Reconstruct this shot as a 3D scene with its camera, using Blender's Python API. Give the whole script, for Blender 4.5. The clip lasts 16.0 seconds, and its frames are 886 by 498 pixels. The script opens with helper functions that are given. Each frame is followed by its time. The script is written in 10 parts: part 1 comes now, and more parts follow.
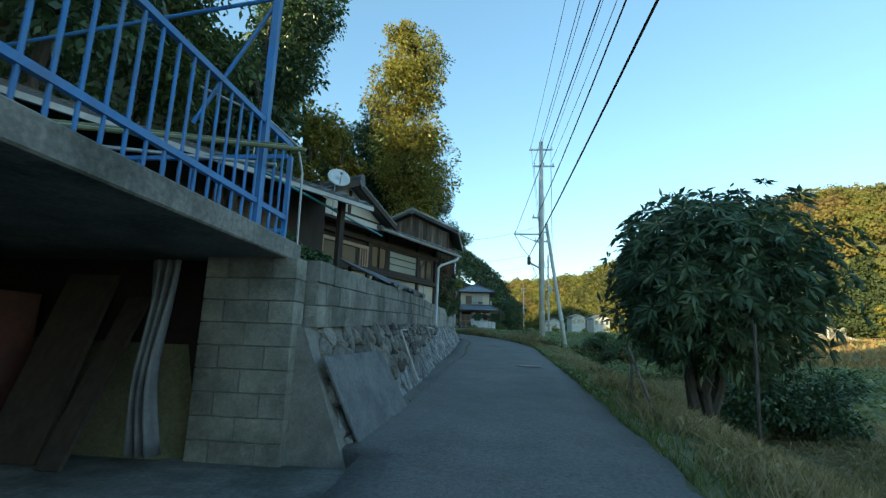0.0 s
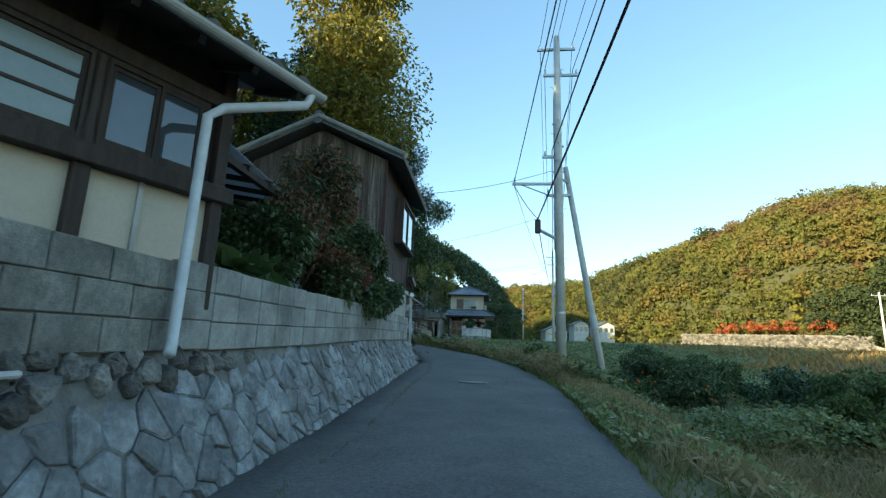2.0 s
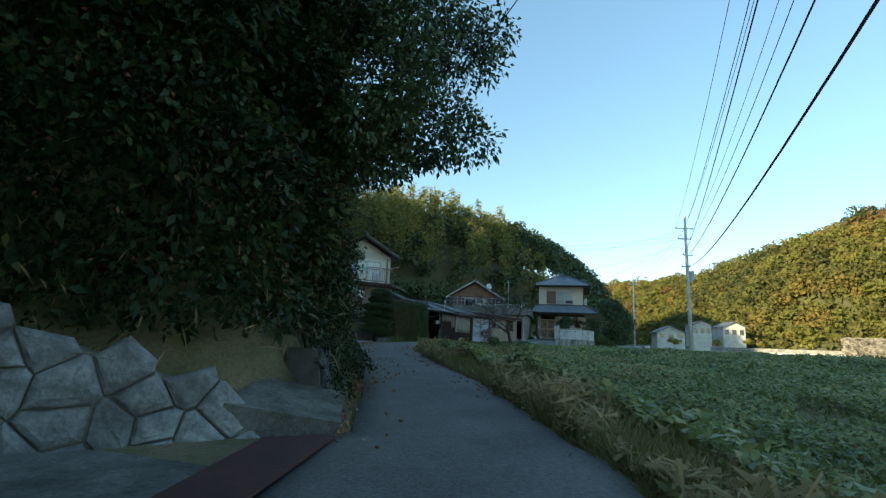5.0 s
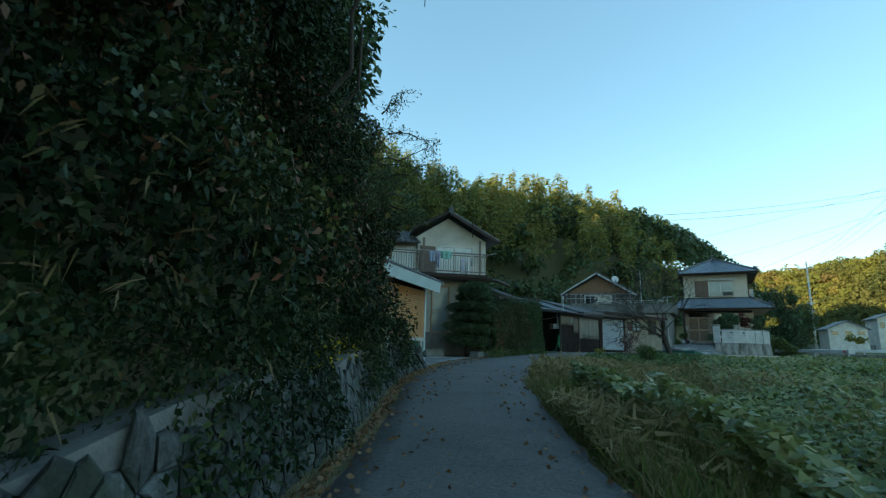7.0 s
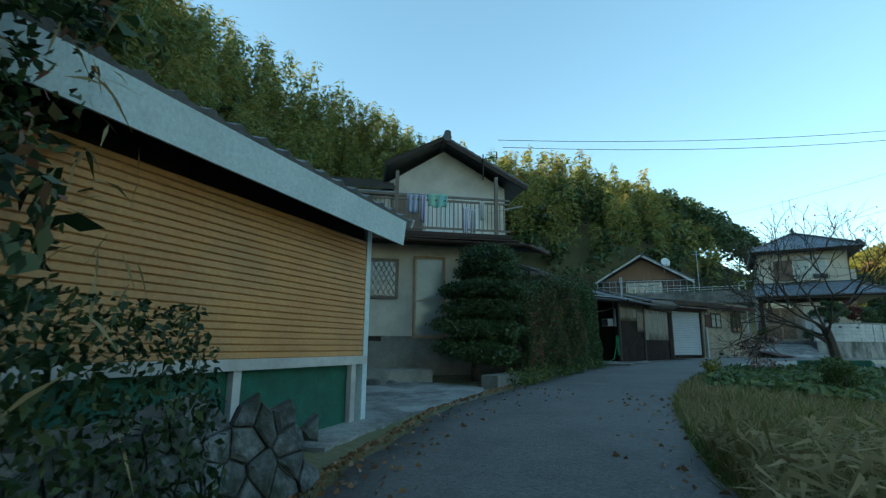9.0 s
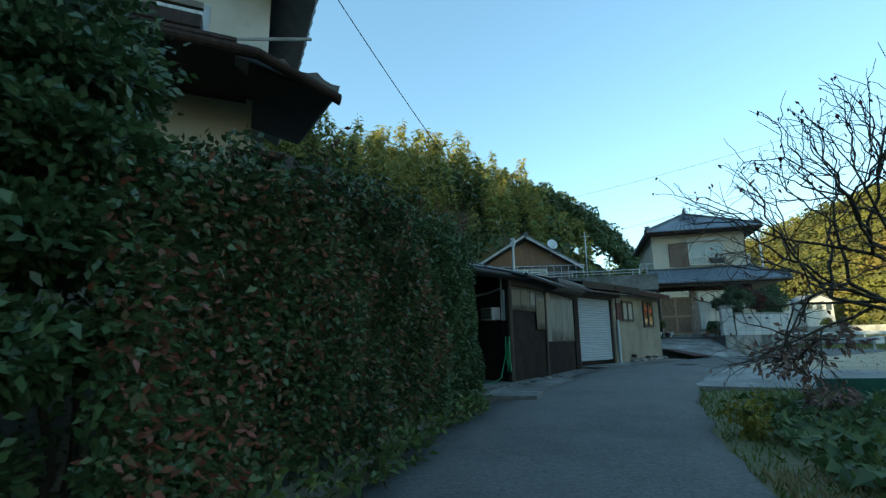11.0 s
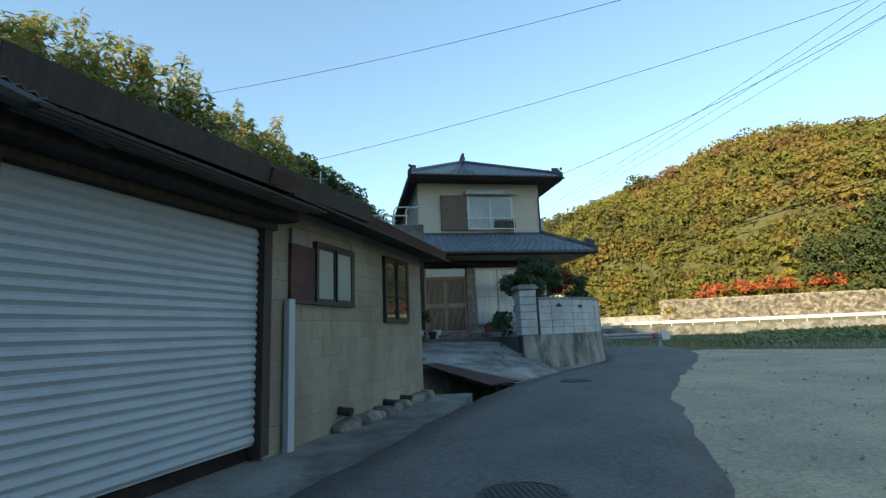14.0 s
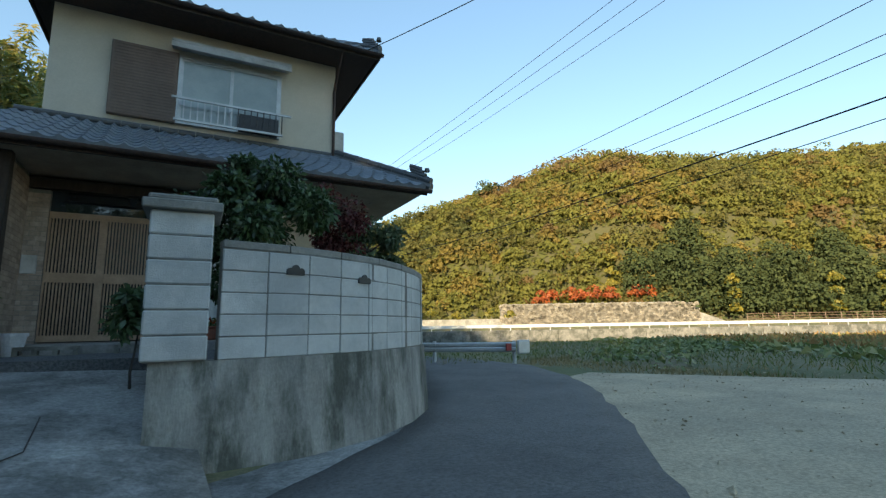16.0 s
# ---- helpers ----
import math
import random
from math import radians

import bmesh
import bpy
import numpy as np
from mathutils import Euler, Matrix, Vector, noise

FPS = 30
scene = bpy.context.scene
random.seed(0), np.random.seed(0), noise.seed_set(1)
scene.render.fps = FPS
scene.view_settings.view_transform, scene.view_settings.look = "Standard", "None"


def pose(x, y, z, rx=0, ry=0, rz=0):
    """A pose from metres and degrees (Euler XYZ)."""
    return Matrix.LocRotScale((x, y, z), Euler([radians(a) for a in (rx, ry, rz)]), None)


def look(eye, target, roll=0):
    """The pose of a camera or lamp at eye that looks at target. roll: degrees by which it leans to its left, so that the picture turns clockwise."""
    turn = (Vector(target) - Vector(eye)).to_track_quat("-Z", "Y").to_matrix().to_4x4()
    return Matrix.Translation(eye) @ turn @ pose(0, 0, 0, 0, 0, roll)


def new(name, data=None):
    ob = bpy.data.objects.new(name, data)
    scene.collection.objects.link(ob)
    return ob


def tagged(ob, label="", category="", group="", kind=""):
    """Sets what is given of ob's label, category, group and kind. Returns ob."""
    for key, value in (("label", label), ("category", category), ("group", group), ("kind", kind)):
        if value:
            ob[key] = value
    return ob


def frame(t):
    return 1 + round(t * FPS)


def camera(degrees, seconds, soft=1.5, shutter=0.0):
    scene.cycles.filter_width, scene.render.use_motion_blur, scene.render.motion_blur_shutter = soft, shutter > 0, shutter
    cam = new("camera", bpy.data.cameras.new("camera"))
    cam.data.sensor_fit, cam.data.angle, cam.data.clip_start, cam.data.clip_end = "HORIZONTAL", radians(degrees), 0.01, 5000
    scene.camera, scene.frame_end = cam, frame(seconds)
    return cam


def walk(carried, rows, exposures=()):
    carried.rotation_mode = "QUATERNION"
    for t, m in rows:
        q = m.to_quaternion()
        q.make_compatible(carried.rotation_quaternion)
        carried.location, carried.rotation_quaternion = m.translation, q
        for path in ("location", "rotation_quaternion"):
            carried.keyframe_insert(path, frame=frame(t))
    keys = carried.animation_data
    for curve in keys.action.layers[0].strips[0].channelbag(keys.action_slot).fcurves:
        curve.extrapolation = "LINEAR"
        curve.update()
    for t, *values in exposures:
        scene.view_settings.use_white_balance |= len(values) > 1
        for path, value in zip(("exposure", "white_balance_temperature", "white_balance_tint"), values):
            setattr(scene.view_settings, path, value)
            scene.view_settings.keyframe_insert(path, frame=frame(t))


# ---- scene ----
cam = camera(84.7, 16.0, soft=1.3, shutter=0.05)
METRES, EYE, TURN = 76.0, 1.1775, 6.5
ROWS = [
    (0.0, 0.0, 0.0, 0.0, -0.37, 10.88, -1.91),
    (0.5, 0.0049, 0.0362, 0.0016, -0.61, 11.03, -2.27),
    (1.0, 0.01, 0.0717, 0.0034, -0.71, 11.59, -2.35),
    (1.5, 0.0163, 0.1067, 0.0051, -0.66, 11.78, -2.17),
    (2.0, 0.0213, 0.1432, 0.007, -0.6, 11.73, -1.95),
    (2.5, 0.0264, 0.1793, 0.0084, -0.5, 11.47, -1.78),
    (3.0, 0.0312, 0.2155, 0.0098, -0.29, 11.56, -1.38),
    (3.5, 0.0347, 0.251, 0.0114, 0.39, 11.66, -1.07),
    (4.0, 0.0362, 0.284, 0.0135, 2.73, 11.76, -1.42),
    (4.5, 0.0355, 0.3141, 0.015, 6.3, 11.52, -2.33),
    (7.0, 0.007, 0.4555, 0.0223, 23.01, 11.38, -1.45),
    (7.5, -0.0052, 0.4859, 0.0237, 24.86, 11.24, -1.53),
    (8.0, -0.0163, 0.5152, 0.0251, 26.35, 11.07, -1.68),
    (10.5, -0.0485, 0.6579, 0.0308, 15.49, 11.12, 1.33),
    (11.0, -0.0494, 0.6882, 0.0317, 10.77, 10.95, 1.02),
    (11.5, -0.0483, 0.7177, 0.0326, 6.26, 10.82, 0.78),
    (12.0, -0.0454, 0.7453, 0.0333, 1.81, 10.57, 0.68),
    (12.5, -0.0404, 0.7726, 0.034, -2.55, 10.39, 1.14),
    (13.0, -0.0334, 0.7987, 0.0346, -6.85, 10.08, 1.83),
    (13.5, -0.0229, 0.8269, 0.0351, -11.15, 9.87, 2.29),
    (14.0, -0.0109, 0.8545, 0.0356, -15.49, 9.69, 2.32),
    (14.5, 0.0039, 0.8822, 0.0363, -19.86, 9.72, 2.28),
    (15.0, 0.021, 0.9092, 0.0367, -24.47, 9.45, 1.95),
    (15.5, 0.0399, 0.9337, 0.0365, -29.11, 9.18, 1.4),
    (16.0, 0.0608, 0.9561, 0.0363, -33.27, 9.2, 0.99),
]
walk(cam, [(t, pose(0, 0, EYE, 0, 0, TURN) @ pose(METRES * x, METRES * y, METRES * z, 90 + pitch, roll, yaw)) for t, x, y, z, yaw, pitch, roll in ROWS],
     exposures=[(0.0, 1.80, 6400, -6), (1.0, 1.90, 6450, -3), (2.5, 1.86, 6500, -2), (4.5, 1.74, 6650, -1), (7.0, 1.80, 6700, -11), (8.0, 1.84, 6700, -11), (10.5, 1.84, 6450, -7), (12.0, 1.82, 6380, -8), (13.2, 1.74, 6620, 2), (16.0, 1.72, 6900, 6)])

# ---- light ----
SUN_AZ, SUN_EL = radians(228.0), radians(15.0)      # compass bearing (from +y towards +x) and height of the low afternoon sun
sun_dir = Vector((math.sin(SUN_AZ) * math.cos(SUN_EL), math.cos(SUN_AZ) * math.cos(SUN_EL), math.sin(SUN_EL)))
world = bpy.data.worlds.new("sky")
scene.world = world
world.use_nodes = True
wn = world.node_tree.nodes
sky = wn.new("ShaderNodeTexSky")
sky.sky_type, sky.sun_disc = "NISHITA", False
sky.sun_elevation, sky.sun_rotation = SUN_EL, SUN_AZ
sky.air_density, sky.dust_density, sky.ozone_density = 1.0, 0.0, 2.0
wn["Background"].inputs["Strength"].default_value = 0.15
even = wn.new("ShaderNodeGamma")
even.inputs["Gamma"].default_value = 0.72
world.node_tree.links.new(sky.outputs[0], even.inputs["Color"])
clear = wn.new("ShaderNodeHueSaturation")
clear.inputs["Saturation"].default_value = 1.18
world.node_tree.links.new(even.outputs[0], clear.inputs["Color"])
world.node_tree.links.new(clear.outputs[0], wn["Background"].inputs["Color"])
sun = new("sun", bpy.data.lights.new("sun", "SUN"))
sun.data.energy, sun.data.angle, sun.data.color = 3.6, radians(0.6), (1.0, 0.80, 0.52)
sun.matrix_world = look(sun_dir * 100, (0, 0, 0))


# ---- materials ----
def mat(name, c1, c2=None, scale=3.0, rough=0.85, bump=0.15, bscale=60.0, metal=0.0, vary=0.0, stain=None, sscale=0.7, samount=0.5, stretch=(1, 1, 1), spec=0.5, grain=0.18):
    """Two-scale noise colour, an optional stain colour at large scale, fine relief, and a value shift per object."""
    m = bpy.data.materials.new(name)
    m.use_nodes = True
    n, l = m.node_tree.nodes, m.node_tree.links
    b = n["Principled BSDF"]
    b.inputs["Roughness"].default_value, b.inputs["Metallic"].default_value = rough, metal
    b.inputs["Specular IOR Level"].default_value = spec
    geo = n.new("ShaderNodeNewGeometry")
    mp = n.new("ShaderNodeMapping")
    mp.inputs["Scale"].default_value = stretch
    l.new(geo.outputs["Position"], mp.inputs["Vector"])
    n1 = n.new("ShaderNodeTexNoise")
    n1.inputs["Scale"].default_value, n1.inputs["Detail"].default_value, n1.inputs["Roughness"].default_value = scale, 6.0, 0.65
    l.new(mp.outputs[0], n1.inputs["Vector"])
    r1 = n.new("ShaderNodeValToRGB")
    r1.color_ramp.elements[0].position, r1.color_ramp.elements[1].position = 0.38, 0.62
    r1.color_ramp.elements[0].color = (*c1, 1)
    r1.color_ramp.elements[1].color = (*(c2 or [c * 0.75 for c in c1]), 1)
    l.new(n1.outputs[0], r1.inputs[0])
    col = r1.outputs[0]
    if stain:
        n2 = n.new("ShaderNodeTexNoise")
        n2.inputs["Scale"].default_value, n2.inputs["Detail"].default_value, n2.inputs["Roughness"].default_value = sscale, 8.0, 0.7
        l.new(mp.outputs[0], n2.inputs["Vector"])
        r2 = n.new("ShaderNodeValToRGB")
        r2.color_ramp.elements[0].position, r2.color_ramp.elements[1].position = 0.44, 0.60
        r2.color_ramp.elements[1].color = (samount, samount, samount, 1)
        l.new(n2.outputs[0], r2.inputs[0])
        mx = n.new("ShaderNodeMix")
        mx.data_type = "RGBA"
        l.new(r2.outputs[0], mx.inputs["Factor"])
        l.new(col, mx.inputs["A"])
        mx.inputs["B"].default_value = (*stain, 1)
        col = mx.outputs["Result"]
    if vary:
        oi = n.new("ShaderNodeObjectInfo")
        mr = n.new("ShaderNodeMapRange")
        mr.inputs["To Min"].default_value, mr.inputs["To Max"].default_value = 1 - vary, 1 + vary
        l.new(oi.outputs["Random"], mr.inputs["Value"])
        hv = n.new("ShaderNodeHueSaturation")
        l.new(mr.outputs[0], hv.inputs["Value"])
        l.new(col, hv.inputs["Color"])
        col = hv.outputs[0]
    if grain:
        n4 = n.new("ShaderNodeTexNoise")
        n4.inputs["Scale"].default_value, n4.inputs["Detail"].default_value, n4.inputs["Roughness"].default_value = 28.0, 5.0, 0.75
        l.new(geo.outputs["Position"], n4.inputs["Vector"])
        g4 = n.new("ShaderNodeMapRange")
        g4.inputs["From Min"].default_value, g4.inputs["From Max"].default_value = 0.3, 0.7
        g4.inputs["To Min"].default_value, g4.inputs["To Max"].default_value = 1 - grain, 1 + grain
        l.new(n4.outputs[0], g4.inputs["Value"])
        h4 = n.new("ShaderNodeHueSaturation")
        l.new(g4.outputs[0], h4.inputs["Value"])
        l.new(col, h4.inputs["Color"])
        col = h4.outputs[0]
    l.new(col, b.inputs["Base Color"])
    if bump:
        n3 = n.new("ShaderNodeTexNoise")
        n3.inputs["Scale"].default_value, n3.inputs["Detail"].default_value = bscale, 4.0
        l.new(mp.outputs[0], n3.inputs["Vector"])
        bp = n.new("ShaderNodeBump")
        bp.inputs["Strength"].default_value, bp.inputs["Distance"].default_value = bump, 0.02
        l.new(n3.outputs[0], bp.inputs["Height"])
        l.new(bp.outputs[0], b.inputs["Normal"])
    return m


def leafmat(name, cols, rough=0.5, trans=0.25, spec=0.4, each=0.8, nscale=0.35):
    """Leaves: a colour for each leaf from a ramp, a little light let through."""
    m = bpy.data.materials.new(name)
    m.use_nodes = True
    n, l = m.node_tree.nodes, m.node_tree.links
    b = n["Principled BSDF"]
    b.inputs["Roughness"].default_value = rough
    b.inputs["Specular IOR Level"].default_value = spec
    geo = n.new("ShaderNodeNewGeometry")
    ramp = n.new("ShaderNodeValToRGB")
    e = ramp.color_ramp.elements
    while len(e) < len(cols):
        e.new(0.5)
    for i, c in enumerate(cols):
        e[i].position = i / max(1, len(cols) - 1)
        e[i].color = (*c, 1)
    ns = n.new("ShaderNodeTexNoise")
    ns.inputs["Scale"].default_value, ns.inputs["Detail"].default_value = nscale, 3.0
    l.new(geo.outputs["Position"], ns.inputs["Vector"])
    ad = n.new("ShaderNodeMath")
    ad.operation = "MULTIPLY_ADD"
    ad.inputs[1].default_value = 1.3
    l.new(ns.outputs[0], ad.inputs[0])
    sb = n.new("ShaderNodeMath")
    sb.operation = "MULTIPLY_ADD"
    sb.inputs[1].default_value, sb.inputs[2].default_value = each, -0.15 - 0.5 * each
    l.new(geo.outputs["Random Per Island"], sb.inputs[0])
    l.new(sb.outputs[0], ad.inputs[2])
    l.new(ad.outputs[0], ramp.inputs[0])
    l.new(ramp.outputs[0], b.inputs["Base Color"])
    if trans:
        tr = n.new("ShaderNodeBsdfTranslucent")
        l.new(ramp.outputs[0], tr.inputs["Color"])
        mx = n.new("ShaderNodeMixShader")
        mx.inputs[0].default_value = trans
        l.new(b.outputs[0], mx.inputs[1])
        l.new(tr.outputs[0], mx.inputs[2])
        l.new(mx.outputs[0], n["Material Output"].inputs["Surface"])
    return m


def glassmat(name, tint=(0.02, 0.025, 0.03), rough=0.03):
    """Window glass in front of a dim room: dark, glossy."""
    m = mat(name, tint, [c * 1.5 for c in tint], 0.8, rough, 0.0, grain=0)
    m.node_tree.nodes["Principled BSDF"].inputs["Specular IOR Level"].default_value = 0.8
    m.node_tree.nodes["Principled BSDF"].inputs["Coat Weight"].default_value = 0.6
    m.node_tree.nodes["Principled BSDF"].inputs["Coat Roughness"].default_value = 0.02
    return m


M_SOIL = mat("soil", (0.21, 0.17, 0.105), (0.13, 0.125, 0.06), 1.5, 0.95, 0.6, 12, grain=0.35, stain=(0.10, 0.12, 0.045), sscale=0.3, samount=0.8)
# on the hills the soil gives way to dark leaf mould
sn_, sl_ = M_SOIL.node_tree.nodes, M_SOIL.node_tree.links
sb_ = sn_["Principled BSDF"]
sx_ = sn_.new("ShaderNodeSeparateXYZ")
sl_.new(sn_.new("ShaderNodeNewGeometry").outputs["Position"], sx_.inputs[0])
sr_ = sn_.new("ShaderNodeMapRange")
sr_.inputs["From Min"].default_value, sr_.inputs["From Max"].default_value = 5.0, 8.0
sl_.new(sx_.outputs["Z"], sr_.inputs["Value"])
sm_ = sn_.new("ShaderNodeMix")
sm_.data_type = "RGBA"
sl_.new(sr_.outputs[0], sm_.inputs["Factor"])
sl_.new(sb_.inputs["Base Color"].links[0].from_socket, sm_.inputs["A"])
sm_.inputs["B"].default_value = (0.075, 0.072, 0.03, 1)
sl_.new(sm_.outputs["Result"], sb_.inputs["Base Color"])
M_ASPH = mat("asphalt", (0.108, 0.105, 0.100), (0.146, 0.142, 0.135), 1.2, 0.82, 0.7, 160, stain=(0.175, 0.168, 0.155), sscale=0.5, samount=0.5, grain=0.45)
M_CONC = mat("concrete", (0.32, 0.31, 0.285), (0.24, 0.235, 0.22), 2.5, 0.9, 0.25, 50, stain=(0.14, 0.14, 0.13), sscale=0.8, samount=0.75)
M_CONC_D = mat("weathered_concrete", (0.22, 0.215, 0.20), (0.15, 0.15, 0.14), 2.0, 0.92, 0.35, 40, stain=(0.055, 0.06, 0.05), sscale=0.9, samount=0.85, grain=0.38)
M_BLOCK = mat("concrete_block", (0.29, 0.285, 0.25), (0.20, 0.198, 0.175), 4.0, 0.92, 0.5, 90, vary=0.14, stain=(0.085, 0.083, 0.07), sscale=1.1, samount=0.8, grain=0.25)
M_BLOCK_W = mat("pale_block", (0.52, 0.53, 0.52), (0.45, 0.46, 0.46), 4.0, 0.88, 0.3, 90, vary=0.06, stain=(0.30, 0.31, 0.31), sscale=1.4, samount=0.5, grain=0.06)
M_BLOCK_Y = mat("painted_block", (0.288, 0.258, 0.194), (0.232, 0.206, 0.155), 2.0, 0.85, 0.25, 60, vary=0.06, stain=(0.17, 0.145, 0.105), sscale=0.9, samount=0.75, stretch=(1, 1, 0.45), grain=0.12)
M_BLOCK_P = mat("pale_weathered_block", (0.36, 0.36, 0.335), (0.27, 0.27, 0.25), 3.0, 0.92, 0.4, 90, vary=0.1, stain=(0.11, 0.11, 0.10), sscale=0.8, samount=0.7)
M_MORTAR = mat("mortar", (0.21, 0.205, 0.19), (0.15, 0.148, 0.135), 5.0, 0.95, 0.4, 60)
M_STONE = mat("field_stone", (0.17, 0.155, 0.135), (0.085, 0.083, 0.08), 5.0, 0.9, 1.0, 28, vary=0.5, stain=(0.23, 0.225, 0.20), sscale=3.0, samount=0.55, grain=0.4)
M_FACE = mat("faced_stone", (0.33, 0.345, 0.35), (0.17, 0.18, 0.19), 6.0, 0.9, 1.0, 16, vary=0.2, stain=(0.10, 0.10, 0.095), sscale=1.6, samount=0.75)
M_MOSSY = mat("mossy_stone", (0.14, 0.15, 0.152), (0.045, 0.052, 0.046), 9.0, 0.94, 1.0, 16, vary=0.3, stain=(0.028, 0.036, 0.018), sscale=1.6, samount=0.9, grain=0.4)
M_FOOT = mat("grey_render", (0.43, 0.435, 0.40), (0.37, 0.375, 0.345), 1.5, 0.9, 0.15, 60, stain=(0.27, 0.27, 0.25), sscale=0.7, samount=0.6, grain=0.06)
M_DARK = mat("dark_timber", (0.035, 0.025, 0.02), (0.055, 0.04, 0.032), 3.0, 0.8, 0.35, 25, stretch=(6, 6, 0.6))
M_WEATHER = mat("weathered_board", (0.235, 0.19, 0.155), (0.075, 0.054, 0.043), 3.5, 0.9, 0.6, 25, stretch=(9, 9, 0.4), vary=0.3, stain=(0.04, 0.028, 0.022), sscale=0.5, samount=0.7, grain=0.3)
M_BROWN = mat("brown_board", (0.055, 0.032, 0.026), (0.03, 0.019, 0.016), 3.0, 0.75, 0.35, 25, stretch=(7, 7, 0.5), vary=0.25)
M_PLASTER = mat("white_plaster", (0.62, 0.60, 0.55), (0.55, 0.53, 0.48), 1.2, 0.9, 0.15, 60, stain=(0.38, 0.36, 0.31), sscale=0.6, samount=0.5, grain=0.06)
M_CREAM = mat("cream_render", (0.58, 0.52, 0.42), (0.53, 0.475, 0.38), 1.2, 0.92, 0.2, 80, stain=(0.45, 0.39, 0.30), sscale=0.5, samount=0.4, grain=0.06)
M_PALE = mat("pale_render", (0.68, 0.65, 0.58), (0.60, 0.575, 0.51), 1.2, 0.92, 0.2, 80, stain=(0.46, 0.43, 0.37), sscale=0.6, samount=0.5, grain=0.06)
M_TILE = mat("roof_tile", (0.115, 0.12, 0.13), (0.07, 0.075, 0.08), 6.0, 0.5, 0.25, 40, vary=0.15, stain=(0.11, 0.11, 0.105), sscale=2.0, samount=0.5)
M_TILE_B = mat("blue_grey_tile", (0.21, 0.25, 0.30), (0.15, 0.18, 0.22), 5.0, 0.42, 0.2, 40, vary=0.1, stain=(0.27, 0.30, 0.33), sscale=1.5, samount=0.4)
M_IRON = mat("corrugated_iron", (0.16, 0.165, 0.165), (0.12, 0.12, 0.12), 2.0, 0.55, 0.15, 40, metal=0.4, stain=(0.13, 0.07, 0.04), sscale=1.2, samount=0.5)
M_RUST = mat("rusty_plate", (0.10, 0.035, 0.028), (0.06, 0.025, 0.022), 3.0, 0.75, 0.3, 60, stain=(0.035, 0.02, 0.018), sscale=2.0, samount=0.6)
# black boards and sheets; on inner walls it also paints the dimness inside
M_BLACK_AND_DIM = mat("black_sheet_and_dim_inside", (0.02, 0.016, 0.015), (0.028, 0.022, 0.02), 2.0, 0.85, 0.15, 30, spec=0.1, stain=(0.05, 0.035, 0.028), sscale=1.0, samount=0.4)
M_FRP = mat("translucent_sheet", (0.22, 0.215, 0.19), (0.16, 0.155, 0.14), 1.5, 0.5, 0.1, 40, stain=(0.20, 0.18, 0.14), sscale=0.9, samount=0.5, grain=0.06)
M_WHITE = mat("white_paint", (0.62, 0.64, 0.65), (0.55, 0.57, 0.58), 3.0, 0.5, 0.05, 60, stain=(0.42, 0.42, 0.41), sscale=1.5, samount=0.4, grain=0.06)
M_SHUT = mat("white_shutter_paint", (0.36, 0.41, 0.455), (0.32, 0.365, 0.41), 2.0, 0.45, 0.05, 60, grain=0.06)
M_PVC = mat("grey_pvc", (0.50, 0.50, 0.49), (0.42, 0.42, 0.41), 4.0, 0.5, 0.05, 60, stain=(0.25, 0.24, 0.22), sscale=2.5, samount=0.5, grain=0.06)
M_ALU = mat("aluminium", (0.42, 0.42, 0.41), (0.34, 0.34, 0.33), 3.0, 0.4, 0.05, 60, metal=0.7, grain=0.06)
M_STEEL = mat("galvanised_steel", (0.55, 0.57, 0.58), (0.46, 0.48, 0.5), 5.0, 0.45, 0.08, 60, metal=0.5, grain=0.06)
M_BLUE = mat("blue_paint", (0.045, 0.20, 0.50), (0.035, 0.16, 0.42), 4.0, 0.5, 0.1, 60, stain=(0.10, 0.10, 0.10), sscale=3.0, samount=0.4, grain=0.06)
M_POLE = mat("pole_concrete", (0.64, 0.62, 0.57), (0.57, 0.55, 0.51), 3.0, 0.85, 0.15, 60, stain=(0.30, 0.29, 0.27), sscale=1.3, samount=0.4, grain=0.06)
M_WIRE = mat("black_cable", (0.012, 0.012, 0.013), (0.02, 0.02, 0.02), 4.0, 0.6, 0.0)
M_BARK = mat("bark", (0.085, 0.07, 0.055), (0.05, 0.042, 0.035), 5.0, 0.92, 0.6, 25, stretch=(3, 3, 0.7))
M_BAMBOO = mat("bamboo_pole", (0.20, 0.20, 0.09), (0.13, 0.14, 0.06), 4.0, 0.6, 0.1, 30)
M_SAND = mat("pale_lot", (0.53, 0.43, 0.29), (0.44, 0.35, 0.235), 1.0, 0.95, 0.4, 90, stain=(0.31, 0.26, 0.185), sscale=0.4, samount=0.6, grain=0.38)
M_GLASS = glassmat("dark_glass")
M_FROST = mat("frosted_glass", (0.30, 0.34, 0.33), (0.24, 0.28, 0.275), 1.0, 0.15, 0.0, spec=0.7, grain=0.05)
M_CURTAIN = mat("curtained_glass", (0.72, 0.74, 0.71), (0.52, 0.555, 0.545), 1.5, 0.12, 0.0, spec=0.7, stretch=(8, 8, 0.6), grain=0.05)
M_LATTICE = mat("lattice_brown", (0.44, 0.30, 0.20), (0.34, 0.225, 0.145), 4.0, 0.55, 0.1, 40)
M_SHUTBROWN = mat("brown_shutter", (0.16, 0.105, 0.075), (0.13, 0.085, 0.06), 3.0, 0.5, 0.05, 40)

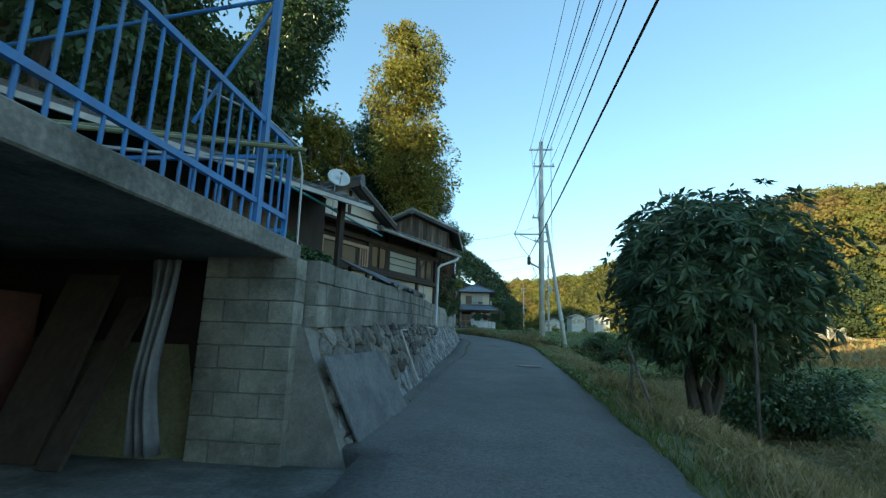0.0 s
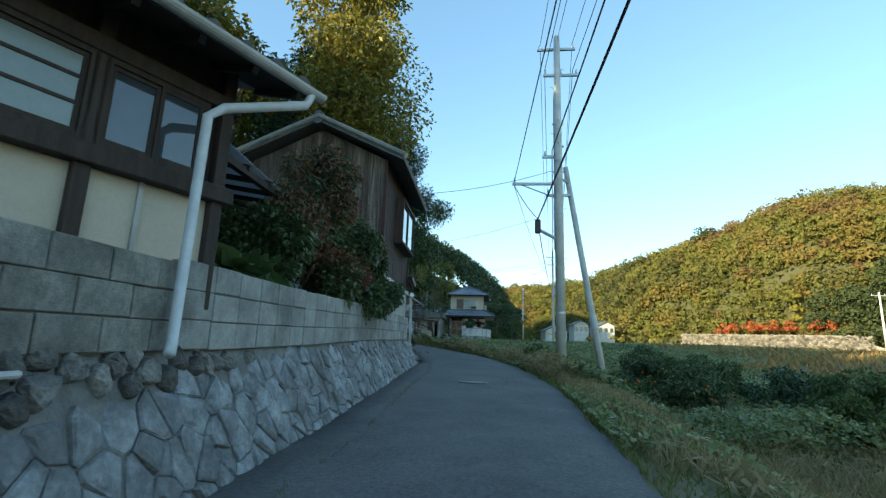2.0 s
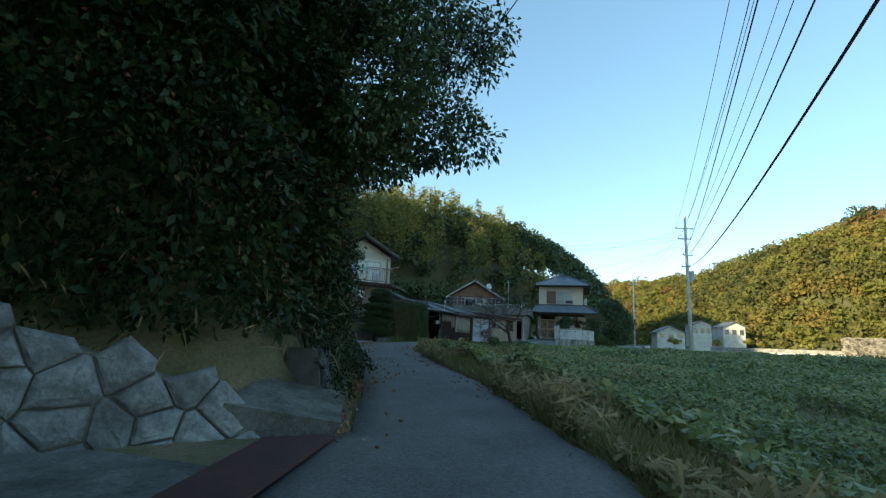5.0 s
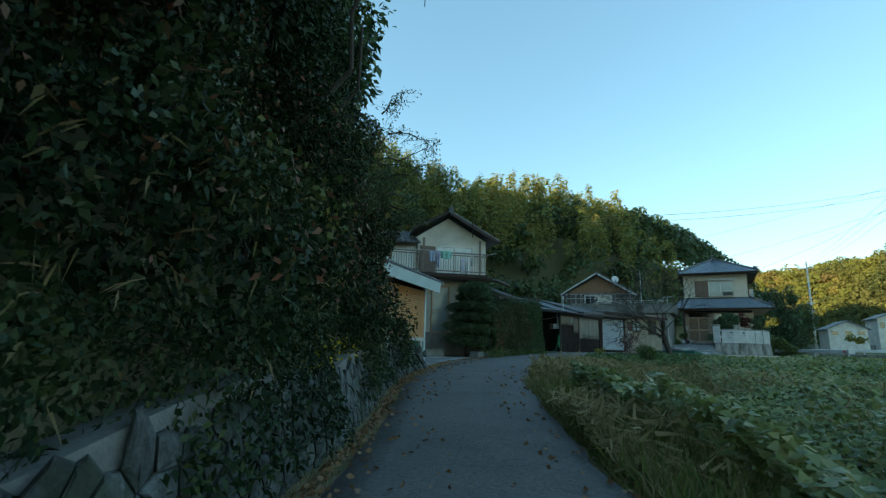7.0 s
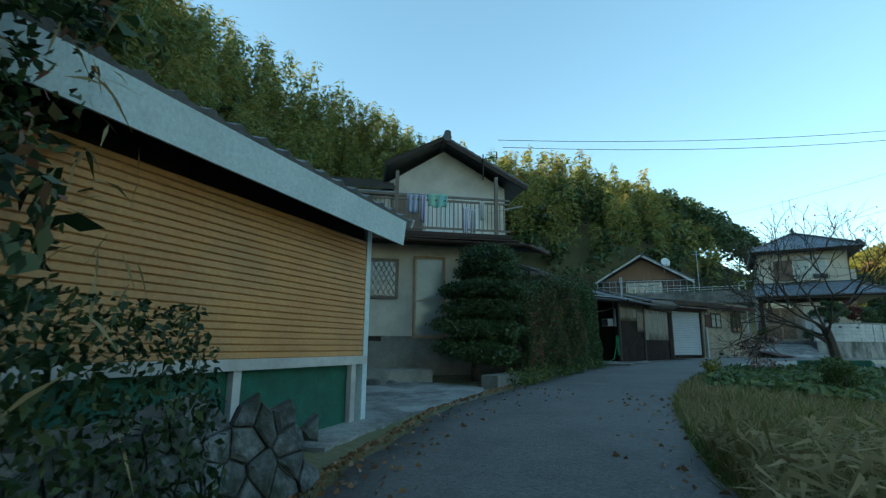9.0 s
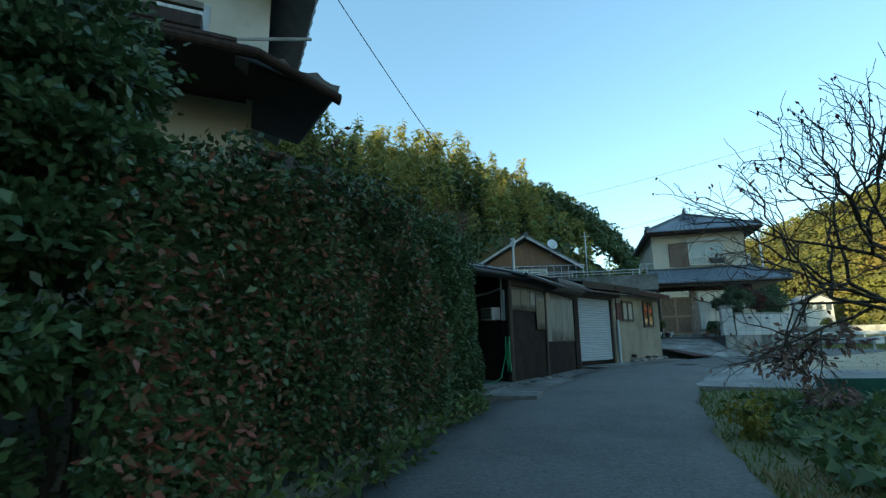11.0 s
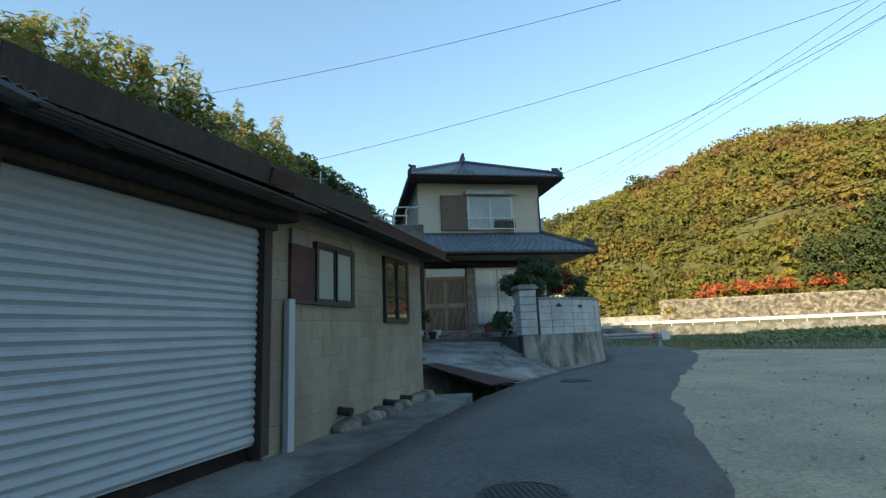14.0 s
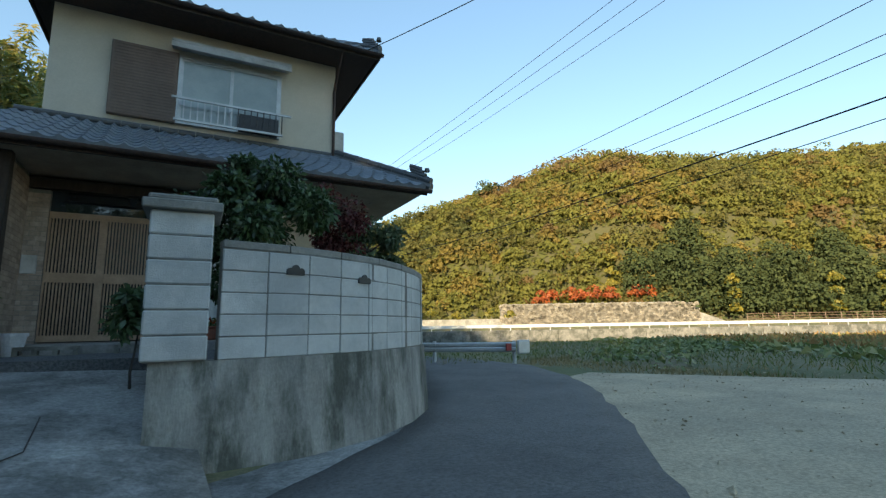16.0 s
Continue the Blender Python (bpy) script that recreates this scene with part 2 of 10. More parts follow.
L_DARK = leafmat("leaf_dark", [(0.028, 0.05, 0.022), (0.045, 0.085, 0.034), (0.068, 0.12, 0.046), (0.095, 0.145, 0.055)], rough=0.36, trans=0.2, spec=0.5)
# bank leaves: the shade under the overhanging trees is put into these colours
L_BANK_SHADED = leafmat("leaf_bank_shaded", [(0.010, 0.021, 0.009), (0.018, 0.037, 0.014), (0.034, 0.06, 0.022), (0.075, 0.095, 0.03)], rough=0.5, trans=0.2, spec=0.25, nscale=0.9)
L_FIELD = leafmat("leaf_field", [(0.075, 0.105, 0.03), (0.14, 0.18, 0.05), (0.22, 0.25, 0.075), (0.32, 0.29, 0.11)], rough=0.42, trans=0.3, spec=0.5)
L_GLOSSY = leafmat("leaf_glossy", [(0.042, 0.07, 0.03), (0.068, 0.11, 0.042), (0.095, 0.145, 0.054), (0.12, 0.13, 0.05)], rough=0.32, trans=0.25, spec=0.5)
L_MID = leafmat("leaf_mid", [(0.045, 0.075, 0.026), (0.078, 0.125, 0.04), (0.12, 0.165, 0.05), (0.175, 0.195, 0.055)], trans=0.3)
L_LOQUAT = leafmat("leaf_loquat", [(0.042, 0.075, 0.036), (0.065, 0.11, 0.052), (0.10, 0.155, 0.078), (0.165, 0.20, 0.11)], rough=0.42)
L_YELLOW = leafmat("leaf_yellow_green", [(0.10, 0.115, 0.026), (0.18, 0.18, 0.034), (0.29, 0.25, 0.045), (0.35, 0.27, 0.05)], trans=0.4)
L_RED = leafmat("leaf_red", [(0.242, 0.055, 0.022), (0.396, 0.099, 0.033), (0.462, 0.154, 0.044)], trans=0.35)
L_BAMBOO = leafmat("leaf_bamboo", [(0.075, 0.115, 0.034), (0.13, 0.175, 0.046), (0.20, 0.22, 0.06), (0.30, 0.26, 0.075)], trans=0.4, nscale=0.12)
L_GRASS = leafmat("grass_blade", [(0.06, 0.10, 0.025), (0.10, 0.155, 0.036), (0.19, 0.19, 0.06), (0.31, 0.25, 0.13)], rough=0.7, trans=0.35, spec=0.2)
L_DRY = leafmat("dry_grass", [(0.17, 0.145, 0.06), (0.30, 0.235, 0.12), (0.42, 0.33, 0.19)], rough=0.8, trans=0.3, spec=0.1)
L_REDDISH = leafmat("leaf_red_tinged", [(0.046, 0.078, 0.031), (0.093, 0.093, 0.039), (0.186, 0.078, 0.046), (0.232, 0.07, 0.046)])


M_CLEAR = leafmat("clear_corrugated_sheet", [(0.42, 0.44, 0.46), (0.50, 0.52, 0.54)], rough=0.4, trans=0.6)


# ---- geometry helpers ----
class Geo:
    """Vertices and faces of one mesh, gathered piece by piece."""

    def __init__(self):
        self.v, self.f = [], []

    def add(self, verts, faces):
        k = len(self.v)
        self.v += [tuple(p) for p in verts]
        self.f += [tuple(k + i for i in f) for f in faces]
        return self

    def box(self, x0, y0, z0, x1, y1, z1, m=None, c=0.0):
        """A box; c chamfers its upright and level edges."""
        if c <= 0:
            p = [(x, y, z) for z in (z0, z1) for y in (y0, y1) for x in (x0, x1)]
            f = [(0, 2, 3, 1), (4, 5, 7, 6), (0, 1, 5, 4), (2, 6, 7, 3), (0, 4, 6, 2), (1, 3, 7, 5)]
        else:
            p, f = [], []
            lo, hi = (x0, y0, z0), (x1, y1, z1)
            idx = {}
            for a in range(8):
                s = [(a >> i) & 1 for i in range(3)]
                for ax in range(3):
                    q = [hi[i] if s[i] else lo[i] for i in range(3)]
                    for i in range(3):
                        if i != ax:
                            q[i] += -c if s[i] else c
                    idx[(a, ax)] = len(p)
                    p.append(tuple(q))
            for ax in range(3):
                u, w = [i for i in range(3) if i != ax]
                for side in (0, 1):
                    b = side << ax
                    cs = [b, b | (1 << u), b | (1 << u) | (1 << w), b | (1 << w)]
                    f.append(tuple(idx[(k, ax)] for k in cs))
                for su in (0, 1):
                    for sw in (0, 1):
                        a0 = (su << u) | (sw << w)
                        a1 = a0 | (1 << ax)
                        f.append((idx[(a0, u)], idx[(a1, u)], idx[(a1, w)], idx[(a0, w)]))
            for a in range(8):
                f.append(tuple(idx[(a, ax)] for ax in range(3)))
        if m is not None:
            p = [m @ Vector(q) for q in p]
        return self.add(p, f)

    def tube(self, a, b, r, r2=None, n=8, cap=True):
        a, b = Vector(a), Vector(b)
        r2 = r if r2 is None else r2
        q = (b - a).to_track_quat("Z", "Y")
        p = []
        for end, rr in ((a, r), (b, r2)):
            for i in range(n):
                t = 2 * math.pi * i / n
                p.append(end + q @ Vector((rr * math.cos(t), rr * math.sin(t), 0)))
        f = [(i, (i + 1) % n, n + (i + 1) % n, n + i) for i in range(n)]
        if cap:
            f += [tuple(range(n - 1, -1, -1)), tuple(range(n, 2 * n))]
        return self.add(p, f)

    def path(self, pts, r, n=6, r2=None):
        """One connected tube along points."""
        pts = [Vector(p) for p in pts]
        k, base = len(pts), len(self.v)
        side = None
        for i, p in enumerate(pts):
            d = (pts[min(i + 1, k - 1)] - pts[max(i - 1, 0)]).normalized()
            if side is None:
                side = d.cross(Vector((0.31, 0.17, 0.93)))
                if side.length < 0.1:
                    side = d.cross(Vector((1, 0, 0)))
            side = (side - d * side.dot(d)).normalized()
            up = d.cross(side)
            rr = r if r2 is None else r + (r2 - r) * i / (k - 1)
            for j in range(n):
                t = 2 * math.pi * j / n
                self.v.append(tuple(p + side * (rr * math.cos(t)) + up * (rr * math.sin(t))))
        for i in range(k - 1):
            q = base + i * n
            self.f += [(q + j, q + (j + 1) % n, q + n + (j + 1) % n, q + n + j) for j in range(n)]
        self.f += [tuple(base + j for j in range(n - 1, -1, -1)), tuple(base + (k - 1) * n + j for j in range(n))]
        return self

    def prism(self, outline, z0, z1, m=None):
        """An upright prism over a plan outline (anticlockwise)."""
        n = len(outline)
        p = [(x, y, z0) for x, y in outline] + [(x, y, z1) for x, y in outline]
        f = [tuple(range(n - 1, -1, -1)), tuple(range(n, 2 * n))] + [(i, (i + 1) % n, n + (i + 1) % n, n + i) for i in range(n)]
        if m is not None:
            p = [m @ Vector(q) for q in p]
        return self.add(p, f)

    def slab(self, corners, t):
        """A plate of thickness t under four corners."""
        a = [Vector(c) for c in corners]
        nrm = (a[1] - a[0]).cross(a[-1] - a[0]).normalized()
        n = len(a)
        p = a + [c - nrm * t for c in a]
        f = [tuple(range(n)), tuple(range(2 * n - 1, n - 1, -1))] + [(i, n + i, n + (i + 1) % n, (i + 1) % n) for i in range(n)]
        return self.add(p, f)

    def mesh(self, name):
        me = bpy.data.meshes.new(name)
        me.from_pydata(self.v, [], self.f)
        me.update()
        return me


def part(name, geo, material, parent=None, label="", smooth=False, kind="", m=None):
    """Links a Geo (or a mesh) as one mesh object, under a thing or a part."""
    me = geo if isinstance(geo, bpy.types.Mesh) else geo.mesh(name)
    if not me.materials:
        me.materials.append(material)
    if smooth:
        me.shade_smooth()
    ob = new(name, me)
    if parent is not None:
        ob.parent = parent
    if m is not None:
        ob.matrix_basis = m
    if label or kind:
        tagged(ob, label, kind=kind)
    return ob


def thing(name, label, category, m=None, group="", kind="", geo=None, material=None, smooth=False):
    if geo is not None:
        ob = part(name, geo, material, smooth=smooth)
    else:
        ob = new(name)
        ob.empty_display_size = 0.2
    if m is not None:
        ob.matrix_basis = m
    return tagged(ob, label, category, group, kind)


def frame2(a, b, z=0.0):
    """A frame whose x axis runs from a to b in plan, at height z."""
    return Matrix.Translation((a[0], a[1], z)) @ Matrix.Rotation(math.atan2(b[1] - a[1], b[0] - a[0]), 4, "Z")


rng = np.random.default_rng(7)


def quads(name, q, material, parent=None, label="", kind="", smooth=False):
    """One mesh out of an array of three- or four-cornered leaves, shape (n, 4, 3)."""
    n, k = q.shape[:2]
    me = bpy.data.meshes.new(name)
    me.vertices.add(k * n)
    me.vertices.foreach_set("co", np.ascontiguousarray(q, dtype=np.float32).ravel())
    me.loops.add(k * n)
    me.loops.foreach_set("vertex_index", np.arange(k * n, dtype=np.int32))
    me.polygons.add(n)
    me.polygons.foreach_set("loop_start", np.arange(0, k * n, k, dtype=np.int32))
    me.update(calc_edges=True)
    return part(name, me, material, parent, label, kind=kind)


def unit(a):
    return a / np.maximum(np.linalg.norm(a, axis=-1, keepdims=True), 1e-9)


def leaves(centres, out, length, width, droop=0.3, jitter=0.8):
    """Kite-shaped leaves at centres that point along out, with some disorder."""
    n = len(centres)
    d = unit(out + jitter * rng.normal(size=(n, 3)) + np.array([0, 0, -droop]))
    side = unit(np.cross(d, rng.normal(size=(n, 3))))
    s = rng.uniform(0.7, 1.3, (n, 1))
    le, wi = length * s, width * s
    nrm = np.cross(d, side)
    a = centres
    b = centres + d * le * 0.45 + side * wi * 0.5 + nrm * wi * 0.15
    c = centres + d * le + np.array([0, 0, -0.15]) * le
    e = centres + d * le * 0.45 - side * wi * 0.5 + nrm * wi * 0.15
    return np.stack([a, b, c, e], axis=1)


def scales(centres, normal, size, aspect=0.7, tilt=0.5):
    """Leaf sprays that lie on a crown's skin and face outwards, with some disorder."""
    n = len(centres)
    nn = unit(normal + tilt * rng.normal(size=(n, 3)))
    s1 = unit(np.cross(nn, rng.normal(size=(n, 3))))
    s2 = np.cross(nn, s1)
    a = size * rng.uniform(0.65, 1.35, (n, 1)) * 0.5
    return np.stack([centres + s1 * a * 1.25, centres - s1 * a * 0.8 + s2 * a * aspect * 1.1, centres - s1 * a * 0.8 - s2 * a * aspect * 1.1], axis=1)


def clump(centre, radii, n, length, width, shell=0.55, **kw):
    """Leaves through an ellipsoid, thicker towards its skin."""
    d = unit(rng.normal(size=(n, 3)))
    r = shell + (1 - shell) * rng.random((n, 1)) ** 0.6
    p = d * r * np.asarray(radii) * (1 + 0.12 * rng.normal(size=(n, 1)))
    return leaves(np.asarray(centre) + p, d, length, width, **kw)

# ---- the lay of the land ----
K = 1.0704
LANE_Y = np.array([-40, -10, 0, 5, 11, 15, 19, 21.5, 24, 26, 28.3, 30.5, 32, 33.4, 35.5, 37, 39.3, 41, 43, 45.7, 48, 50.2, 52.8, 55.5, 58.3, 60, 62, 64, 66.7, 69, 71, 73, 75, 77]) * K
LANE_L = np.array([-1.5, -.95, -.95, -1.0, -.95, -.85, -1.05, -1.05, -1.35, -1.8, -2.35, -3.3, -4.0, -4.8, -5.8, -6.6, -7.95, -8.8, -9.6, -10.4, -10.55, -10.58, -10.65, -10.5, -9.85, -9.5, -9.0, -7.9, -6.45, -4.95, -3.3, -1.3, -.2, .7]) * K
LANE_R = np.array([1.0, 1.25, 1.25, 1.33, 1.42, 1.49, 1.5, 1.3, .95, .45, -.2, -1.2, -1.85, -2.5, -3.7, -4.5, -5.6, -6.4, -7.0, -7.6, -7.95, -8.1, -8.06, -7.8, -7.3, -6.8, -6.1, -4.9, -3.4, -1.6, .1, 1.7, 3.1, 4.1]) * K
RISE_Y = np.array([-80, -20, 0, 5.14, 10.3, 15.45, 20.3, 24.4, 28.3, 32.2, 36.2, 40, 44, 48.15, 52.2, 56, 60.2, 64.3, 68, 80]) * K
RISE_Z = np.array([-2.0, -1.0, .05, .29, .55, .75, 1.01, 1.21, 1.42, 1.63, 1.83, 2.01, 2.17, 2.3, 2.41, 2.5, 2.57, 2.62, 2.62, 2.6]) * K


def lane_z(y):
    return float(np.interp(y, RISE_Y, RISE_Z))


def smooth01(x):
    x = np.clip(x, 0, 1)
    return x * x * (3 - 2 * x)


def vnoise(x, y, s, seed=0):
    """Cheap smooth noise out of summed sines."""
    a = np.zeros_like(x, dtype=float)
    for i in range(5):
        t = seed * 1.7 + i * 2.399
        k = s * (1 + 0.61 * i)
        a += np.sin(k * (x * math.cos(t) + y * math.sin(t)) + 3.1 * i + seed) / (1 + 0.5 * i)
    return a / 3.0


RIDGE = np.array([(-40, 420, 24), (10, 290, 27.3), (45, 255, 26), (83, 215, 38.4), (120, 200, 52), (164, 185, 52.4), (235, 120, 50), (290, 30, 50)], dtype=float)


def ridge_height(x, y):
    """The wooded hill across the valley."""
    best = np.zeros_like(x)
    for a, b in zip(RIDGE[:-1], RIDGE[1:]):
        d = b[:2] - a[:2]
        t = np.clip(((x - a[0]) * d[0] + (y - a[1]) * d[1]) / (d @ d), 0, 1)
        px, py = a[0] + t * d[0], a[1] + t * d[1]
        dist = np.hypot(x - px, y - py)
        hz = a[2] + t * (b[2] - a[2])
        best = np.maximum(best, (hz + 3) * smooth01(1 - dist / (hz * 1.5 + 6)) ** 0.85)
    return best * smooth01((0.456 * (x - 30) + 0.89 * (y - 139) - 30) / 30)      # it ends above the far road


HILL_Y = np.array([-200, -40, 0, 22, 30, 42, 46, 52, 70, 90, 115, 145, 200, 260])
HILL_X = np.array([-22, -14, -9, -8, -8, -12, -17, -27, -35, -30, -12, 1, 14, -20])


def hill_left(x, y):
    """The steep wooded hill above the lane; its crest shades the valley."""
    d = np.interp(y, HILL_Y, HILL_X) - x
    top = np.interp(y, [-250, -60, 0, 40, 55, 70, 85, 100, 120, 150, 200, 260], [12, 12, 11, 13, 15, 17, 14, 14, 19.5, 18.5, 18, 5])
    return np.where(d > 0, top * smooth01((np.maximum(d, 0) / top) ** 0.8), 0.0)


def land(x, y):
    x, y = np.asarray(x, float), np.asarray(y, float)
    base = np.interp(y, RISE_Y, RISE_Z)
    xl, xr = np.interp(y, LANE_Y, LANE_L), np.interp(y, LANE_Y, LANE_R)
    dl, dr = xl - x, x - xr
    # left side: level strip, a step up behind the walls, then a slope
    d0 = np.interp(y, [-20, 4.1, 4.3, 25.7, 26.1, 27.2, 28.8, 30.05, 31, 44, 46], [6.0, 6.0, 1.35, 1.35, 5.2, 4.75, 3.1, 1.45, 0.8, 0.8, 9])
    jump = np.interp(y, [-20, 4.1, 4.3, 20, 25.7, 26.4, 28.8, 30.05, 31, 43, 46], [2.6, 2.6, 1.75, 1.55, 1.5, 0.95, 0.85, 0.5, 0.9, 0.9, 0.0])
    slope = np.interp(y, [-20, 5, 26, 27, 31, 43, 46], [0.02, 0.02, 0.02, 0.55, 0.8, 0.75, 0.0])
    zl = jump * smooth01((dl - d0) / 0.35) + np.minimum(slope * np.maximum(dl - d0 - 0.3, 0), 5.0)
    # the drive up to the last house
    zl = zl + np.interp(y, [74, 77, 80, 83, 90], [0, 0.1, 0.5, 0.7, 0.9]) * smooth01(dl / 3.5) * (x > -30)
    # right side: verge, bank down to the vegetable field, level lot further on
    drop = np.interp(y, [-30, 0, 36, 50, 56], [1.5, 1.4, 1.2, 0.35, 0.0])
    zr = -drop * smooth01((dr - 0.5) / 3.2)
    river = smooth01((0.89 * (y - 139) + 0.45 * (x - 30) + 38) / 10)          # towards the river
    beyond = smooth01((0.89 * (y - 139) + 0.45 * (x - 30) - 1.5) / 3.0)       # past the embankment wall
    zr = zr - np.where(x > 8, 3.0 * river, 0) + np.where(x > 8, (3.7 + drop + 0.5) * beyond, 0)
    z = base + np.where(dl > 0, zl, 0) + np.where(dr > 0, zr, 0)
    inside = (dl <= 0.02) & (dr <= 0.02) & (y < 84)
    z = np.where(inside, base - 0.06, z)
    pit = (x > -7.35) & (y > 73.3) & (y < 76.3) & (x < -5.45 - 0.58 * (y - 73.9))
    z = np.where(pit, 2.15, z)
    # beds of the lot, the aprons and the garage floor lie a little lower than what covers them
    low = np.where((dr > 0.1) & (x < 9.0) & (x > -9), smooth01((y - 61.2) / 1.0) * smooth01((84 - y) / 2.0), 0)
    low = np.maximum(low, np.where((dl > 0.05) & (dl < 9), smooth01((y - 58.2) / 1.2) * smooth01((73.6 - y) / 0.6), 0))
    low = np.maximum(low, np.where((dl > 0.02) & (dl < 5.3) & (y > -9) & (y < 4.1), 1.3, 0))
    z = z - 0.13 * low
    z = z + hill_left(x, y) + ridge_height(x, y)
    off = np.minimum(np.maximum(dl, dr), 3) / 3
    z = z + np.where((dr > 0.2) & (y < 57), 0.06 * vnoise(x, y, 1.4, 3) * np.clip(off, 0, 1), 0)
    return z


def axis(lo, hi, step, far, grow=1.25):
    a = list(np.arange(lo, hi + 1e-6, step))
    s = step
    while a[-1] < far:
        s *= grow
        a.append(a[-1] + s)
    b, s = [], step
    q = lo
    while q > -far:
        s *= grow
        q -= s
        b.append(q)
    return np.array(b[::-1] + a)


gx, gy = axis(-24, 16, 0.4, 2600, 1.09), axis(-6, 96, 0.5, 2600, 1.09)
X, Y = np.meshgrid(gx, gy)
Zg = land(X, Y)
ni, nj = len(gx), len(gy)
vv = np.stack([X, Y, Zg], -1).reshape(-1, 3)
ii, jj = np.meshgrid(np.arange(ni - 1), np.arange(nj - 1))
k0 = (jj * ni + ii).ravel()
ff = np.stack([k0, k0 + 1, k0 + 1 + ni, k0 + ni], -1)
me = bpy.data.meshes.new("ground")
me.vertices.add(len(vv))
me.vertices.foreach_set("co", vv.astype(np.float32).ravel())
me.loops.add(ff.size)
me.loops.foreach_set("vertex_index", ff.astype(np.int32).ravel())
me.polygons.add(len(ff))
me.polygons.foreach_set("loop_start", np.arange(0, ff.size, 4, dtype=np.int32))
me.update(calc_edges=True)
me.shade_smooth()
part("ground", me, M_SOIL)
tagged(bpy.data.objects["ground"], "earth and rough grass of the valley floor and hillsides", "ground", kind="structure")

# the lane: asphalt with uneven edges, a hand's breadth thick
ry = np.arange(-40, 82.3, 0.35)
g = Geo()
tail = [(1.6, 85.5, 5.2, 84.5), (1.5, 88, 5.4, 88), (0.6, 92, 4.6, 93), (-2, 98, 1.8, 100)]
rows_l = [(float(np.interp(y, LANE_Y, LANE_L)) - 0.7 * (4.2 < y < 25.6) - 0.35 * (25.6 <= y < 30.6) + 0.025 * math.sin(y * 3.1) + 0.025 * math.sin(y * 11.7), y) for y in ry] + [(a, b) for a, b, c, d in tail]
rows_r = [(float(np.interp(y, LANE_Y, LANE_R)) + 0.03 * math.sin(y * 2.7 + 1) + 0.03 * math.sin(y * 11.3) + 0.02 * math.sin(y * 23), y) for y in ry] + [(c, d) for a, b, c, d in tail]
nx = 6
for (xa, ya), (xb, yb) in zip(rows_l, rows_r):
    zc = lane_z(0.5 * (ya + yb)) + 0.02
    for i in range(nx + 1):
        s = i / nx
        g.v.append((xa + s * (xb - xa), ya + s * (yb - ya), zc + 0.03 * (1 - (2 * s - 1) ** 2)))
    g.v.append((xa - 0.02, ya, zc - 0.2))
    g.v.append((xb + 0.02, yb, zc - 0.2))
w = nx + 3
for j in range(len(rows_l) - 1):
    a, b = j * w, (j + 1) * w
    g.f += [(a + i, a + i + 1, b + i + 1, b + i) for i in range(nx)]
    g.f += [(a + nx + 1, a, b, b + nx + 1), (a + nx, a + nx + 2, b + nx + 2, b + nx)]
part("road", g, M_ASPH, smooth=True)
tagged(bpy.data.objects["road"], "narrow worn grey asphalt lane winding between walls and fields", "road", kind="structure")


# ---- pieces used by several houses ----
def wave_roof(name, corners, material, parent, label="", pitch=0.27, amp=0.03, course=0.24, step=0.022, thick=0.05):
    """A tiled slope: rolls down the slope and a lip at each course. corners: eave left, eave right, ridge right, ridge left."""
    a, b, c, d = [Vector(p) for p in corners]
    nu = max(4, int(round((b - a).length / pitch)) * 4)
    nv = max(2, int(round((d - a).length / course)))
    nrm = (b - a).cross(d - a).normalized()
    if nrm.z < 0:
        nrm = -nrm
    g = Geo()
    rows = []
    for j in range(nv):
        for lip in (0, 1):
            row = []
            for i in range(nu + 1):
                u, v = i / nu, (j + lip) / nv
                p = (a * (1 - u) + b * u) * (1 - v) + (d * (1 - u) + c * u) * v
                wv = 0.5 + 0.5 * math.sin(2 * math.pi * i / 4.0)
                row.append(p + nrm * (amp * wv * wv * 1.6 + step * (1 - lip)))
            rows.append(row)
    k = nu + 1
    for r in rows:
        g.v += [tuple(p) for p in r]
    for j in range(len(rows) - 1):
        g.f += [(j * k + i, j * k + i + 1, (j + 1) * k + i + 1, (j + 1) * k + i) for i in range(nu)]
    base = len(g.v)
    g.v += [tuple(p - nrm * thick) for p in (a, b, c, d)]
    g.f.append((base, base + 3, base + 2, base + 1))
    g.f.append(tuple([base, base + 1] + list(range(nu, -1, -1))))
    top = (len(rows) - 1) * k
    g.f.append(tuple([base + 2, base + 3] + list(range(top, top + nu + 1))))
    g.f.append(tuple([base + 1, base + 2] + [j * k + nu for j in range(len(rows) - 1, -1, -1)]))
    g.f.append(tuple([base + 3, base] + [j * k for j in range(len(rows))]))
    return part(name, g, material, parent, label)


def ridge_tile(parent, p, q, r=0.11, material=None, name="ridge_tiles"):
    g = Geo()
    p, q = Vector(p), Vector(q)
    n = max(2, int((q - p).length / 0.28))
    for i in range(n):
        s, t = p.lerp(q, i / n), p.lerp(q, (i + 0.97) / n)
        g.tube(s, t, r, r * 0.93, 10)
    g.tube(p - Vector((0, 0, 0.12)), q - Vector((0, 0, 0.12)), r * 1.15, None, 8)
    return part(name, g, material or M_TILE, parent, smooth=False)


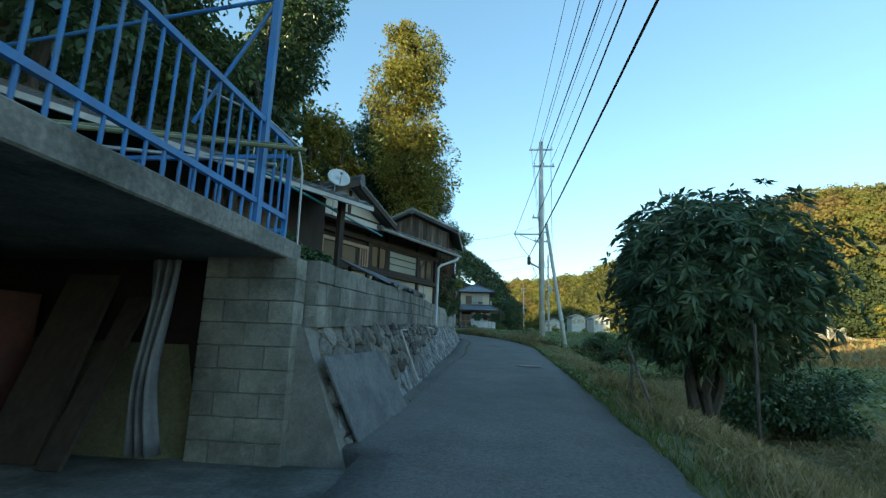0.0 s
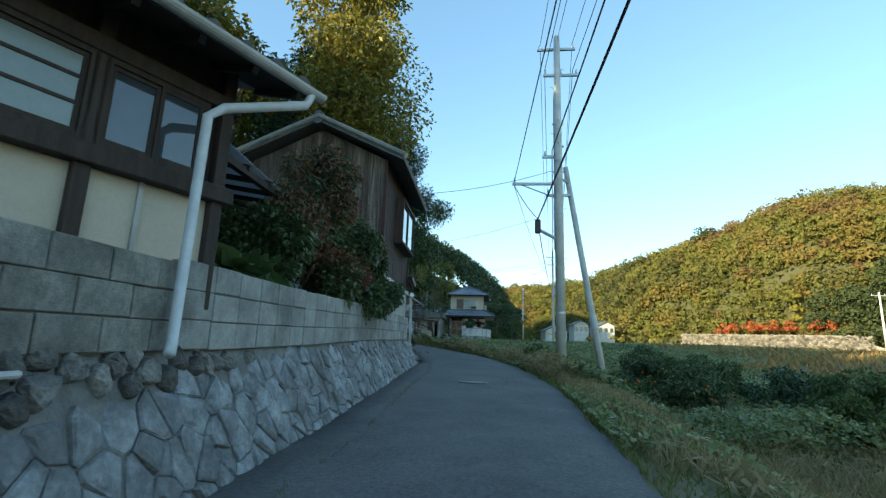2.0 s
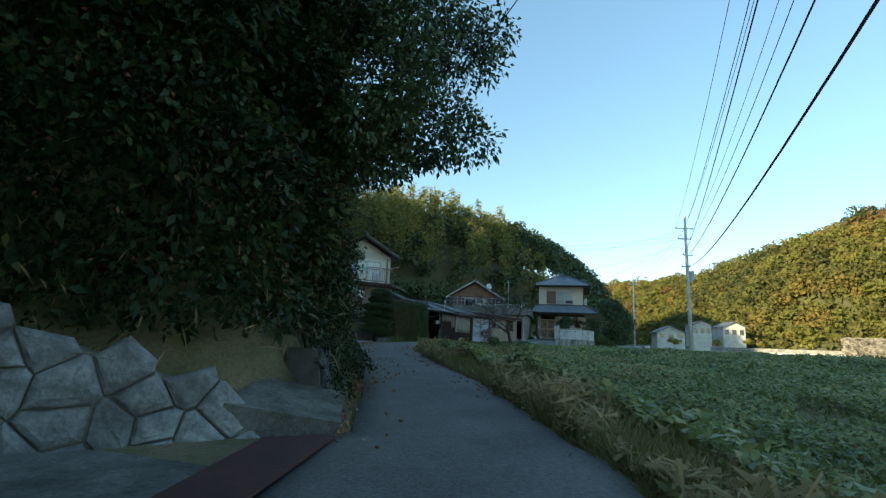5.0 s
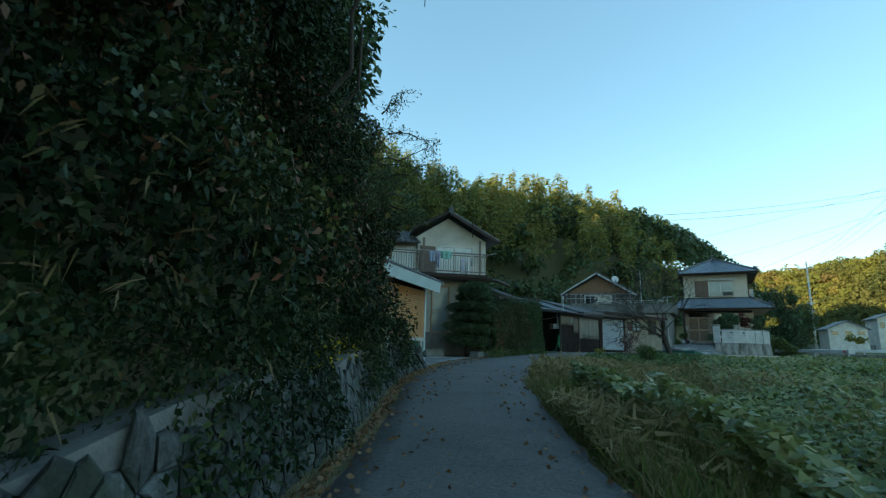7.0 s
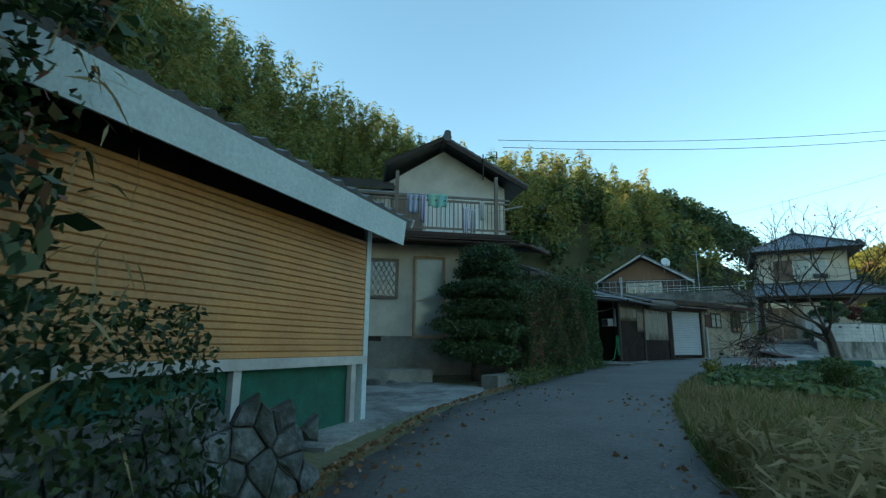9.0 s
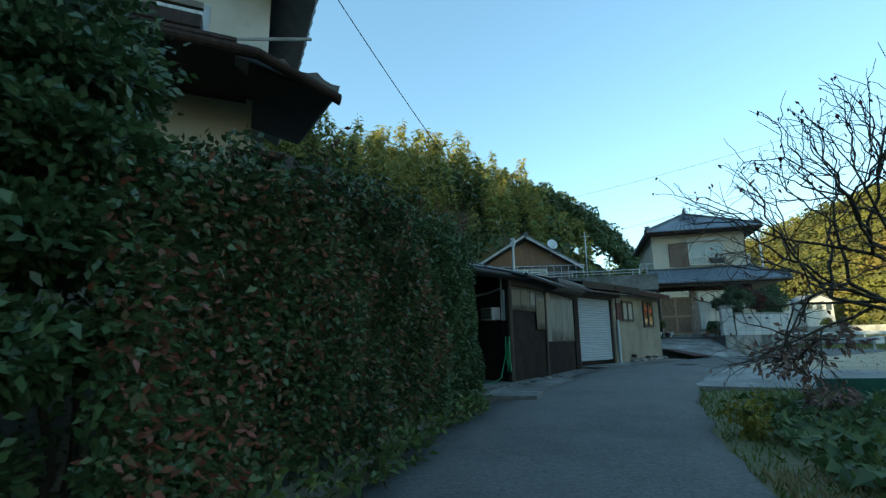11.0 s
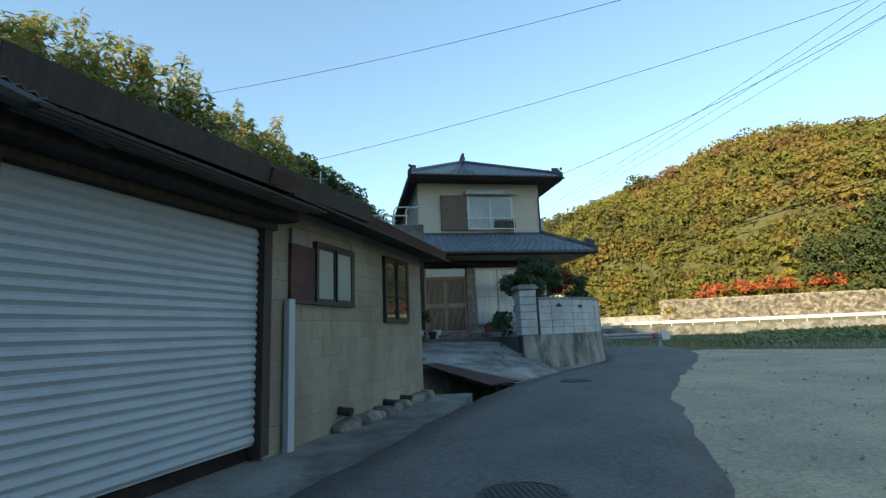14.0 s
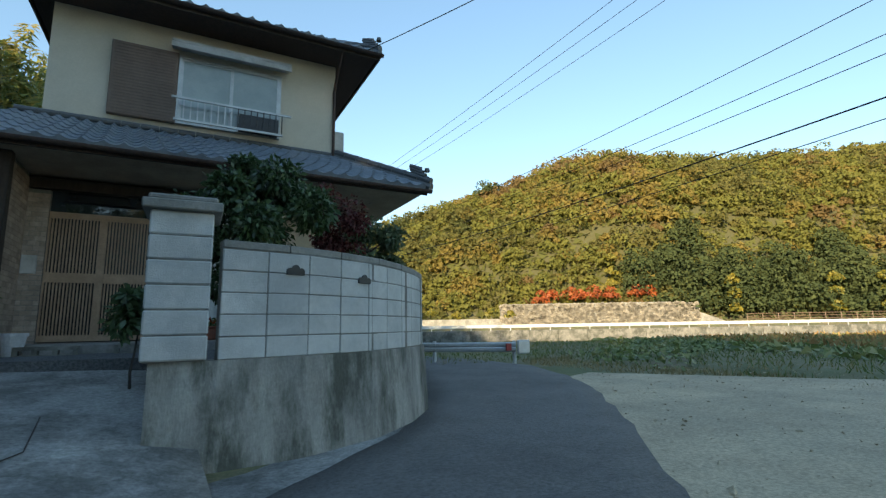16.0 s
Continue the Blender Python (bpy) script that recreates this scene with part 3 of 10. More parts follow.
def gutter(parent, p, q, r=0.055, material=None):
    g = Geo()
    p, q = Vector(p), Vector(q)
    n = 8
    d = (q - p).normalized()
    s = d.cross(Vector((0, 0, 1))).normalized()
    ring = []
    for rr in (r, r * 0.82):
        for i in range(n + 1):
            t = math.pi + math.pi * i / n
            ring.append(s * (rr * math.cos(t)) + Vector((0, 0, rr * math.sin(t))))
    k = len(ring)
    g.v = [tuple(p + o) for o in ring] + [tuple(q + o) for o in ring]
    for i in range(n):
        g.f.append((i, i + 1, k + i + 1, k + i))
        g.f.append((n + 2 + i, n + 1 + i, k + n + 1 + i, k + n + 2 + i))
    g.f += [(0, k, k + n + 1, n + 1), (n, 2 * n + 1, k + 2 * n + 1, k + n)]
    g.f += [tuple(range(0, n + 1)), tuple(range(k + n, k - 1, -1))]
    return part("gutter", g, material or M_PVC, parent)


def sash(parent, x0, x1, z0, z1, y=0.0, panes=2, frame_m=None, glass_m=None, bars=(), t=0.05, name="window", label="", depth=0.07):
    """A window in a wall along local x: frame, sashes and panes as parts; the outside is towards -y."""
    w = part(name, Geo().box(x0 - t, y - depth, z0 - t, x1 + t, y, z0).box(x0 - t, y - depth, z1, x1 + t, y, z1 + t)
             .box(x0 - t, y - depth, z0, x0, y, z1).box(x1, y - depth, z0, x1 + t, y, z1), frame_m or M_DARK, parent, label)
    step = (x1 - x0) / panes
    for i in range(panes):
        a, b = x0 + i * step, x0 + (i + 1) * step
        yy = y - 0.035 - 0.018 * (i % 2)
        s = 0.03
        g = Geo().box(a, yy - 0.015, z0, a + s, yy + 0.015, z1).box(b - s, yy - 0.015, z0, b, yy + 0.015, z1)
        g.box(a + s, yy - 0.014, z0, b - s, yy + 0.014, z0 + s).box(a + s, yy - 0.014, z1 - s, b - s, yy + 0.014, z1)
        for f in bars:
            zb = z0 + f * (z1 - z0)
            g.box(a + s, yy - 0.012, zb - 0.012, b - s, yy + 0.012, zb + 0.012)
        part("sash", g, frame_m or M_DARK, w)
        part("pane", Geo().box(a + s * 0.8, yy - 0.003, z0 + s * 0.8, b - s * 0.8, yy + 0.003, z1 - s * 0.8), glass_m or M_GLASS, w)
    return w


def boards(parent, x0, x1, z0, z1, y, material, width=0.18, t=0.018, name="board", batten=True, top=None):
    """Upright boards on a wall along local x; top(x) may slope their upper ends."""
    n = max(1, int(round((x1 - x0) / width)))
    w = (x1 - x0) / n
    r = random.Random(int(x0 * 100 + z0 * 10 + 5))
    for i in range(n):
        a, b = x0 + i * w, x0 + (i + 1) * w
        za, zb = (top(a + 0.004), top(b - 0.004)) if top else (z1, z1)
        yo = y - r.uniform(0, 0.006)
        lo = z0 - r.uniform(0, 0.015)
        g = Geo().add([(a + 0.003, yo - t, lo), (b - 0.003, yo - t, lo), (b - 0.003, yo, lo), (a + 0.003, yo, lo), (a + 0.003, yo - t, za), (b - 0.003, yo - t, zb), (b - 0.003, yo, zb), (a + 0.003, yo, za)],
                      [(0, 3, 2, 1), (4, 5, 6, 7), (0, 1, 5, 4), (1, 2, 6, 5), (2, 3, 7, 6), (3, 0, 4, 7)])
        if batten:
            g.box(b - 0.018, yo - t - 0.014, lo, b + 0.018, yo - t, min(za, zb))
        part(name, g, material, parent)


BLOCK_MESH = {}


def block_mesh(l, h, t, material, c=0.006):
    key = (round(l, 3), round(h, 3), round(t, 3), material.name)
    if key not in BLOCK_MESH:
        me = Geo().box(0, 0, 0, l, t, h, c=c).mesh("block")
        me.materials.append(material)
        BLOCK_MESH[key] = me
    return BLOCK_MESH[key]


def lay_blocks(parent, pts, z_of, courses, l, h, t, material, joint=0.009, stagger=True, name="block", seed=1, rough=0.003):
    """Courses of blocks along a plan line; the face is on the right of the line's way."""
    r = random.Random(seed)
    P = [Vector((x, y, 0)) for x, y in pts]
    seg = [0.0]
    for a, b in zip(P[:-1], P[1:]):
        seg.append(seg[-1] + (b - a).length)

    def at(s):
        s = min(max(s, 0), seg[-1] - 1e-6)
        for i in range(len(P) - 1):
            if s <= seg[i + 1]:
                return P[i].lerp(P[i + 1], (s - seg[i]) / (seg[i + 1] - seg[i]))
        return P[-1]

    for k in range(courses):
        s = -(l / 2 if (stagger and k % 2) else 0)
        while s < seg[-1] - 0.02:
            a, b = max(s, 0) + joint / 2, min(s + l, seg[-1]) - joint / 2
            if b - a > 0.04:
                pa, pb = at(a), at(b)
                za, zb = z_of(a) + k * h, z_of(b) + k * h
                d = pb - pa
                m = Matrix.Translation((pa.x, pa.y, za + r.uniform(-rough, rough))) @ Matrix.Rotation(math.atan2(d.y, d.x), 4, "Z") @ Matrix.Rotation(-math.atan2(zb - za, d.length), 4, "Y")
                m = m @ Matrix.Translation((0, -r.uniform(0, rough * 1.5), 0))
                part(name, block_mesh(round(d.length, 2), h - joint, t, material), material, parent, m=m)
            s += l


# ---- the stone and block wall along the lane ----
WALL_Y = [4.1, 9.0, 14.4, 20.0, 26.3]
WALL_X = [-1.62, -1.66, -1.84, -2.0, -2.28]


def wall_x(y):
    return float(np.interp(y, WALL_Y, WALL_X))


def stone_top(y):
    return lane_z(y) + float(np.interp(y, [4, 11, 16, 20, 26], [1.02, 0.98, 0.9, 0.85, 0.7]))


def rubble_low(y):
    """Where the flat faced stones end and the rounded field stones begin."""
    return lane_z(y) + float(np.interp(y, [4, 6.5, 8, 12, 15.5, 16.2, 30], [0.30, 0.34, 0.42, 0.62, 0.78, 2.0, 2.0]))


def face_pt(y, z):
    """The battered face of the stone wall: foot forward, head back."""
    top, low = stone_top(y), lane_z(y) - 0.05
    return wall_x(y) + 0.42 * (1 - (z - low) / max(0.1, top - low))


g = Geo()
ys = np.arange(4.15, 26.35, 0.45)
prof = []
for y in ys:
    lo, hi = lane_z(y) - 0.15, stone_top(y)
    prof.append([(face_pt(y, lo) - 0.05, y, lo), (face_pt(y, hi) - 0.05, y, hi), (wall_x(y) - 0.6, y, hi), (wall_x(y) - 0.6, y, lo)])
for p in prof:
    g.v += p
for j in range(len(prof) - 1):
    for i in range(4):
        g.f.append((4 * j + i, 4 * j + (i + 1) % 4, 4 * j + 4 + (i + 1) % 4, 4 * j + 4 + i))
g.f += [(0, 3, 2, 1), tuple(4 * (len(prof) - 1) + i for i in range(4))]
wall_lane = tagged(part("wall_lane", g, M_MORTAR), "battered retaining wall of field stones and faced stones under blocks", "wall", kind="structure")


def stone_mesh(seed):
    """An irregular rounded stone of unit size."""
    r = np.random.default_rng(seed)
    bm = bmesh.new()
    bmesh.ops.create_icosphere(bm, subdivisions=2, radius=0.5)
    ax = r.normal(size=(5, 3))
    ax /= np.linalg.norm(ax, axis=1)[:, None]
    for v in bm.verts:
        d = np.array(v.co) / 0.5
        s = 0.82 + 0.22 * sum(np.clip(d @ a, 0, 1) ** 2 * w for a, w in zip(ax, (1, -0.7, 0.8, -0.6, 0.5)))
        q = np.sign(d) * np.abs(d) ** 0.75
        v.co = Vector(q * 0.5 * s * 1.05)
    me = bpy.data.meshes.new("stone")
    bm.to_mesh(me)
    bm.free()
    me.materials.append(M_STONE)
    me.shade_smooth()
    return me


def cells(u0, u1, v0, v1, du, dv, seed, jit=0.33):
    """Irregular close-fitting cells over a rectangle: each is the part nearest to its own point."""
    r = random.Random(seed)
    nu, nv = int((u1 - u0) / du) + 2, int((v1 - v0) / dv) + 2
    P = {}
    for i in range(-1, nu + 1):
        for j in range(-1, nv + 1):
            P[i, j] = (u0 + (i + 0.5 * (j % 2) + r.uniform(-jit, jit)) * du, v0 + (j + r.uniform(-jit, jit)) * dv)
    out = []
    for (i, j), p in P.items():
        if not (0 <= i < nu and 0 <= j < nv):
            continue
        poly = [(p[0] - du * 1.6, p[1] - dv * 1.6), (p[0] + du * 1.6, p[1] - dv * 1.6), (p[0] + du * 1.6, p[1] + dv * 1.6), (p[0] - du * 1.6, p[1] + dv * 1.6)]
        for a in range(-2, 3):
            for b in range(-2, 3):
                q = P.get((i + a, j + b))
                if q is None or (a == 0 and b == 0):
                    continue
                mx, my, nx_, ny_ = (p[0] + q[0]) / 2, (p[1] + q[1]) / 2, q[0] - p[0], q[1] - p[1]
                new_p = []
                for k in range(len(poly)):
                    c, d = poly[k], poly[(k + 1) % len(poly)]
                    sc, sd_ = (c[0] - mx) * nx_ + (c[1] - my) * ny_, (d[0] - mx) * nx_ + (d[1] - my) * ny_
                    if sc <= 0:
                        new_p.append(c)
                    if sc * sd_ < 0:
                        t = sc / (sc - sd_)
                        new_p.append((c[0] + t * (d[0] - c[0]), c[1] + t * (d[1] - c[1])))
                poly = new_p
                if len(poly) < 3:
                    break
            if len(poly) < 3:
                break
        if len(poly) >= 3:
            out.append(poly)
    return out


def stones_on(parent, polys, place, material, gap=0.012, dome=0.03, name="faced_stone", seed=3, keep=None):
    """A solid stone for each cell. place(u, v, out) gives the point that far out of the wall's face."""
    r = random.Random(seed)
    for poly in polys:
        cu, cv = sum(p[0] for p in poly) / len(poly), sum(p[1] for p in poly) / len(poly)
        if keep and not keep(cu, cv):
            continue
        size = max(math.hypot(p[0] - cu, p[1] - cv) for p in poly)
        k = max(0.5, 1 - gap / max(size, 0.03))
        if dome > 0.06:                       # round off the corners of field stones
            fine = []
            for i in range(len(poly)):
                a, b, c = poly[i - 1], poly[i], poly[(i + 1) % len(poly)]
                fine += [(b[0] * 0.8 + a[0] * 0.2, b[1] * 0.8 + a[1] * 0.2), (b[0] * 0.8 + c[0] * 0.2, b[1] * 0.8 + c[1] * 0.2)]
            poly = fine
        n = len(poly)
        lift, tu, tv = r.uniform(-0.012, 0.018), r.uniform(-0.10, 0.10), r.uniform(-0.10, 0.10)
        g = Geo()
        for s, o in ((k, -0.08), (k, dome * 0.25), (k * 0.90, dome * 0.75), (k * 0.62, dome * 1.05)):
            for p in poly:
                u, v = cu + (p[0] - cu) * s, cv + (p[1] - cv) * s
                g.v.append(tuple(place(u, v, o + lift + (tu * (u - cu) + tv * (v - cv)) * (o > 0) + r.uniform(-1, 1) * (0.011 if dome < 0.06 else 0.013))))
        g.v.append(tuple(place(cu, cv, dome * 1.12 + lift)))
        for q in range(3):
            g.f += [(q * n + i, q * n + (i + 1) % n, (q + 1) * n + (i + 1) % n, (q + 1) * n + i) for i in range(n)]
        g.f += [(3 * n + i, 3 * n + (i + 1) % n, 4 * n) for i in range(n)]
        part(name, g, material, parent)


# ---- garage under a concrete deck ----
garage = thing("garage", "open garage with concrete deck roof and dark cluttered inside", "garage")
part("deck", Geo().box(-7.5, -9, 1.86, -1.83, 4.32, 2.03, c=0.012), M_CONC_D, garage, "stained concrete roof slab")
# inner walls coloured near black for the shade under the deck
part("back_wall", Geo().box(-6.6, -9, -0.6, -6.4, 4.2, 1.86), M_BLACK_AND_DIM, garage)
part("inner_wall", Geo().box(-6.4, 4.26, 0.0, -2.5, 4.4, 1.86), M_BLACK_AND_DIM, garage)
part("floor_slab", Geo().box(-6.4, -9, -0.5, -0.85, 4.1, 0.14), M_CONC_D, garage)
part("steel_post", Geo().box(-1.98, 1.42, 0.1, -1.93, 1.47, 1.86).box(-1.98, 1.47, 0.1, -1.945, 1.475, 1.86), M_STEEL, garage, "slotted galvanised angle post")
pier = part("pier", Geo().box(-2.56, 4.05, -0.1, -1.74, 4.24, 1.86), M_MORTAR, garage, "concrete block pier")
for k in range(9):
    z0 = 0.12 + 0.195 * k
    for i, (a, b) in enumerate([(-2.57, -2.16), (-2.155, -1.73)] if k % 2 else [(-2.57, -2.37), (-2.365, -1.965), (-1.96, -1.73)]):
        part("block", block_mesh(round(b - a, 3), 0.187, 0.22, M_BLOCK), M_BLOCK, pier, m=Matrix.Translation((a, 4.03, z0)))

# hanging grey tarpaulin, folded
g = Geo()
nu, nv = 22, 12
for j in range(nv + 1):
    for i in range(nu + 1):
        u, v = i / nu, j / nv
        x = -2.96 + 0.26 * u * (1 - 0.35 * math.sin(v * 3.1))
        g.v.append((x, 3.86 + 0.05 * math.sin(u * 19 + 2 * v) * (0.5 + v) + 0.03 * math.sin(7 * v), 1.8 - 1.6 * v))
g.f = [(j * (nu + 1) + i, j * (nu + 1) + i + 1, (j + 1) * (nu + 1) + i + 1, (j + 1) * (nu + 1) + i) for j in range(nv) for i in range(nu)]
M_TARP = mat("grey_tarpaulin", (0.16, 0.17, 0.19), (0.10, 0.105, 0.12), 3.0, 0.5, 0.2, 30)
t_ = thing("tarpaulin", "grey folded tarpaulin hanging beside the block pier", "tarpaulin", geo=g, material=M_TARP, smooth=True)
sd = t_.modifiers.new("thick", "SOLIDIFY")
sd.thickness = 0.006
cb = thing("cupboard", "dark rusty metal cupboard standing inside the garage", "cupboard")
part("body", Geo().box(-5.2, 3.2, 0.14, -4.2, 4.1, 1.5, c=0.01), M_RUST, cb)
part("door", Geo().box(-5.16, 3.175, 0.25, -4.72, 3.197, 1.45), M_RUST, cb)
part("door", Geo().box(-4.68, 3.175, 0.25, -4.24, 3.197, 1.45), M_RUST, cb)
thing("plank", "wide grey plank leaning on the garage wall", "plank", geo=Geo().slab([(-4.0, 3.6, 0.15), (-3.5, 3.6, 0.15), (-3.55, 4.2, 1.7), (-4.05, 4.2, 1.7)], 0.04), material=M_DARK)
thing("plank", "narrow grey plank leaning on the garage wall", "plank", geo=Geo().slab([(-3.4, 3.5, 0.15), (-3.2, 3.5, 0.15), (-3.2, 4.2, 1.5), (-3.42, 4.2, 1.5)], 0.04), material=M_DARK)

# blue railing on the deck
rail = thing("railing", "blue painted steel railing on the concrete deck", "railing")
for x, y in ((-1.95, -3.0), (-1.95, 0.2), (-1.95, 3.62)):
    part("post", Geo().box(x - 0.03, y - 0.03, 2.03, x + 0.03, y + 0.03, 4.2 if y > 3 else 3.15), M_BLUE, rail)
part("end_post", Geo().box(-1.97, 4.14, 2.03, -1.93, 4.18, 2.85), M_BLUE, rail)
for z in (2.25, 2.95):
    part("rail", Geo().box(-1.97, -5, z - 0.022, -1.93, 4.16, z + 0.022), M_BLUE, rail)
yy = -4.85
while yy < 4.1:
    if min(abs(yy - p) for p in (-3.0, 0.2, 3.62)) > 0.05:
        part("bar", Geo().tube((-1.95, yy, 2.06), (-1.95, yy, 2.95), 0.012, None, 6), M_BLUE, rail)
    yy += 0.15
rail2 = thing("railing", "blue painted steel railing across the end of the deck", "railing")
for z in (2.13, 2.85):
    part("rail", Geo().box(-6.0, 4.14, z - 0.02, -1.98, 4.18, z + 0.02), M_BLUE, rail2)
for i in range(14):
    x = -2.1 - 0.28 * i
    part("bar", Geo().tube((x, 4.16, 2.13), (x, 4.16, 2.85), 0.012, None, 6), M_BLUE, rail2)
part("post", Geo().box(-6.02, 4.13, 2.03, -5.97, 4.19, 2.9), M_BLUE, rail2)
part("brace", Geo().tube((-1.95, 3.62, 4.1), (-2.6, 3.62, 2.95), 0.018, None, 6).tube((-1.95, 3.62, 4.12), (-5.0, 3.62, 3.7), 0.018, None, 6), M_BLUE, rail2)
for i, (z, yq, c) in enumerate(((2.62, 2.9, M_BAMBOO), (2.68, 3.02, M_ALU), (2.74, 3.1, M_BAMBOO), (2.60, 3.16, M_ALU))):
    thing("laundry_pole", "thin pole lying across the blue railing", "pole", geo=Geo().tube((-6.2, yq - 0.6, z + 0.1), (-1.5 - 0.12 * i, yq + 0.55, z), 0.017, None, 7), material=c, group="poles on the deck")

# old house behind the deck
oh = thing("old_house", "old house with white plaster and dark timber frame behind the deck", "house", m=frame2((-6.2, -7.0), (-5.4, 4.6), 2.0))
part("wall", Geo().box(0, 0, 0, 9.4, 4.0, 2.5), M_PLASTER, oh, "white plaster wall")
for x in (0.1, 2.2, 4.4, 6.6, 8.3, 9.36):
    part("timber", Geo().box(x - 0.06, -0.03, 0, x + 0.06, 0.0, 2.5), M_DARK, oh)
for z in (0.75, 1.7, 2.4):
    part("timber", Geo().box(0, -0.045, z - 0.06, 9.4, -0.0, z + 0.06), M_DARK, oh)
part("boarding", Geo().box(0, -0.02, 0, 9.4, 0.0, 0.72), M_DARK, oh)
wave_roof("roof", [(-0.6, -0.9, 2.45), (10.0, -0.9, 2.45), (10.0, 2.0, 3.9), (-0.6, 2.0, 3.9)], M_TILE, oh, "dark grey tiled roof")
wave_roof("roof", [(10.0, 4.9, 2.45), (-0.6, 4.9, 2.45), (-0.6, 2.0, 3.9), (10.0, 2.0, 3.9)], M_TILE, oh, "dark grey tiled roof")
part("gable", Geo().add([(9.4, 0.0, 2.5), (9.4, 4.0, 2.5), (9.4, 2.0, 3.8), (9.3, 0.0, 2.5), (9.3, 4.0, 2.5), (9.3, 2.0, 3.8)], [(0, 1, 2), (3, 5, 4)]), M_PLASTER, oh)
sash(oh, 5.0, 6.4, 0.8, 1.65, y=-0.0, frame_m=M_LATTICE)
sash(oh, 7.0, 8.1, 0.1, 1.65, y=-0.0, frame_m=M_LATTICE, glass_m=M_FROST)

# grey sheet leaning against the stones, and the angled pipes
lean = Geo().slab([(-1.16, 4.4, 0.24), (-1.06, 6.25, 0.33), (-1.40, 5.95, 1.06), (-1.46, 4.12, 1.02)], 0.02)
M_BOARD = mat("grey_fibre_board", (0.115, 0.125, 0.135), (0.07, 0.078, 0.086), 2.2, 0.85, 0.3, 50, stain=(0.19, 0.195, 0.20), sscale=2.6, samount=0.6, grain=0.3)
thing("leaning_board", "grey fibre board leaning against the stone wall", "board", geo=lean, material=M_BOARD)
for (ya, yb, zt, zb) in ((8.0, 8.5, 1.35, 0.55), (11.9, 13.0, 1.52, 1.3)):
    gp = Geo().path([(face_pt(ya, zb) + 0.06, ya, zb), (face_pt(ya, zt) + 0.05, ya, zt), (face_pt(yb, zt) + 0.05, yb, zt + 0.02), (face_pt(yb, zt) - 0.1, yb, zt - 0.03)], 0.018, 7)
    thing("drain_pipe", "thin grey plastic pipe bent along the stone wall", "pipe", geo=gp, material=M_PVC)

# ---- first house: dark timber, long window band, tiled roof ----
H1 = frame2((-4.457, 9.148), (-1.88, 14.6), 0)
h1 = thing("timber_house", "old dark timber house with tiled roof and long glazed front", "house", m=H1)
LW = 6.03
part("plinth", Geo().box(0, 0.0, 1.6, LW, 0.16, 2.84), M_CREAM, h1, "stained cream plaster below the windows")
part("wall", Geo().box(0, 0.02, 2.84, LW, 0.14, 4.0), M_DARK, h1, "dark stained timber wall")
part("wall", Geo().box(0, 0.16, 1.6, 0.12, 5.0, 4.0), M_DARK, h1)
part("wall", Geo().box(LW - 0.12, 0.16, 1.6, LW, 5.0, 4.0), M_DARK, h1)
part("wall", Geo().box(0.12, 4.9, 1.6, LW - 0.12, 5.0, 4.0), M_DARK, h1)
for x in (0.05, 0.84, 2.86, 3.60, 5.03, 5.97):
    part("post", Geo().box(x - 0.05, -0.07, 1.95, x + 0.05, 0.02, 4.0, c=0.005), M_DARK, h1)
part("post", Geo().box(5.4, -0.03, 1.95, 5.43, 0.0, 2.8), M_PVC, h1)
part("sill_beam", Geo().box(-0.05, -0.12, 2.80, LW + 0.05, 0.0, 2.93, c=0.008), M_DARK, h1)
part("head_beam", Geo().box(-0.05, -0.09, 3.58, LW + 0.05, 0.0, 3.70, c=0.008), M_DARK, h1)
M_REFL = glassmat("reflecting_glass", (0.04, 0.05, 0.06), 0.03)
sash(h1, 2.95, 3.53, 2.98, 3.54, y=-0.0, panes=2, glass_m=M_REFL)
sash(h1, 3.68, 4.96, 2.98, 3.54, y=-0.0, panes=1, bars=(0.36, 0.68), glass_m=M_FROST, label="three-light frosted window")
sash(h1, 5.10, 5.76, 2.98, 3.54, y=-0.0, panes=2, glass_m=M_REFL)
lw = part("window", Geo().box(0.90, -0.08, 2.86, 2.80, 0, 2.93).box(0.90, -0.08, 3.38, 2.80, 0, 3.46).box(0.90, -0.08, 2.93, 0.96, 0, 3.38).box(2.74, -0.08, 2.93, 2.80, 0, 3.38).box(1.80, -0.08, 2.93, 1.86, 0, 3.38), M_LATTICE, h1, "sliding windows with pale wooden bars")
part("pane", Geo().box(0.96, -0.02, 2.93, 1.80, -0.012, 3.38), M_REFL, lw)
part("pane", Geo().box(1.86, -0.02, 2.93, 2.74, -0.012, 3.38), M_REFL, lw)
for x in (1.04, 1.13, 1.22, 2.48, 2.57, 2.66):
    part("bar", Geo().box(x - 0.016, -0.10, 2.93, x + 0.016, -0.06, 3.38), M_LATTICE, lw)
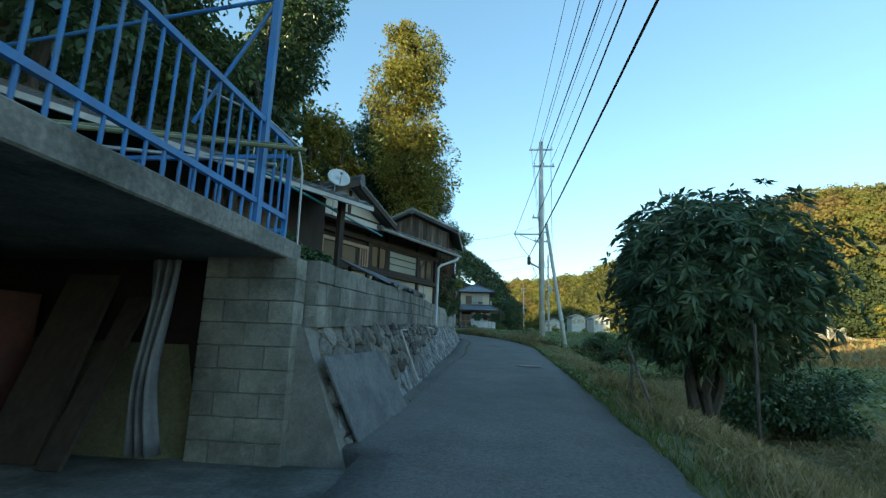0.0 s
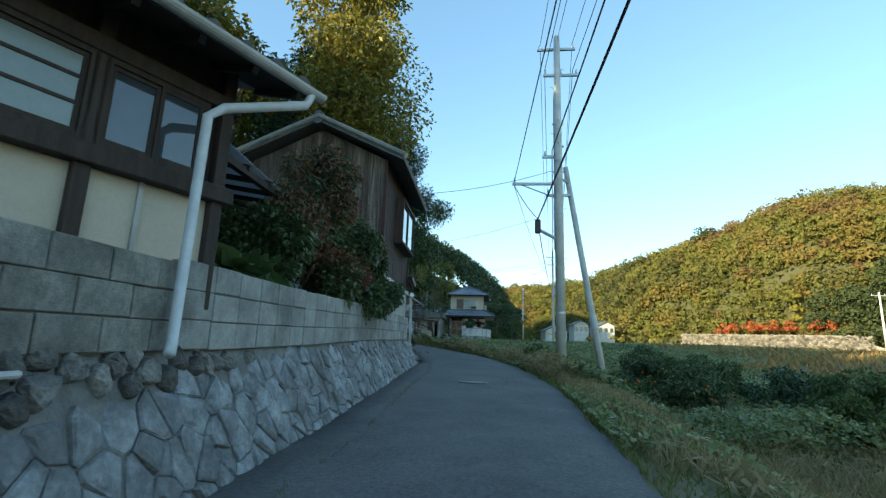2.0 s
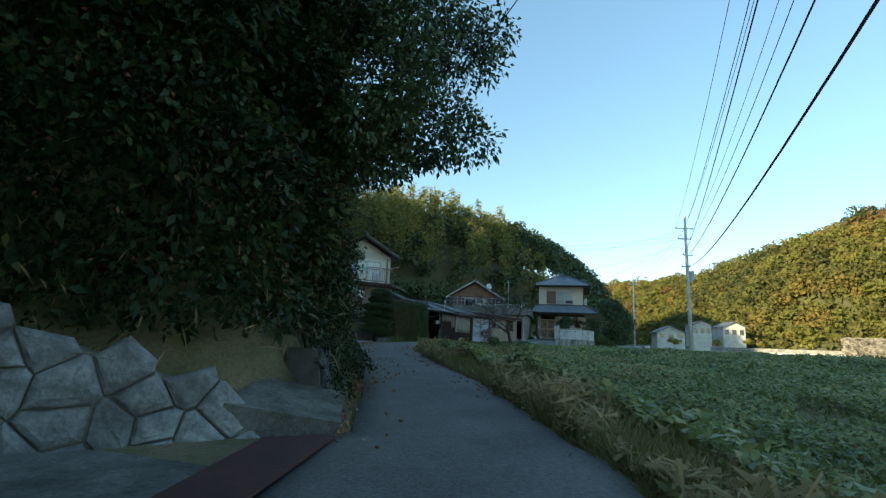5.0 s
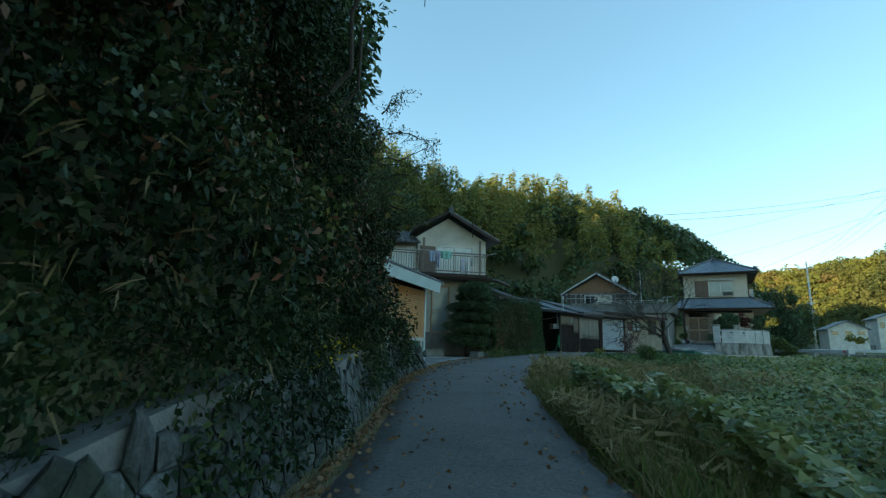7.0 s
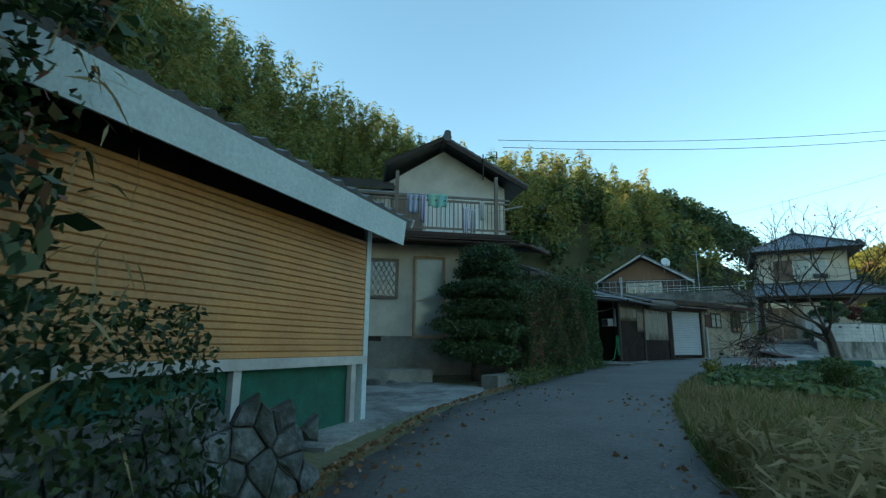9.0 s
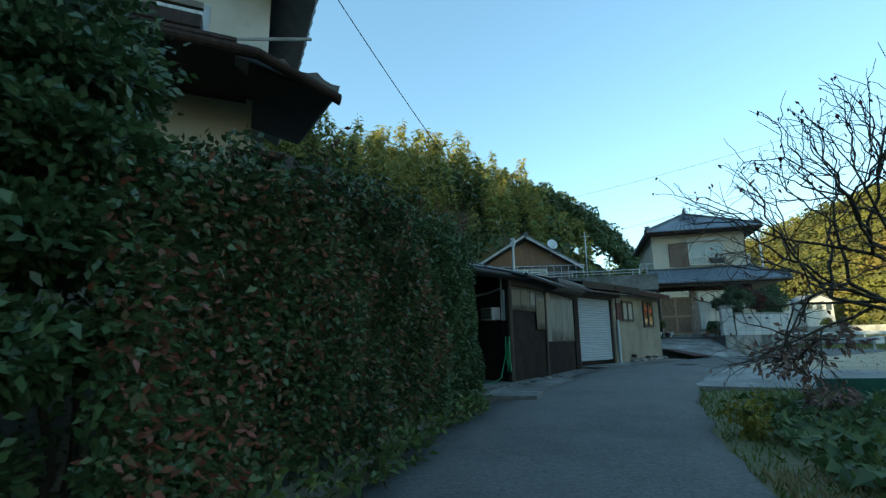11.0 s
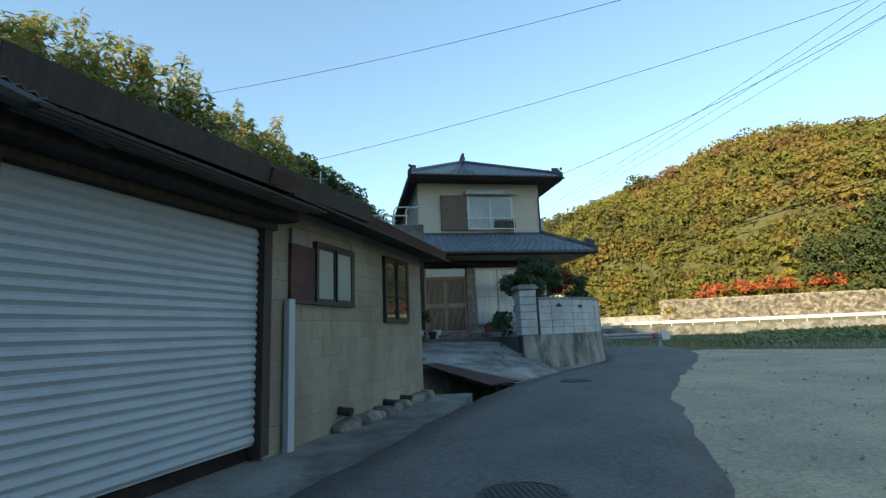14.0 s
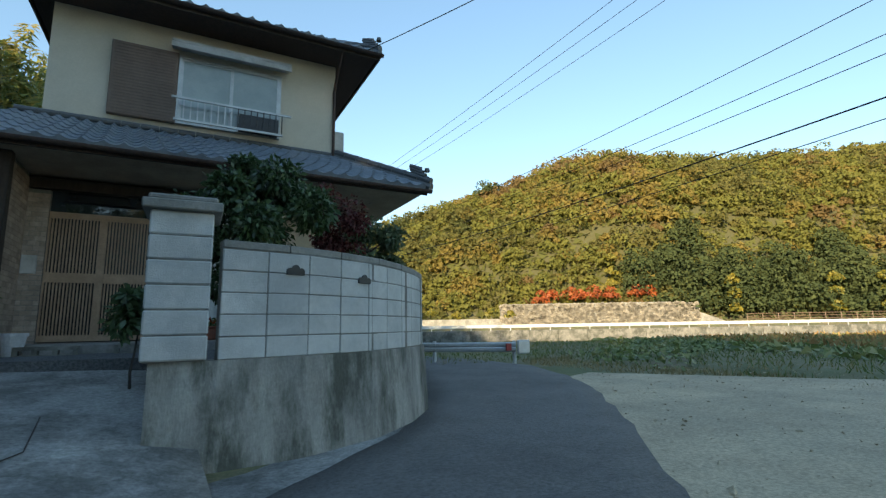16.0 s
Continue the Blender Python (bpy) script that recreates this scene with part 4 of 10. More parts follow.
# main roof with its gutter, and the small front gable beside it
wave_roof("roof", [(2.6, -0.58, 3.86), (LW + 0.45, -0.58, 3.86), (LW + 0.45, 2.5, 5.0), (2.6, 2.5, 5.0)], M_TILE, h1, "weathered grey tiled roof")
wave_roof("roof", [(LW + 0.45, 5.6, 3.86), (-0.75, 5.6, 3.86), (-0.75, 2.5, 5.0), (LW + 0.45, 2.5, 5.0)], M_TILE, h1, "weathered grey tiled roof")
ridge_tile(h1, (-0.8, 2.5, 5.1), (LW + 0.5, 2.5, 5.1))
AX, AZ = 1.70, 4.72
for q in (-1, 1):
    fx = AX + q * 1.42
    wave_roof("gable_roof", [(fx, -0.68, 4.02), (fx, 2.6, 4.02), (AX, 2.6, AZ), (AX, -0.68, AZ)], M_TILE, h1, "weathered tiled gable roof")
    part("rake", Geo().slab([(AX, -0.70, AZ - 0.04), (fx, -0.70, 3.98), (fx, -0.64, 3.98), (AX, -0.64, AZ - 0.04)], 0.11), M_DARK, h1)
ridge_tile(h1, (AX, -0.72, AZ + 0.1), (AX, 2.6, AZ + 0.1), 0.08)
part("gable", Geo().add([(AX - 1.25, -0.36, 3.97), (AX + 1.25, -0.36, 3.97), (AX, -0.36, AZ - 0.08), (AX - 1.25, -0.28, 3.97), (AX + 1.25, -0.28, 3.97), (AX, -0.28, AZ - 0.08)], [(0, 1, 2), (3, 5, 4), (0, 3, 4, 1)]), M_PLASTER, h1, "white plaster gable")
part("gable_post", Geo().box(AX - 0.05, -0.375, 3.97, AX + 0.05, -0.362, AZ - 0.15), M_DARK, h1)
part("gable_beam", Geo().box(AX - 1.2, -0.38, 3.955, AX + 1.2, -0.362, 4.03), M_DARK, h1)
part("gable_fascia", Geo().box(AX - 0.98, -0.46, 3.82, AX + 1.05, -0.37, 3.95, c=0.006), M_PLASTER, h1, "pale painted board under the gable")
part("soffit", Geo().slab([(0.3, -0.44, 3.80), (2.85, -0.44, 3.80), (2.85, 0.0, 3.84), (0.3, 0.0, 3.84)], 0.03), M_DARK, h1)
part("soffit", Geo().slab([(2.65, -0.55, 3.83), (LW + 0.4, -0.55, 3.83), (LW + 0.4, 0.1, 4.05), (2.65, 0.1, 4.05)], 0.03), M_DARK, h1)
for i in range(9):
    x = 2.75 + i * 0.44
    part("rafter", Geo().slab([(x, -0.53, 3.80), (x + 0.05, -0.53, 3.80), (x + 0.05, 0.05, 4.0), (x, 0.05, 4.0)], 0.06), M_DARK, h1)
for xe in (-0.02, LW + 0.02):
    part("end_gable", Geo().add([(xe, 0, 4.0), (xe, 5, 4.0), (xe, 2.5, 4.9), (xe + 0.06, 0, 4.0), (xe + 0.06, 5, 4.0), (xe + 0.06, 2.5, 4.9)], [(0, 1, 2), (3, 5, 4)]), M_PLASTER, h1, "white plaster gable")
gutter(h1, (2.62, -0.64, 3.84), (LW + 0.42, -0.64, 3.80))
part("downpipe", Geo().path([(LW + 0.3, -0.64, 3.78), (LW + 0.26, -0.62, 3.66), (5.72, -0.40, 3.42), (5.62, -0.37, 3.32), (5.60, -0.36, 1.70), (5.55, -0.44, 1.62)], 0.038, 10), M_WHITE, h1, "white plastic downpipe", smooth=True)

# the low wing before it: a long dark eave over an open veranda
wg = thing("house_wing", "low old wing with a long dark eave and open veranda", "house")
ea, eb = Vector((-5.6, 2.2, 3.42)), Vector((-2.2, 8.2, 3.5))
away = Vector((-0.87, 0.49, 0.0))
wave_roof("roof", [tuple(ea), tuple(eb), tuple(eb + away * 2.7 + Vector((0, 0, 1.05))), tuple(ea + away * 2.7 + Vector((0, 0, 1.05)))], M_TILE, wg, "dark mossy tiled roof")
part("fascia", Geo().slab([tuple(ea + Vector((0, 0, 0.0))), tuple(eb), tuple(eb + away * 0.04), tuple(ea + away * 0.04)], 0.07), M_PVC, wg, "pale weathered eave board")
part("soffit", Geo().slab([tuple(ea + away * 0.05 - Vector((0, 0, 0.03))), tuple(eb + away * 0.05 - Vector((0, 0, 0.03))), tuple(eb + away * 1.3 + Vector((0, 0, 0.42))), tuple(ea + away * 1.3 + Vector((0, 0, 0.42)))], 0.03), M_DARK, wg)
wm = frame2(tuple((ea + away * 1.25).xy), tuple((eb + away * 1.25).xy), 0)
part("wall", Geo().box(0, 0, 1.7, 6.85, 0.1, 3.85), M_DARK, wg, m=wm)
part("end_wall", Geo().box(6.75, 0.1, 1.7, 6.85, 1.5, 4.2), M_DARK, wg, m=wm)
for i in range(4):
    part("post", Geo().box(0.3 + 2.05 * i, -0.9, 1.7, 0.4 + 2.05 * i, -0.8, 3.62), M_DARK, wg, m=wm)
part("sill", Geo().box(0.1, -0.95, 2.05, 6.8, -0.75, 2.15), M_DARK, wg, m=wm)
part("shutter", Geo().box(4.6, -0.02, 2.1, 5.8, 0.0, 3.6), M_WEATHER, wg, m=wm)

M_TEAL = mat("teal_pole", (0.05, 0.26, 0.33), (0.04, 0.21, 0.27), 4.0, 0.35, 0.05, 40)
lp_ = thing("laundry_pole", "long teal laundry pole hung under the eave", "pole")
part("pole", Geo().tube((-3.2, 5.3, 3.33), (-2.5, 10.1, 3.40), 0.02, None, 10), M_TEAL, lp_)
for k_ in (0.08, 0.55):
    q_ = Vector((-3.2, 5.3, 3.33)).lerp(Vector((-2.5, 10.1, 3.40)), k_)
    part("hook", Geo().path([(q_.x + 0.03, q_.y, q_.z + 0.03), (q_.x, q_.y, q_.z - 0.03), (q_.x - 0.03, q_.y, q_.z + 0.03), (q_.x - 0.03, q_.y, q_.z + 0.30)], 0.006, 6), M_STEEL, lp_)

# sagging corrugated sheets over the wall head
def sheet(name, label, corners, material, pitch=0.076, amp=0.012, sag=0.0, parent=None, smooth=True):
    a, b, c, d = [Vector(p) for p in corners]
    nu, nv = max(4, int((b - a).length / pitch) * 4), 4
    nrm = (b - a).cross(d - a).normalized()
    g = Geo()
    for j in range(nv + 1):
        for i in range(nu + 1):
            u, v = i / nu, j / nv
            p = (a * (1 - u) + b * u) * (1 - v) + (d * (1 - u) + c * u) * v
            g.v.append(tuple(p + nrm * amp * math.sin(i * math.pi / 2) + Vector((0, 0, -sag * (0.5 + 0.5 * math.sin(u * 17 + 2)) * (1 - v)))))
    g.f = [(j * (nu + 1) + i, j * (nu + 1) + i + 1, (j + 1) * (nu + 1) + i + 1, (j + 1) * (nu + 1) + i) for j in range(nv) for i in range(nu)]
    ob = part(name, g, material, parent, label if parent else "", smooth=smooth)
    m = ob.modifiers.new("thick", "SOLIDIFY")
    m.thickness = 0.006
    return ob


aw = thing("awning", "sagging dark corrugated awning over the wall head", "awning")
for i in range(3):
    y0 = 7.1 + 1.42 * i
    y1 = y0 + 1.46
    za, zb = 2.06 + 0.05 * (y0 - 7.1), 2.06 + 0.05 * (y1 - 7.1)
    sheet("sheet", "", [(wall_x(y0) + 0.05, y0, za), (wall_x(y1) + 0.05, y1, zb - 0.02), (wall_x(y1) - 0.75, y1, zb + 0.30), (wall_x(y0) - 0.75, y0, za + 0.32)], M_TILE, sag=0.05, amp=0.018, pitch=0.13, parent=aw)
for y0 in (7.95, 9.75, 10.15, 11.2):
    z0 = 2.02 + 0.05 * (y0 - 7.1)
    part("pipe", Geo().path([(wall_x(y0) - 0.5, y0 + 0.25, z0 + 0.12), (wall_x(y0) + 0.02, y0 + 0.02, z0), (wall_x(y0) + 0.05, y0, z0 - 0.01)], 0.055, 10), M_CONC, aw)
for i in range(3):
    y0 = 7.4 + 1.6 * i
    part("prop", Geo().box(wall_x(y0) - 0.7, y0, stone_top(y0) + 0.3, wall_x(y0) - 0.65, y0 + 0.05, 2.3 + 0.05 * (y0 - 7.1)), M_DARK, aw)

# satellite dish on a bracket and the tall bent pole beside the roof
def dish(p, r, aim, label):
    q = Vector(aim).to_track_quat("Z", "Y").to_matrix().to_4x4()
    m = Matrix.Translation(p) @ q
    ob = thing("satellite_dish", label, "dish", m=m)
    g = Geo()
    n = 20
    rings = (0.0, 0.35, 0.7, 1.0)
    for k, s in enumerate(rings):
        for i in range(n):
            t = 2 * math.pi * i / n
            g.v.append((r * s * math.cos(t), r * s * 1.05 * math.sin(t), 0.16 * r * s * s))
    for k in range(len(rings) - 1):
        g.f += [(k * n + i, k * n + (i + 1) % n, (k + 1) * n + (i + 1) % n, (k + 1) * n + i) for i in range(n)]
    rf = part("reflector", g, M_WHITE, ob, smooth=True)
    rf.modifiers.new("thick", "SOLIDIFY").thickness = 0.008
    part("feed_arm", Geo().tube((0, -r * 0.9, 0.1 * r), (0, -r * 0.3, r * 0.95), 0.012, None, 6), M_STEEL, ob)
    part("receiver", Geo().tube((0, -r * 0.3, r * 0.85), (0, -r * 0.22, r * 1.05), 0.03, None, 8), M_WHITE, ob)
    mi = m.inverted()
    part("mast", Geo().tube(mi @ Vector(p), mi @ (Vector(p) + Vector((-0.12, 0.12, -0.1))), 0.018, None, 6).tube(mi @ (Vector(p) + Vector((-0.12, 0.12, -0.1))), mi @ (Vector(p) + Vector((-0.12, 0.12, -0.75))), 0.018, None, 6), M_STEEL, ob)
    return ob


dish((-3.35, 9.5, 4.5), 0.24, (0.55, -0.85, 0.55), "white satellite dish on a steel mast at the roof edge")
thing("bent_pole", "thin grey pole with a bent top beside the deck", "pole", geo=Geo().path([(-2.3, 5.3, 1.9), (-2.32, 5.3, 3.1), (-2.36, 5.2, 3.4), (-2.6, 4.9, 3.6), (-3.2, 4.5, 3.8)], 0.014, 6), material=M_ALU)

# ---- lean-to with a clear sheet roof ----
lt = thing("lean_to", "dark lean-to with corrugated clear roof beside the house", "shed")
sheet("roof_sheet", "", [(-2.35, 15.3, 3.72), (-2.7, 18.2, 3.82), (-4.9, 18.2, 4.2), (-4.5, 15.3, 4.1)], M_CLEAR, parent=lt)
for x, y in ((-2.55, 15.6), (-2.75, 18.0), (-4.5, 15.6), (-4.8, 18.0)):
    part("post", Geo().box(x - 0.05, y - 0.05, 1.7, x + 0.05, y + 0.05, 3.75), M_DARK, lt)
for i in range(6):
    y = 15.4 + 0.54 * i
    part("rafter", Geo().slab([(-2.4, y, 3.69), (-2.4, y + 0.05, 3.69), (-4.8, y + 0.05, 4.1), (-4.8, y, 4.1)], 0.06), M_DARK, lt)
part("purlin", Geo().box(-2.52, 15.3, 3.58, -2.44, 18.2, 3.66), M_DARK, lt)

# ---- barn: weathered boards on a plastered block footing ----
BA = frame2((-2.28, 22.0), (-2.36, 25.85), 0)     # local x along the lane, local y away from it
barn = thing("barn", "small two-storey barn of weathered boards on a block footing", "barn", m=BA)
BL, BD = 3.85, 3.4
zf = 3.36
foot_ = part("footing", Geo().box(0.0, 0.03, 1.3, BL - 0.02, BD, zf - 0.02), M_MORTAR, barn, "pale grey painted block footing")
for k in range(9):
    for i in range(-1, 10):
        xa, xb = max(0.0, 0.405 * i + 0.2 * (k % 2)), min(BL, 0.405 * i + 0.2 * (k % 2) + 0.40)
        if xb - xa > 0.06:
            part("block", block_mesh(round(xb - xa, 3), 0.198, 0.05, M_FOOT, 0.004), M_FOOT, foot_, m=Matrix.Translation((xa, 0.0, 1.53 + 0.2005 * k)))
for k in range(5):
    for i in range(9):
        part("block", block_mesh(0.37, 0.198, 0.05, M_FOOT, 0.004), M_FOOT, foot_, m=Matrix.Translation((-0.012, 0.05 + 0.375 * (i + 1), 2.33 + 0.2005 * k)) @ Matrix.Rotation(-math.pi / 2, 4, "Z"))
part("sill", Geo().box(-0.06, -0.06, zf - 0.03, BL + 0.05, BD, zf + 0.08, c=0.01), M_PVC, barn, "pale grey sill board")
part("core", Geo().box(0.03, 0.03, zf + 0.08, BL - 0.03, BD - 0.03, 6.2), M_DARK, barn)
boards(barn, 0.0, BL, zf + 0.08, 6.25, 0.03, M_BROWN, 0.2, batten=False)
part("corner_post", Geo().box(-0.05, -0.03, zf + 0.08, 0.04, 0.05, 6.2), M_RUST, barn)
part("corner_post", Geo().box(BL - 0.04, -0.03, zf + 0.08, BL + 0.05, 0.05, 6.2), M_DARK, barn)
RZ = 7.15
gb = part("gable_wall", Geo().add([(0.03, 0, zf + 0.08), (0.03, BD, zf + 0.08), (0.03, BD, 6.2), (0.03, BD / 2, RZ - 0.1), (0.03, 0, 6.2), (0.1, 0, zf + 0.08), (0.1, BD, zf + 0.08), (0.1, BD, 6.2), (0.1, BD / 2, RZ - 0.1), (0.1, 0, 6.2)],
                             [(0, 4, 3, 2, 1), (5, 6, 7, 8, 9)]), M_WEATHER, barn)
for i in range(17):
    ya, yb = i * BD / 17, (i + 1) * BD / 17
    zt = lambda q: 6.2 + (RZ - 0.15 - 6.2) * (1 - abs(q - BD / 2) / (BD / 2))
    j = 0.004 * math.sin(i * 5.1)
    part("board", Geo().add([(0.02 + j, ya + 0.004, zf + 0.08), (0.02 + j, yb - 0.004, zf + 0.08), (0.0 + j, yb - 0.004, zf + 0.08), (0.0 + j, ya + 0.004, zf + 0.08),
                             (0.02 + j, ya + 0.004, zt(ya)), (0.02 + j, yb - 0.004, zt(yb)), (0.0 + j, yb - 0.004, zt(yb)), (0.0 + j, ya + 0.004, zt(ya))],
                            [(0, 1, 2, 3), (7, 6, 5, 4), (0, 4, 5, 1), (1, 5, 6, 2), (2, 6, 7, 3), (3, 7, 4, 0)]), M_WEATHER, gb)
part("gable_wall", Geo().add([(BL, 0, zf), (BL, BD, zf), (BL, BD, 6.2), (BL, BD / 2, RZ - 0.1), (BL, 0, 6.2)], [(0, 1, 2, 3, 4)]), M_BROWN, barn)
wave_roof("roof", [(-0.35, -0.5, 6.12), (BL + 0.35, -0.5, 6.12), (BL + 0.35, BD / 2, RZ), (-0.35, BD / 2, RZ)], M_TILE, barn, "grey tiled roof")
wave_roof("roof", [(BL + 0.35, BD + 0.5, 6.12), (-0.35, BD + 0.5, 6.12), (-0.35, BD / 2, RZ), (BL + 0.35, BD / 2, RZ)], M_TILE, barn, "grey tiled roof")
ridge_tile(barn, (-0.4, BD / 2, RZ + 0.1), (BL + 0.4, BD / 2, RZ + 0.1))
for s in (-1, 1):
    part("verge_board", Geo().slab([(-0.36, BD / 2, RZ), (-0.30, BD / 2, RZ), (-0.30, BD / 2 + s * (BD / 2 + 0.5), 6.12), (-0.36, BD / 2 + s * (BD / 2 + 0.5), 6.12)], 0.14 * (-s)), M_PVC, barn)
for s in (-1, 1):
    part("verge_tiles", Geo().path([(-0.36, BD / 2, RZ + 0.07), (-0.36, BD / 2 + s * (BD / 2 + 0.5), 6.2)], 0.07, 8), M_CONC, barn)
bay = part("bay", Geo().box(1.4, -0.24, 4.44, 3.42, 0.03, 4.52, c=0.008).box(1.4, -0.24, 5.62, 3.42, 0.03, 5.70, c=0.008).box(1.4, -0.22, 4.52, 1.47, 0.03, 5.62).box(3.35, -0.22, 4.52, 3.42, 0.03, 5.62), M_BROWN, barn, "projecting window bay")
sash(barn, 1.5, 3.32, 4.56, 5.58, y=-0.13, panes=2, frame_m=M_DARK, glass_m=M_REFL)
part("rear_eave", Geo().slab([(BL - 0.1, -0.22, 3.93), (BL + 0.62, -0.22, 3.76), (BL + 0.62, 2.6, 3.76), (BL - 0.1, 2.6, 3.93)], 0.03), M_IRON, barn)
part("rear_fascia", Geo().slab([(BL - 0.1, -0.20, 3.90), (BL + 0.56, -0.20, 3.745), (BL + 0.56, -0.17, 3.745), (BL - 0.1, -0.17, 3.90)], 0.075), M_PVC, barn, "weathered pale verge board")
part("rear_rafter", Geo().slab([(BL - 0.1, -0.12, 3.80), (BL + 0.60, -0.12, 3.64), (BL + 0.60, -0.05, 3.64), (BL - 0.1, -0.05, 3.80)], 0.08), M_RUST, barn)
part("rear_rafter", Geo().slab([(BL - 0.1, 1.1, 3.80), (BL + 0.60, 1.1, 3.64), (BL + 0.60, 1.17, 3.64), (BL - 0.1, 1.17, 3.80)], 0.08), M_DARK, barn)
part("rear_post", Geo().tube((BL + 0.5, 1.15, 1.4), (BL + 0.5, 1.15, 3.6), 0.06, 0.055, 9), M_WEATHER, barn)


# ---- concrete apron, plate and cut-stone wall past the barn ----
tagged(part("apron", Geo().prism([(-6.9, 26.9), (-6.2, 26.0), (-2.1, 25.95), (-2.35, 27.6), (-3.2, 30.2), (-3.55, 30.4)], 1.1, 1.47), M_CONC_D), "dark wet-stained concrete apron beside the lane", "pavement", kind="structure")
thing("steel_plate", "rust-brown steel plate bridging the roadside gutter", "plate", geo=Geo().slab([(-2.22, 25.9, 1.375), (-1.78, 25.9, 1.375), (-2.62, 30.3, 1.60), (-3.08, 29.9, 1.60)], 0.02), material=M_RUST)

# white plastic sheet tied round the barn corner
M_VINYL = mat("white_vinyl", (0.42, 0.45, 0.47), (0.34, 0.37, 0.40), 3.0, 0.4, 0.15, 25, stain=(0.22, 0.22, 0.22), sscale=2.5, samount=0.5)
g = Geo()
nu, nv = 30, 44
SH_Z = [1.34, 1.5, 1.64, 1.84, 1.93, 2.05, 2.29, 2.77, 3.19, 3.24]
SH_A = [26.02, 25.99, 25.98, 25.92, 25.90, 25.77, 25.76, 25.80, 25.80, 25.82]
SH_B = [26.22, 26.19, 26.16, 26.11, 26.08, 26.10, 26.06, 25.97, 25.96, 25.94]
for j in range(nv + 1):
    for i in range(nu + 1):
        u, v = i / nu, j / nv
        z = 3.24 - 1.9 * v
        ya_, yb_ = float(np.interp(z, SH_Z, SH_A)), float(np.interp(z, SH_Z, SH_B))
        fold = abs(math.sin(6.5 * u + 1.3 * math.sin(4 * v) + 0.6)) * 0.055 + 0.025 * abs(math.sin(15 * u - 7 * v)) + 0.018 * abs(math.sin(23 * v + 5 * u))
        fold *= 0.45 + 0.55 * min(1, abs(z - 1.93) / 0.25)
        g.v.append((-2.315 + fold + 0.05 * math.sin(math.pi * u) + 0.06 * v, ya_ + (yb_ - ya_) * u + 0.012 * math.sin(31 * v + 3 * u), z + 0.03 * math.sin(9 * u) * (v > 0.95 or v < 0.03)))
g.f = [(j * (nu + 1) + i, j * (nu + 1) + i + 1, (j + 1) * (nu + 1) + i + 1, (j + 1) * (nu + 1) + i) for j in range(nv) for i in range(nu)]
ob = thing("plastic_sheet", "crumpled white plastic sheet tied at the barn corner", "sheet", geo=g, material=M_VINYL, smooth=True)
ob.modifiers.new("thick", "SOLIDIFY").thickness = 0.004
thing("tie_cord", "thin pale cord tied round the plastic sheet", "cord", geo=Geo().path([(-2.32, 25.88, 1.94), (-2.2, 25.92, 1.93), (-2.17, 26.0, 1.93), (-2.22, 26.1, 1.93), (-2.32, 25.88, 1.94), (-2.27, 25.8, 1.97), (-2.25, 25.74, 1.94)], 0.008, 6), material=M_PVC)

# low wall of cut stones on the far side of the apron
CUT_A, CUT_B = Vector((-6.6, 27.05, 0)), Vector((-3.6, 30.05, 0))
CW = (CUT_B - CUT_A).normalized()
CN = Vector((CW.y, -CW.x, 0))
cut_top = lambda u: float(np.interp(u, [0, 2.4, 3.5, 4.25], [2.62, 2.46, 2.12, 1.82]))
g = Geo()
for u in (0, 1.2, 2.4, 3.0, 3.5, 4.25):
    p = CUT_A + CW * u
    for o, z in ((0.0, 1.1), (-0.08, cut_top(u)), (-0.4, cut_top(u)), (-0.4, 1.1)):
        q = p + CN * o
        g.v.append((q.x, q.y, z))
for j in range(5):
    g.f += [(4 * j + i, 4 * j + 4 + i, 4 * j + 4 + (i + 1) % 4, 4 * j + (i + 1) % 4) for i in range(4)]
g.f += [(0, 1, 2, 3), (20, 23, 22, 21)]
cut_wall = tagged(part("wall_cut_stone", g, M_MORTAR), "low wall of grey cut stones at the foot of the bank", "wall", kind="structure")
thing("rubble_lump", "worn lump of old concrete at the end of the stone wall", "concrete", geo=Geo().slab([(-3.62, 30.0, 1.82), (-2.72, 30.55, 1.66), (-3.1, 31.3, 1.86), (-3.9, 30.9, 2.0)], 0.35), material=M_CONC_D)

# stone wall at the foot of the overgrown bank
bank_pts = []
for y in np.arange(31.2, 45.4, 0.8):
    xl = float(np.interp(y, LANE_Y, LANE_L))
    bank_pts.append((xl - 0.55, y))
g = Geo()
for x, y in bank_pts:
    z = lane_z(y)
    h = 0.72 + 0.08 * math.sin(y * 2.1)
    g.v += [(x + 0.25, y - 0.1, z - 0.1), (x + 0.02, y, z + h), (x - 0.5, y + 0.2, z + h), (x - 0.5, y + 0.2, z - 0.1)]
for j in range(len(bank_pts) - 1):
    for i in range(4):
        g.f.append((4 * j + i, 4 * j + (i + 1) % 4, 4 * j + 4 + (i + 1) % 4, 4 * j + 4 + i))
g.f += [(0, 3, 2, 1), tuple(4 * (len(bank_pts) - 1) + i for i in range(4))]
bank_wall = tagged(part("wall_bank", g, M_MORTAR), "mossy stone wall at the foot of the overgrown bank", "wall", kind="structure")

